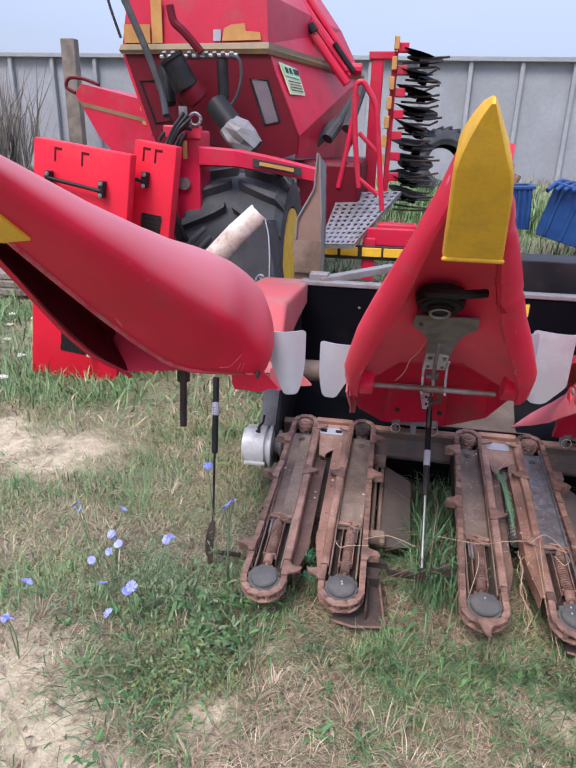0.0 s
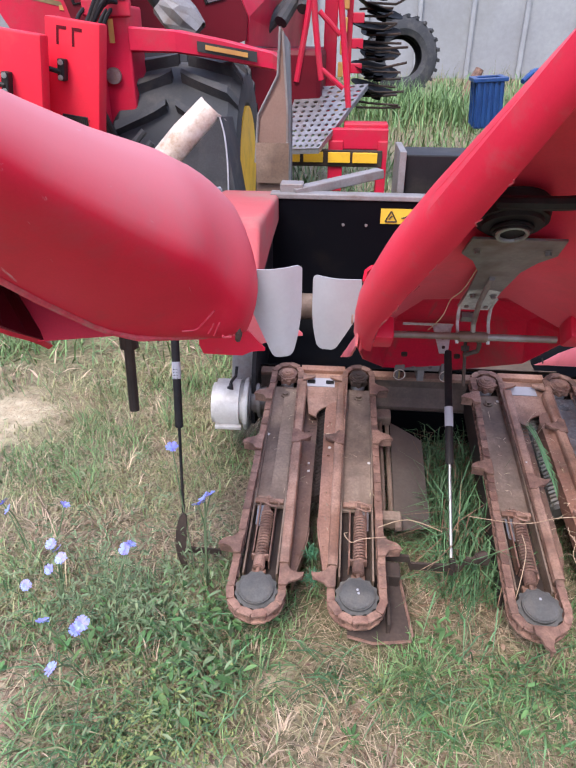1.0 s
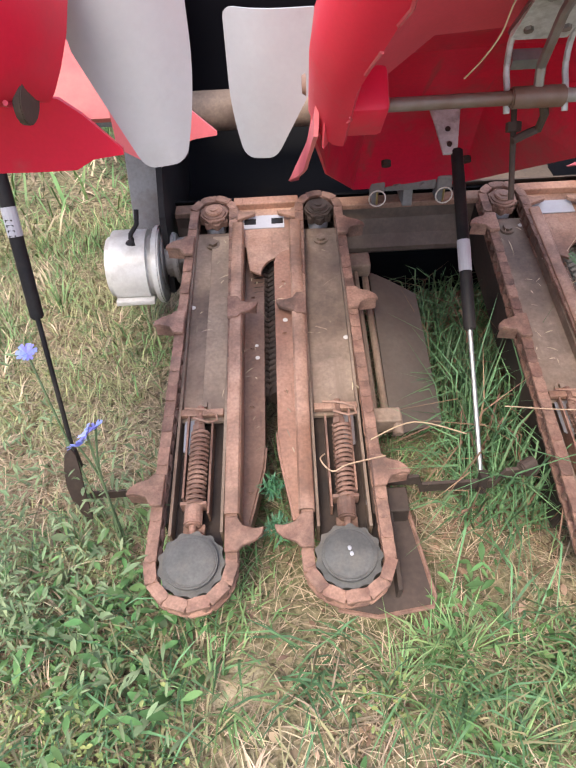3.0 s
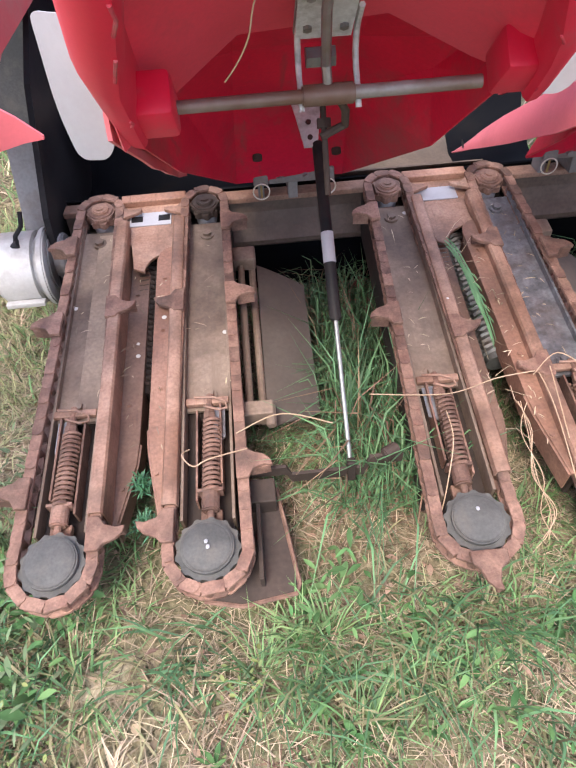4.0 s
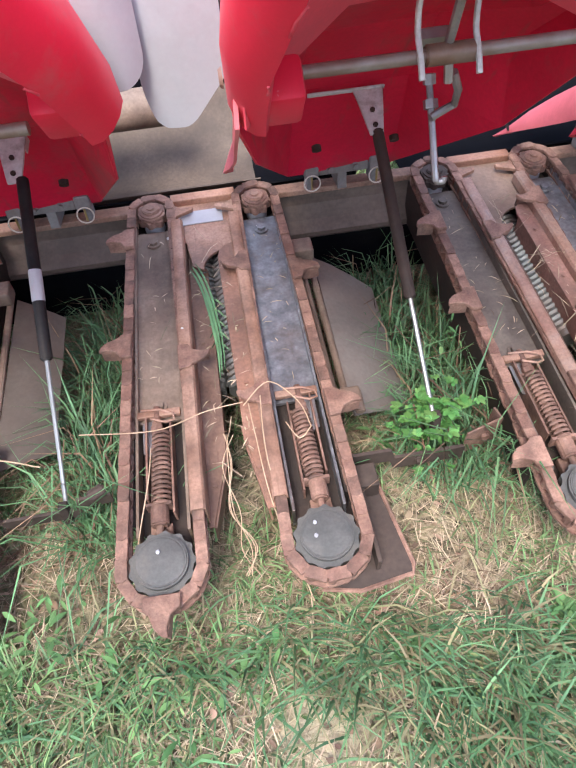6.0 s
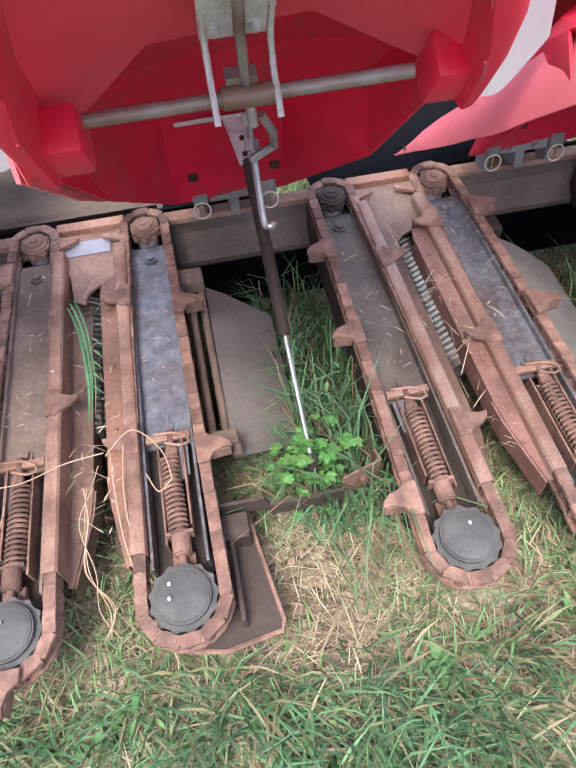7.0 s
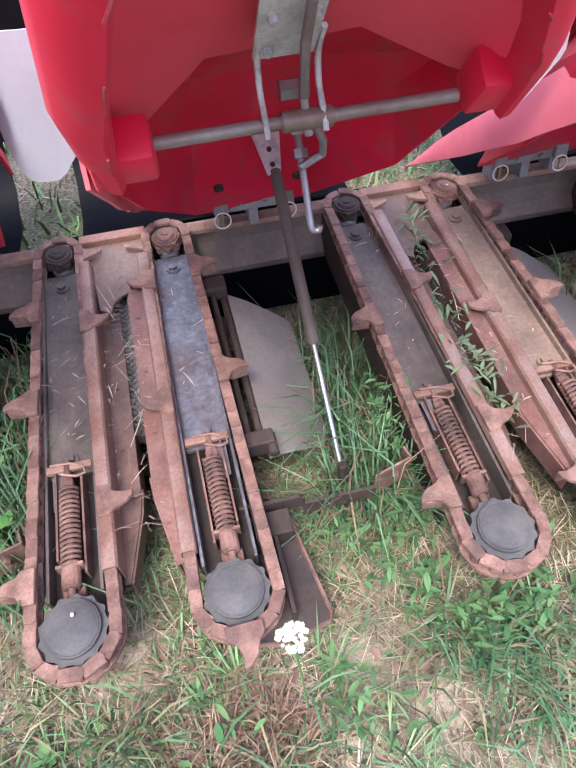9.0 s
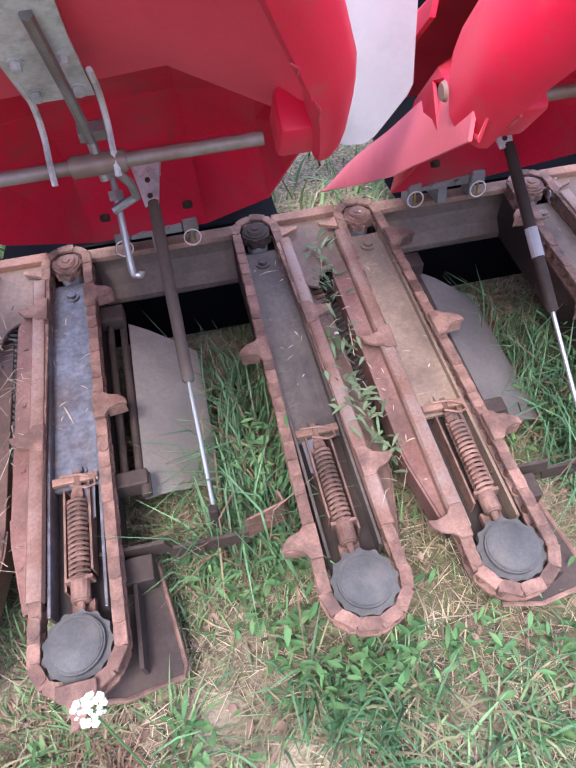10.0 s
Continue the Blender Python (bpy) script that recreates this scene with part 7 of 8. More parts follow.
for nm, sel, mt, lb in (("yard_grass", pick, GREEN, "thin green grass over the yard"), ("yard_straw", ~pick, DRYLEAF, "dry straw-coloured grass over the yard")):
    m = int(sel.sum())
    blades(nm, p[sel], NR.uniform(0.05, 0.15, m), NR.uniform(0.005, 0.011, m), NR.uniform(0.3, 0.95, m), NR.uniform(0.1, 0.8, m), mt, lb, "grass")
# long grass between the row units
ps, ls = [], []
for k in range(-1, 5):
    n = (0, 1250, 1150, 800, 560, 500)[k + 1]
    q = scatter(n, 0.235 + PITCH * k, 0.40 + PITCH * k, 1.93, 2.72)
    q[:, 1] = 1.93 + (q[:, 1] - 1.93) * (0.75 if k > 1 else 1.0)
    ps.append(q)
    ls.append(NR.uniform(0.08, 0.30, n) * (1.15 - 0.4 * (q[:, 1] - 1.93)))
p, ln = np.concatenate(ps), np.concatenate(ls)
faded = NR.uniform(0, 1, len(p)) < np.where(p[:, 0] > 1.4, 0.18, 0.12)
for nm, sel, mt, lb in (("long_grass", ~faded, GREEN_DK, "long arching green grass between the row units"), ("dead_long_grass", faded, THATCH, "dead brown grass between the row units")):
    m = int(sel.sum())
    blades(nm, p[sel], ln[sel] * 1.15, NR.uniform(0.002, 0.005, m), NR.uniform(0.05, 0.65, m), NR.uniform(0.6, 1.9, m), mt, lb, "grass")
# tufts in front of the units
tufts = [(0.15, 1.62, 0.10, 90), (0.33, 1.66, 0.12, 140), (0.62, 1.70, 0.07, 80), (0.86, 1.60, 0.10, 160), (1.0, 1.62, 0.12, 240), (1.15, 1.58, 0.12, 240), (0.95, 1.52, 0.10, 140), (1.28, 1.66, 0.07, 70), (0.80, 1.68, 0.06, 60), (1.50, 1.58, 0.10, 60), (0.72, 1.62, 0.08, 120), (1.05, 1.50, 0.16, 260), (1.22, 1.48, 0.14, 160), (0.88, 1.45, 0.14, 150), (1.62, 1.63, 0.08, 30), (1.86, 1.72, 0.05, 60), (1.9, 1.66, 0.05, 60), (0.45, 1.68, 0.07, 80),
         (1.75, 1.55, 0.12, 30), (1.95, 1.58, 0.06, 60), (2.18, 1.58, 0.08, 60), (2.0, 1.68, 0.10, 120), (2.4, 1.6, 0.15, 140), (2.7, 1.62, 0.15, 140), (0.5, 1.5, 0.12, 80), (-0.1, 1.66, 0.10, 80), (-0.45, 1.72, 0.15, 220), (-0.7, 1.45, 0.25, 300), (-0.5, 1.5, 0.2, 220), (-0.8, 1.8, 0.3, 220), (0.1, 1.28, 0.15, 70), (0.7, 1.3, 0.15, 90), (1.1, 1.36, 0.15, 110), (1.85, 1.35, 0.15, 20)]
ps, ls, hd = [], [], []
for x, y, r, n in tufts:
    n = int(n * 1.05)
    q = np.stack([NR.normal(x, r * 0.5, n), NR.normal(y, r * 0.45, n)], 1)
    ps.append(q)
    ls.append(NR.uniform(0.06, 0.19, n))
    hd.append(NR.normal(-1.5, 0.9, n))
p, ln = np.concatenate(ps), np.concatenate(ls)
hd = np.concatenate(hd)
pick = NR.uniform(0, 1, len(p)) < 0.68
for nm, sel, mt, lb in (("grass_tufts", pick, GREEN_DK, "lush green grass tufts at the feet of the row units"), ("faded_grass_tufts", ~pick, YELGRASS, "faded yellowish grass among the green tufts")):
    m = int(sel.sum())
    blades(nm, p[sel], ln[sel], NR.uniform(0.0025, 0.0055, m), NR.uniform(0.2, 0.85, m), NR.uniform(0.3, 1.0, m), mt, lb, "grass", heading=hd[sel])


def tufts_at(name, centres, per, radius, length, mat, label):
    """Grass growing in clumps: blades that lean outwards from each centre."""
    n = len(centres) * per
    c = np.repeat(centres, per, 0)
    a = NR.uniform(0, math.tau, n)
    r = radius * np.sqrt(NR.uniform(0, 1, n)) * np.repeat(NR.uniform(0.5, 1.4, len(centres)), per)
    q = c + np.stack([np.cos(a) * r, np.sin(a) * r], 1)
    size = np.repeat(NR.uniform(0.6, 1.25, len(centres)), per)
    blades(name, q, NR.uniform(length[0], length[1], n) * size, NR.uniform(0.0016, 0.0042, n), np.clip(0.2 + 0.6 * r / radius + NR.normal(0, 0.15, n), 0.05, 0.95), NR.uniform(0.2, 1.1, n), mat, label, "grass", heading=a + NR.normal(0, 0.5, n))


def open_ground(n, x0, x1, y0, y1):
    """Places clear of the row units and of the barest soil."""
    q = scatter(n, x0, x1, y0, y1)
    q = q[(q[:, 1] < 1.72) | (q[:, 0] < -0.5)]
    return keep(q, 1 - 0.9 * bare(q))


q = open_ground(420, -2.6, 3.2, 0.95, 3.2)
tufts_at("green_clumps", keep(q, np.clip(0.35 + 1.2 * (patchy(q, 0.8, 81) - 0.4) + 0.12 * q[:, 0], 0.1, 1)), 46, 0.04, (0.05, 0.14), GREEN, "clumps of green grass in the trodden yard")
q = open_ground(520, -2.6, 3.2, 0.95, 3.2)
tufts_at("dry_clumps", keep(q, np.clip(0.75 - 0.6 * (patchy(q, 0.8, 81) - 0.4), 0.2, 1)), 38, 0.045, (0.04, 0.11), DRYLEAF, "clumps of bleached dry grass")
q = scatter(40000, -2.8, -0.5, 1.75, 3.4)
q = keep(q, np.clip(0.2 + 1.3 * (patchy(q, 1.2, 91) - 0.3), 0, 1) * (1 - 0.95 * bare(q)))
PALEGRASS = material("pale_yellow_green_grass", (0.25, 0.28, 0.125), (0.34, 0.34, 0.18), 0.7, per="island", spread=0.4, bump=0)
blades("pale_grass", q, NR.uniform(0.02, 0.075, len(q)), NR.uniform(0.002, 0.0042, len(q)), NR.uniform(0.25, 0.95, len(q)), NR.uniform(0.1, 0.9, len(q)), PALEGRASS, "pale yellow-green trodden grass", "grass")
# green verge on the far side of the bare patch
p = scatter(26000, -4.5, -0.6, 3.0, 5.6)
p = keep(p, np.clip((patchy(p, 0.8, 44) - 0.25) * 1.6, 0.1, 1) * np.clip((p[:, 1] - 3.0) * 1.6, 0, 1))
blades("verge_grass", p, NR.uniform(0.04, 0.15, len(p)), NR.uniform(0.003, 0.007, len(p)), NR.uniform(0.1, 0.8, len(p)), NR.uniform(0.2, 1.0, len(p)), GREEN, "green verge grass before the red panels", "grass")
p = scatter(40000, -7, 8.8, 3.4, 18)
p = keep(p, np.clip(1.3 - p[:, 1] / 22, 0.3, 1) * (0.3 + 0.7 * patchy(p, 0.35, 31)))
sc = 1 + p[:, 1] * 0.07
blades("rough_grass", p, NR.uniform(0.10, 0.32, len(p)) * np.clip(sc * 0.7, 0.6, 1.6), NR.uniform(0.006, 0.012, len(p)) * sc, NR.uniform(0.05, 0.6, len(p)), NR.uniform(0.2, 1.0, len(p)), GREEN, "rough green grass behind the machines", "grass")
p = scatter(7000, -7, 8.8, 5, 18)
p = keep(p, 0.3 + 0.7 * patchy(p, 0.4, 33))
blades("tall_dry_weeds", p, NR.uniform(0.2, 0.65, len(p)), NR.uniform(0.006, 0.014, len(p)), NR.uniform(0.0, 0.35, len(p)), NR.uniform(0.1, 0.8, len(p)), YELGRASS, "tall half-dry weeds by the wall", "weeds")


# bare grey shrub before the wall
p = np.stack([NR.normal(-10.9, 0.45, 420), NR.normal(17.0, 0.4, 420)], 1)
TWIG = material("grey_brown_twigs", (0.2, 0.175, 0.15), (0.29, 0.26, 0.225), 0.9, per="island", spread=0.4, bump=0)
blades("bare_shrub", p, NR.uniform(0.8, 3.4, len(p)), NR.uniform(0.02, 0.05, len(p)), NR.uniform(0.0, 0.3, len(p)), NR.uniform(-0.1, 0.5, len(p)), TWIG, "bare grey-brown shrub before the concrete wall", "shrub")
# weeds before the old tyre and the wall
p = np.concatenate([np.stack([NR.normal(x, 0.5, 500), NR.normal(y, 0.35, 500)], 1) for x, y in ((0.8, 13.3), (1.6, 13.0), (2.6, 12.0), (0.3, 12.5))])
blades("wall_weeds", p, NR.uniform(0.25, 0.75, len(p)), NR.uniform(0.012, 0.03, len(p)), NR.uniform(0.0, 0.45, len(p)), NR.uniform(0.1, 0.9, len(p)), GREEN, "tall green weeds before the concrete wall", "weeds")


def leaves(name, base, length, width, lean, heading, mat, label, category, kind="stuff", lift=0.0):
    """Broad pointed leaves, each a folded blade of eight triangles; base holds x, y, z."""
    n = len(base)
    dx, dy = np.cos(heading), np.sin(heading)
    co, tri = [], []
    stations = ((0.0, 0.08, 0.0), (0.3, 0.85, 0.15), (0.6, 1.0, 0.1), (0.85, 0.55, -0.1), (1.0, 0.0, -0.3))
    verts = []
    for f, w, droop in stations:
        t = lean * math.pi / 2
        ctr = base + np.stack([dx * np.sin(t) * length * f, dy * np.sin(t) * length * f, np.cos(t) * length * f + droop * length * 0.25], 1)
        sd = np.stack([-dy, dx, np.zeros(n)], 1) * (width * w / 2)[:, None]
        up = np.zeros((n, 3))
        up[:, 2] = width * w * 0.14
        verts += [ctr - sd + up, ctr, ctr + sd + up] if w > 0 else [ctr]
    co = np.stack(verts, 1)
    m = co.shape[1]
    t = []
    for s in range(3):
        a = s * 3
        t += [(a, a + 1, a + 4), (a, a + 4, a + 3), (a + 1, a + 2, a + 5), (a + 1, a + 5, a + 4)]
    t += [(9, 10, 12), (10, 11, 12)]
    tri = ((np.arange(n) * m)[:, None, None] + np.array(t)[None]).reshape(-1, 3)
    co = co.reshape(-1, 3)
    return tri_mesh(name, co, tri, mat, label, category, kind)


def weed_patch(name, spots, mat, label, size=(0.03, 0.075), aspect=0.38, height=0.12):
    bs = []
    for x, y, r, n in spots:
        q = np.stack([NR.normal(x, r * 0.5, n), NR.normal(y, r * 0.5, n)], 1)
        z = ground_z(q) + NR.uniform(0, 1, n) ** 1.5 * height
        bs.append(np.concatenate([q, z[:, None]], 1))
    b = np.concatenate(bs)
    n = len(b)
    ln = NR.uniform(size[0], size[1], n)
    return leaves(name, b, ln, ln * aspect * NR.uniform(0.7, 1.3, n), NR.uniform(0.45, 1.0, n), NR.uniform(0, math.tau, n), mat, label, "weeds")


weed_patch("chicory_leaves", [(-0.62, 1.72, 0.28, 260), (-0.45, 1.68, 0.2, 110), (-0.75, 1.95, 0.34, 640), (-0.58, 1.48, 0.24, 90), (-0.95, 1.75, 0.36, 320), (-0.85, 2.1, 0.3, 380), (-0.5, 2.0, 0.16, 260), (-0.45, 1.45, 0.15, 60)], LEAF_GREY, "lacy grey-green chicory leaves on the ground", (0.010, 0.034), 0.2, 0.19)
weed_patch("rosette_weeds", [(-0.36, 1.64, 0.10, 40), (-0.42, 1.80, 0.10, 60), (-0.34, 1.76, 0.08, 40), (-0.50, 1.62, 0.12, 40), (-0.55, 1.80, 0.14, 50), (-0.46, 1.52, 0.12, 30), (-0.62, 1.08, 0.10, 50), (-0.7, 1.7, 0.15, 40)], LEAF, "broad green weed rosettes", (0.016, 0.05), 0.3, 0.1)
YELLEAF = material("yellow_green_leaf", (0.17, 0.22, 0.07), (0.22, 0.27, 0.1), 0.75, per="island", spread=0.3, bump=0)
weed_patch("yellow_green_weeds", [(-0.50, 1.50, 0.13, 520), (-0.40, 1.46, 0.11, 320), (-0.56, 1.40, 0.12, 260), (-0.62, 1.60, 0.08, 120), (0.02, 1.60, 0.05, 60), (0.95, 1.56, 0.05, 40)], YELLEAF, "fine yellow-green weeds", (0.006, 0.016), 0.4, 0.08)
weed_patch("broadleaf_weeds", [(0.15, 1.74, 0.06, 26), (0.22, 1.80, 0.07, 30), (0.30, 1.70, 0.08, 26), (0.45, 1.52, 0.12, 30), (1.45, 1.66, 0.08, 30), (0.60, 1.60, 0.1, 24), (1.68, 1.60, 0.1, 40),
                               (1.95, 1.72, 0.06, 50), (2.05, 1.74, 0.10, 40), (2.14, 1.68, 0.08, 40), (1.84, 1.80, 0.07, 70), (1.80, 1.88, 0.06, 60), (1.90, 1.69, 0.05, 60), (2.02, 1.70, 0.06, 60), (1.86, 1.95, 0.05, 60), (2.3, 1.64, 0.12, 80), (2.55, 1.7, 0.15, 100), (2.52, 2.2, 0.12, 160), (2.6, 2.05, 0.1, 80), (1.72, 1.96, 0.06, 60), (1.85, 2.15, 0.08, 80), (0.98, 2.12, 0.08, 50), (1.12, 2.3, 0.1, 60), (-1.4, 1.9, 0.4, 120), (-1.9, 2.4, 0.5, 120)], LEAF, "fresh green broad-leaved weeds", (0.014, 0.042), 0.28, 0.09)
weed_patch("dock_leaves", [(-0.47, 1.78, 0.13, 34), (-0.40, 1.67, 0.10, 20), (-0.60, 1.84, 0.12, 14), (-0.36, 1.86, 0.06, 8)], LEAF_GREY, "large drooping grey-green dock leaves", (0.02, 0.05), 0.3, 0.10)
# rosettes: broad leaves spread from one root
def rosettes(name, centres, per, length, aspect, mat, label):
    n = len(centres) * per
    c = np.repeat(centres, per, 0)
    size = np.repeat(NR.uniform(0.6, 1.2, len(centres)), per)
    z = ground_z(c) + NR.uniform(0.004, 0.02, n)
    ln = NR.uniform(length[0], length[1], n) * size
    leaves(name, np.concatenate([c + NR.normal(0, 0.006, (n, 2)), z[:, None]], 1), ln, ln * aspect * NR.uniform(0.7, 1.3, n), NR.uniform(0.45, 0.92, n), NR.uniform(0, math.tau, n), mat, label, "weeds")


q = open_ground(150, -1.2, 3.0, 1.0, 1.78)
rosettes("dandelion_rosettes", keep(q, np.clip(0.25 + 0.3 * q[:, 0], 0.15, 0.9)), 13, (0.02, 0.05), 0.22, LEAF, "low rosettes of toothed green leaves")
q = np.concatenate([open_ground(40, 1.75, 2.6, 1.35, 1.75), open_ground(24, 0.1, 0.6, 1.5, 1.78), open_ground(46, -1.0, -0.35, 1.3, 1.9), open_ground(24, 0.9, 1.4, 1.35, 1.7)])
rosettes("broad_rosettes", keep(q, 0.7), 10, (0.014, 0.034), 0.36, LEAF, "fresh green broad-leaved seedlings")
# leafy stems standing among the long grass
weed_patch("leafy_stems", [(1.86, 2.12, 0.05, 90), (1.83, 2.04, 0.05, 60), (2.56, 2.12, 0.08, 120), (2.60, 2.25, 0.08, 90), (1.10, 2.22, 0.05, 50)], LEAF, "leafy green stems between the row units", (0.012, 0.03), 0.26, 0.27)
# rust-brown mulch before the third unit
q = np.stack([NR.normal(1.47, 0.09, 34), NR.normal(1.60, 0.06, 34)], 1)
tufts_at("brown_mulch", q, 42, 0.045, (0.03, 0.08), THATCH, "rust-brown dead grass mulch")
# lacy grey-green herb among the blue flowers
bs = []
for x, y, z, m in ((-0.68, 1.80, 0.11, 240), (-0.74, 1.88, 0.10, 240), (-0.60, 1.74, 0.08, 150), (-0.80, 1.76, 0.10, 170)):
    bs.append(np.stack([NR.normal(x, 0.035, m), NR.normal(y, 0.04, m), NR.normal(z, 0.025, m)], 1))
b = np.concatenate(bs)
n = len(b)
GREYHERB = material("grey_green_herb", (0.11, 0.18, 0.085), (0.18, 0.25, 0.135), 0.8, per="island", spread=0.3, bump=0)
leaves("lacy_herb", b, NR.uniform(0.012, 0.03, n), NR.uniform(0.0025, 0.005, n), NR.uniform(0.2, 1.1, n), NR.uniform(0, math.tau, n), GREYHERB, "lacy grey-green herb among the blue flowers", "weeds")
# bright clover-like plant beside a prop rod
m, lobes = 75, 5
q = np.stack([NR.normal(1.005, 0.045, m), NR.normal(2.03, 0.04, m)], 1)
b = np.repeat(np.concatenate([q, (0.08 + NR.uniform(0, 1, m) * 0.13)[:, None]], 1), lobes, 0)
n = m * lobes
head = np.repeat(NR.uniform(0, math.tau, m), lobes) + np.tile(np.linspace(-1.5, 1.5, lobes), m)
size = np.repeat(NR.uniform(0.014, 0.028, m), lobes) * np.tile(np.array([0.65, 0.9, 1.1, 0.9, 0.65]), m)
cl = leaves("lobed_weed", b, size, size * 0.5, np.repeat(NR.uniform(0.6, 1.05, m), lobes), head, CLOVER, "", "", kind="")
tagged(cl, "bright green lobed weed round the foot of a prop rod", "weed", kind="stuff")
# dead brown leaf scraps
p = scatter(2600, -2.4, 3.2, 0.9, 2.0)
SCRAP = material("dead_leaf_brown", (0.2, 0.125, 0.08), (0.36, 0.26, 0.18), 0.85, per="island", spread=0.5, bump=0)
n = len(p)
ln = NR.uniform(0.008, 0.028, n)
leaves("dead_leaf_scraps", np.concatenate([p, (ground_z(p) + 0.006)[:, None]], 1), ln, ln * NR.uniform(0.25, 0.6, n), NR.uniform(0.8, 1.05, n), NR.uniform(0, math.tau, n), SCRAP, "dry brown leaf scraps among the straw", "leaf litter")
# weeds grown through the fourth row unit
spots = [(2.11, 2.62, 0.31), (2.105, 2.50, 0.28), (2.075, 2.30, 0.25), (2.065, 2.17, 0.25), (2.07, 2.11, 0.24), (2.09, 2.05, 0.2)]
bs = []
for x, y, z in spots:
    n = 26
    bs.append(np.stack([NR.normal(x, 0.018, n), NR.normal(y, 0.032, n), NR.normal(z, 0.02, n)], 1))
b = np.concatenate(bs)
n = len(b)
wv = leaves("climbing_weed", b, NR.uniform(0.018, 0.05, n), NR.uniform(0.006, 0.011, n), NR.uniform(0.3, 1.0, n), NR.uniform(0, math.tau, n), LEAF_GREY, "", "", kind="")
tagged(wv, "narrow-leaved green weed growing through the stalk gap", "weed", kind="stuff")
# feathery weed in the first stalk gap
bs = []
for x, y, z in ((-0.16, 1.95, 0.15), (-0.155, 1.875, 0.13)):
    n = 110
    v = NR.normal(0, 1, (n, 3))
    v /= np.linalg.norm(v, axis=1)[:, None]
    bs.append(np.array([x, y, z]) + v * 0.022 * NR.uniform(0.2, 1, n)[:, None])
b = np.concatenate(bs)
n = len(b)
TEAL = material("blue_green_leaf", (0.045, 0.15, 0.075), (0.07, 0.2, 0.11), 0.55, per="island", spread=0.25, bump=0)
fw = leaves("feathery_weed", b, NR.uniform(0.014, 0.03, n), NR.uniform(0.002, 0.004, n), NR.uniform(0.1, 1.1, n), NR.uniform(0, math.tau, n), TEAL, "", "", kind="")
tagged(fw, "feathery blue-green weed in the stalk gap", "weed", kind="stuff")


# chicory plants with blue flowers
def chicory(spots, label):
    x0 = sum(s[0] for s in spots) / len(spots)
    y0 = sum(s[1] for s in spots) / len(spots)
    t = thing("chicory_plant", (x0, y0, 0), label, "wild flower", "chicory plants")
    for x, y, z, r in spots:
        bm = bmesh.new()
        a = Vector((x0 + (x - x0) * 0.4 - x0, y0 + (y - y0) * 0.4 - y0, 0.0))
        b = Vector((x - x0, y - y0, z - 0.004))
        mid = a.lerp(b, 0.55) + Vector((R.uniform(-0.02, 0.02), R.uniform(-0.02, 0.02), 0.02))
        sweep(bm, smooth_line([a, mid, b], 5), 0.0022, 5)
        part("stem", bm, LEAF_GREY, t)
        bm = bmesh.new()
        tilt = pose(0, 0, 0, R.uniform(10, 50), R.uniform(-30, 30), R.uniform(0, 360))
        for i in range(15):
            m = Matrix.Translation(b) @ tilt @ pose(0, 0, 0, 0, 0, i * 24 + R.uniform(-5, 5)) @ pose(0, 0, 0, 0, R.uniform(-28, -8), 0)
            vs = [bm.verts.new(m @ Vector(q)) for q in ((0.001, -0.001, 0), (r * 0.6, -r * 0.15, 0.001), (r * 0.95, -r * 0.13, 0), (r, 0, -0.001), (r * 0.95, r * 0.13, 0), (r * 0.6, r * 0.15, 0.001), (0.001, 0.001, 0))]
            bm.faces.new(vs)
        part("flower", bm, PETAL, t, "pale blue ray flower")
    return t


chicory([(-0.46, 1.922, 0.358, 0.022), (-0.475, 1.91, 0.345, 0.02), (-0.445, 1.93, 0.365, 0.018), (-0.584, 2.077, 0.415, 0.02)], "tall chicory with blue flowers beside the end divider's prop rod")
chicory([(-0.674, 1.844, 0.231, 0.019), (-0.66, 1.85, 0.24, 0.017), (-0.714, 1.61, 0.204, 0.02), (-0.73, 1.60, 0.19, 0.018), (-0.737, 1.482, 0.2, 0.018), (-0.814, 1.609, 0.2, 0.018)], "low chicory clump with many blue flowers")
chicory([(-0.902, 1.874, 0.2, 0.018), (-0.852, 1.822, 0.2, 0.019), (-0.87, 1.845, 0.21, 0.017), (-0.913, 1.73, 0.19, 0.016), (-0.88, 1.80, 0.18, 0.016)], "chicory with a cluster of blue flowers")
chicory([(-1.125, 2.034, 0.2, 0.021), (-1.10, 2.02, 0.19, 0.018), (-0.932, 2.044, 0.2, 0.018)], "chicory with blue flowers over dry grass")
chicory([(-1.063, 1.567, 0.2, 0.019), (-1.029, 1.399, 0.2, 0.021), (-1.05, 1.42, 0.18, 0.016)], "chicory with blue flowers at the bare sandy patch")


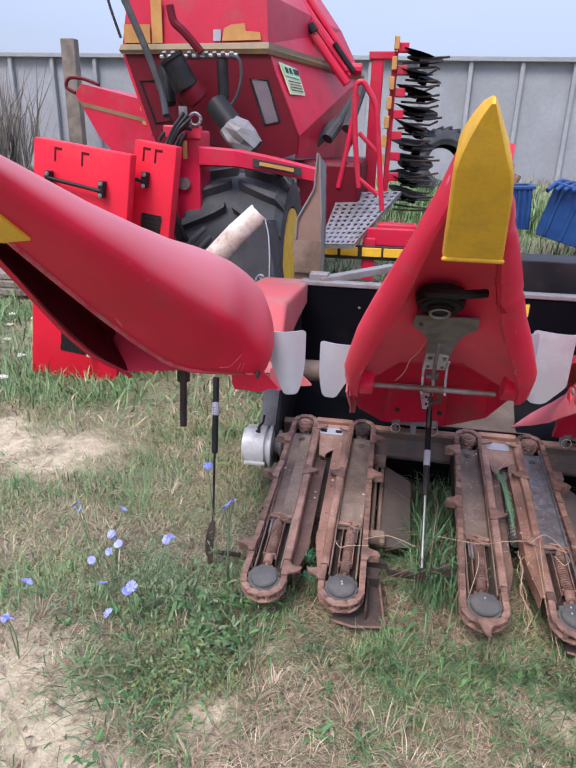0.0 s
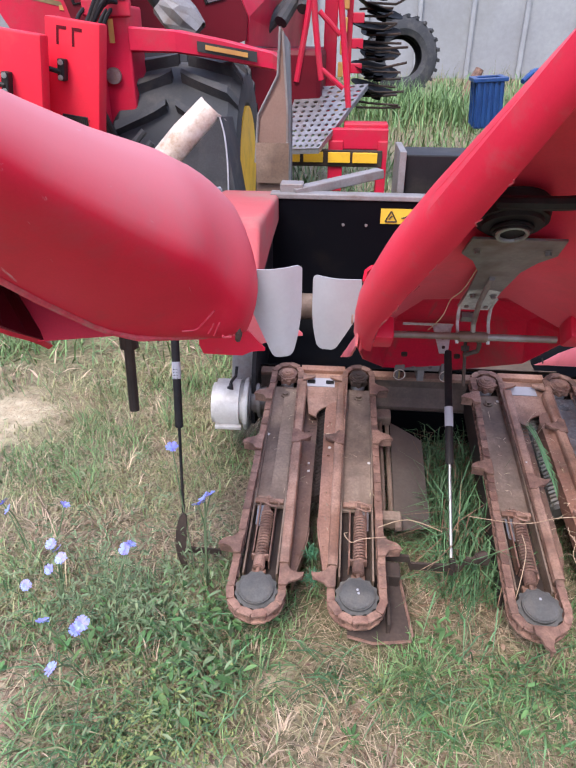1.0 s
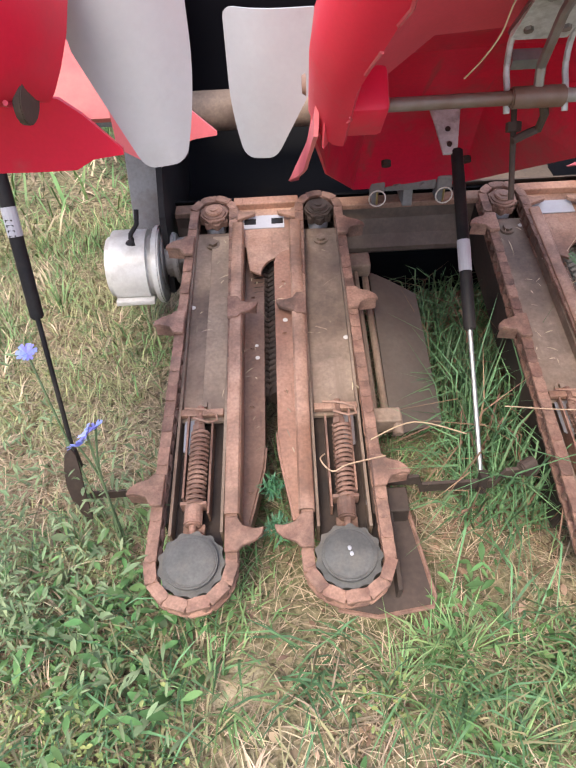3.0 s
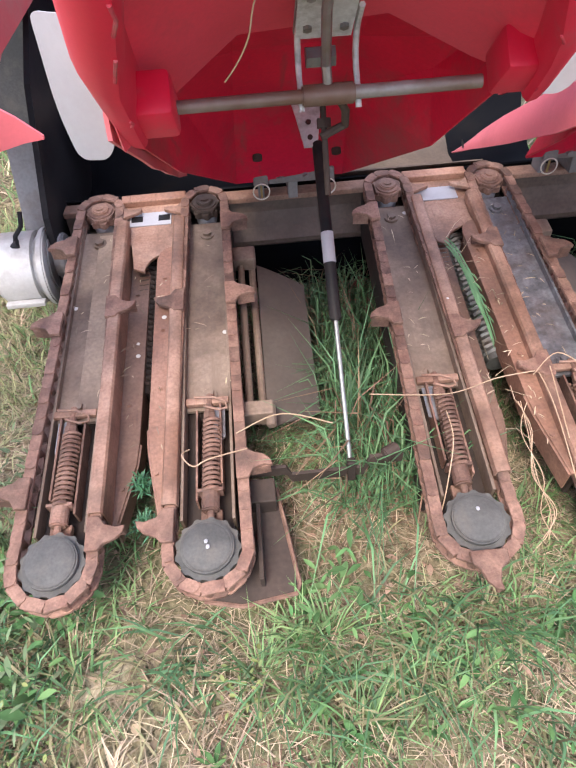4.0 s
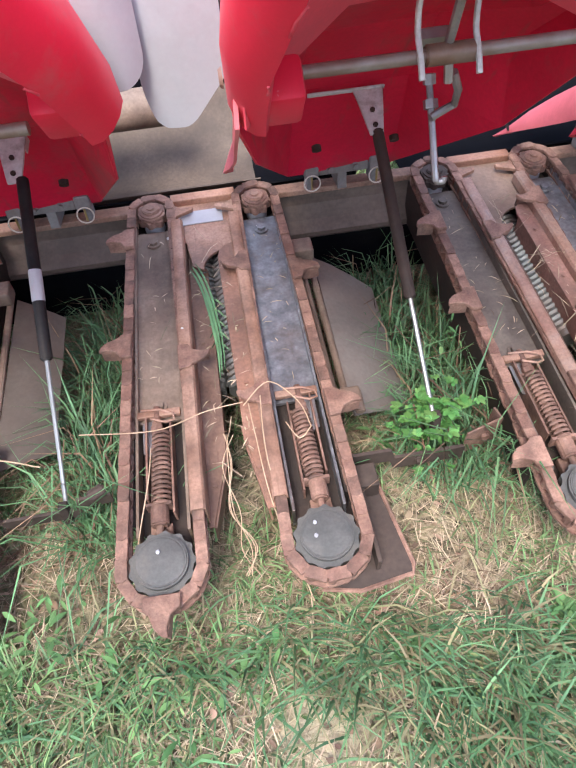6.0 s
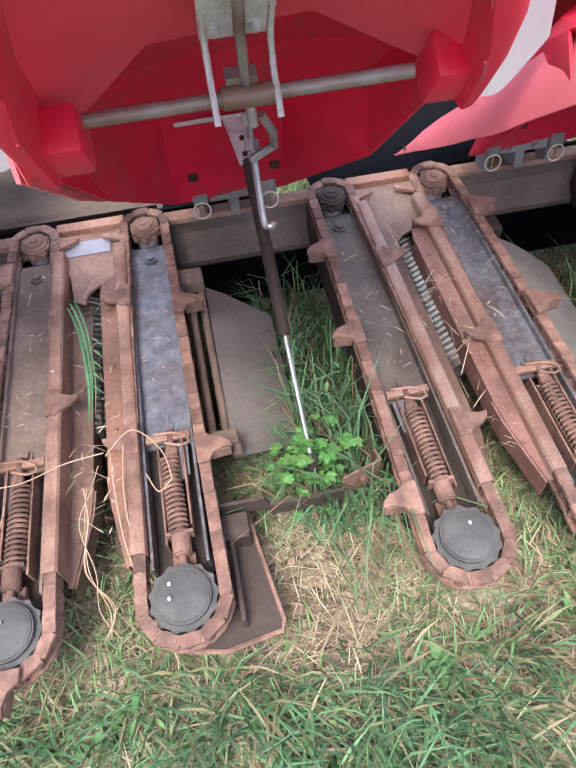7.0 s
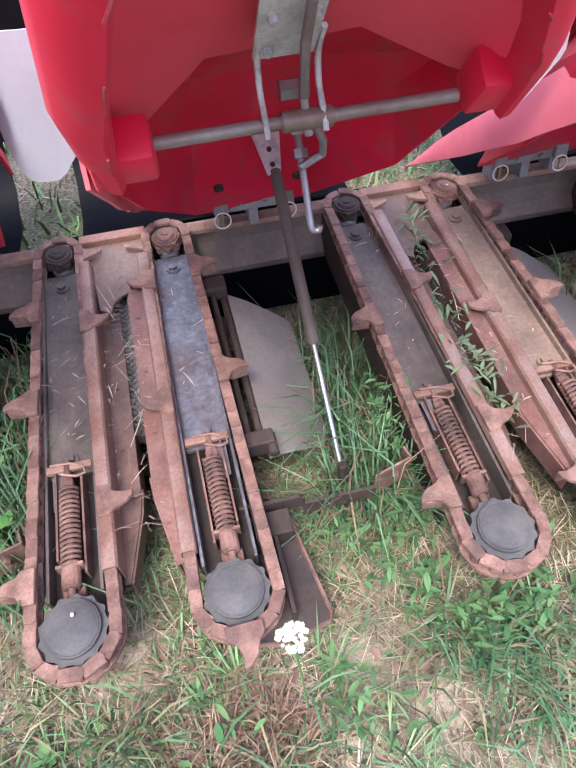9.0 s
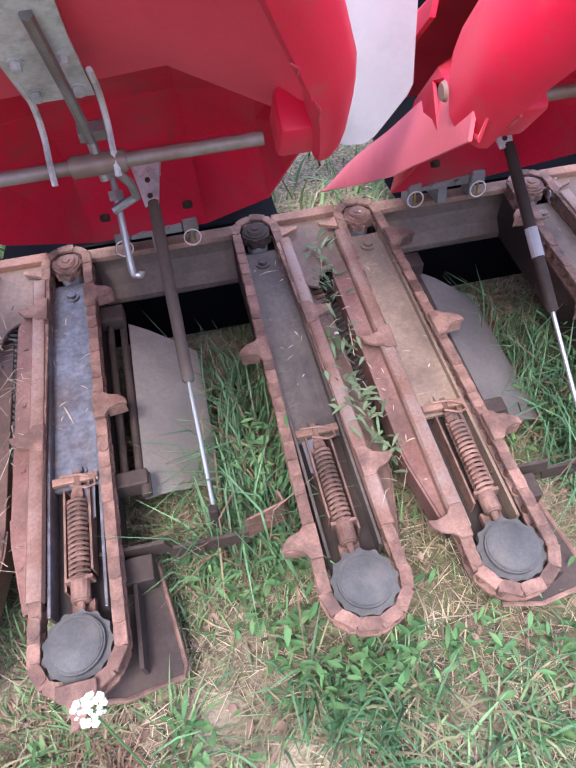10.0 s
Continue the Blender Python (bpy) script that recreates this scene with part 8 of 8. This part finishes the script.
def umbel(x, y, z, r, label):
    t = thing("white_umbel", (x, y, 0), label, "wild flower", "white umbel flowers")
    bm = bmesh.new()
    sweep(bm, [(0.01, 0.01, 0), (0, 0, z)], 0.002, 5)
    part("stem", bm, LEAF, t)
    bm = bmesh.new()
    for i in range(46):
        a, d = R.uniform(0, math.tau), r * math.sqrt(R.random())
        c = Vector((d * math.cos(a), d * math.sin(a), z + R.uniform(0, 0.012)))
        s = R.uniform(0.003, 0.006)
        for j in range(2):
            b0 = R.uniform(0, 3)
            bm.faces.new([bm.verts.new(c + Vector((s * math.cos(b0 + q * math.tau / 5), s * math.sin(b0 + q * math.tau / 5), R.uniform(0, 0.003)))) for q in range(5)])
    part("flower_head", bm, PETALW, t, "white flower head")


umbel(1.57, 1.62, 0.302, 0.021, "small white umbel flower on a tall stem before a row unit")
for i in range(16):
    umbel(R.uniform(-2.9, -1.9), R.uniform(3.3, 4.4), R.uniform(0.08, 0.3), R.uniform(0.018, 0.03), "white umbel flower among roadside weeds")


# straw and grass caught in the chains
def straw(pts, r, label):
    bm = bmesh.new()
    sweep(bm, smooth_line(pts, 6), r, 6)
    return tagged(part("straw_stem", bm, GOLD_STRAW, smooth=True), label, "straw", "dry straw stems")


def caught_leaf(pts, w):
    """A ribbon of grass that narrows at both ends and twists a little."""
    bm = bmesh.new()
    line = smooth_line(pts, 6)
    n = len(line) - 1
    rows = []
    for i, p in enumerate(line):
        a = w * math.sin(math.pi * (0.08 + 0.88 * i / n))
        t = 0.5 * math.sin(i * 0.5)
        side = Vector((math.cos(t), 0.15, math.sin(t)))
        rows.append([p - side * a, p + Vector((0, 0, -0.3 * a)), p + side * a])
    sheet(bm, rows, 0.0006)
    return tagged(part("grass_leaf", bm, GREEN_DK, smooth=True), "green grass leaf wound round a stalk roll", "grass leaf", "green leaves caught in the row unit")


for dx, dy, w in ((0.0, 0.0, 0.0042), (0.007, 0.012, 0.003), (-0.005, -0.015, 0.0035)):
    caught_leaf([(0.552 + dx, 2.468 + dy, 0.312), (0.566 + dx, 2.43 + dy, 0.306), (0.580 + dx, 2.37 + dy, 0.285), (0.588 + dx, 2.30 + dy, 0.262), (0.592 + dx, 2.23 + dy, 0.245), (0.590 + dx, 2.17 + dy, 0.232)], w)
for i in range(5):
    y = 2.39 - 0.032 * i
    caught_leaf([(0.572, y, 0.252 - 0.006 * i), (0.584, y - 0.006, 0.272 - 0.006 * i), (0.597, y - 0.014, 0.274 - 0.006 * i), (0.612, y - 0.022, 0.256 - 0.006 * i)], 0.003)
for i in range(4):
    e, f = R.uniform(-0.012, 0.012), R.uniform(-0.012, 0.012)
    straw([(0.590 + e, 2.006 + f, 0.228), (0.578 - e, 1.94, 0.215 + f), (0.584 + e, 1.87 + f, 0.17), (0.596 - 1.5 * e, 1.82, 0.12 + f), (0.600 + 1.5 * e, 1.79 + f, 0.075)], 0.0009, "dry straw stem hanging down between the gathering chains")



for pts in ([(0.625, 2.05, 0.25), (0.68, 2.08, 0.275), (0.73, 2.03, 0.26), (0.745, 1.97, 0.25)], [(0.635, 2.05, 0.255), (0.64, 1.98, 0.24), (0.65, 1.88, 0.18), (0.68, 1.78, 0.06)],
            [(0.745, 1.97, 0.25), (0.72, 1.95, 0.245), (0.70, 1.99, 0.25)], [(0.66, 2.06, 0.26), (0.655, 1.95, 0.22), (0.67, 1.84, 0.13), (0.70, 1.74, 0.03)], [(0.44, 2.0, 0.225), (0.435, 1.93, 0.22), (0.41, 1.86, 0.17), (0.39, 1.82, 0.12)], [(0.30, 2.06, 0.23), (0.45, 2.035, 0.235), (0.55, 2.05, 0.25), (0.625, 2.05, 0.26)]):
    straw(pts, 0.0012, "dry straw stem caught across a rusty chain")
for pts in ([(-0.06, 1.97, 0.22), (-0.07, 1.94, 0.24), (-0.05, 1.92, 0.23), (-0.02, 1.93, 0.235), (0.05, 1.95, 0.23)], [(0.03, 2.0, 0.22), (0.12, 2.04, 0.22), (0.22, 2.02, 0.2)]):
    straw(pts, 0.0014, "thin dry grass stem over a spring")
straw([(0.172, 1.90, 1.04), (0.15, 1.905, 0.99), (0.128, 1.91, 0.965), (0.118, 1.912, 0.93), (0.104, 1.916, 0.905), (0.088, 1.92, 0.885)], 0.001, "fine pale twine hanging inside a snout")
# small chain hanging from the beam
hc = thing("hanging_chain", (2.74, 2.66, 0.33), "short rusty steel chain hanging from the beam", "chain")
for i in range(12):
    a = i / 11
    bm = bmesh.new()
    sweep(bm, [(0.011 * math.cos(q / 10 * math.tau), 0.006 * math.sin(q / 10 * math.tau), 0) for q in range(10)], 0.0022, 5, True)
    lk = part("link", bm, STEEL, hc)
    lk.matrix_local = pose(0.03 * math.sin(a * 3.1), 0.0, -0.16 * a, 0, 90, 90 * (i % 2))

# chaff and straw bits lying on the row units
bits = []
for k in range(5):
    n = (50, 90, 120, 80, 60)[k]
    side = NR.choice([-1.0, 1.0], n)
    on_deck = NR.uniform(0, 1, n) < 0.55
    lx = np.where(on_deck, side * HALF + NR.uniform(-0.04, 0.04, n), side * (HALF - 0.098) + NR.uniform(-0.012, 0.012, n))
    ly = np.where(on_deck, NR.uniform(0.36, UNIT_L - 0.08, n), NR.uniform(0.15, UNIT_L - 0.18, n))
    lz = np.where(on_deck, -0.019, np.where(side < 0, -0.026, -0.002))
    t = radians(UNIT_TILT)
    bits.append(np.stack([-0.155 + PITCH * k + lx, 1.79 + ly * math.cos(t) - lz * math.sin(t), 0.158 + ly * math.sin(t) + lz * math.cos(t) + 0.003], 1))
b = np.concatenate(bits)
n = len(b)
ln = NR.uniform(0.006, 0.03, n) * np.where(NR.uniform(0, 1, n) < 0.12, 2.2, 1.0)
leaves("chaff", b, ln, NR.uniform(0.0012, 0.0032, n), NR.uniform(0.88, 0.97, n), NR.uniform(0, math.tau, n), DRYLEAF, "dry chaff and straw bits lying on the rusty decks", "chaff")
# wisps of dead grass hanging in the stalk gaps
bits = []
for k, n in ((1, 26), (2, 46), (3, 30)):
    ly = NR.uniform(0.15, UNIT_L - 0.1, n)
    t = radians(UNIT_TILT)
    bits.append(np.stack([-0.155 + PITCH * k + NR.normal(0, 0.02, n), 1.79 + ly * math.cos(t), 0.165 + ly * math.sin(t) - 0.02], 1))
b = np.concatenate(bits)
n = len(b)
blades("dead_wisps", b[:, :2], NR.uniform(0.03, 0.10, n), NR.uniform(0.0012, 0.0022, n), NR.uniform(0.35, 1.0, n), NR.uniform(-0.4, 1.2, n), DRYLEAF, "wisps of dead grass caught in the stalk gaps", "straw", z=b[:, 2])
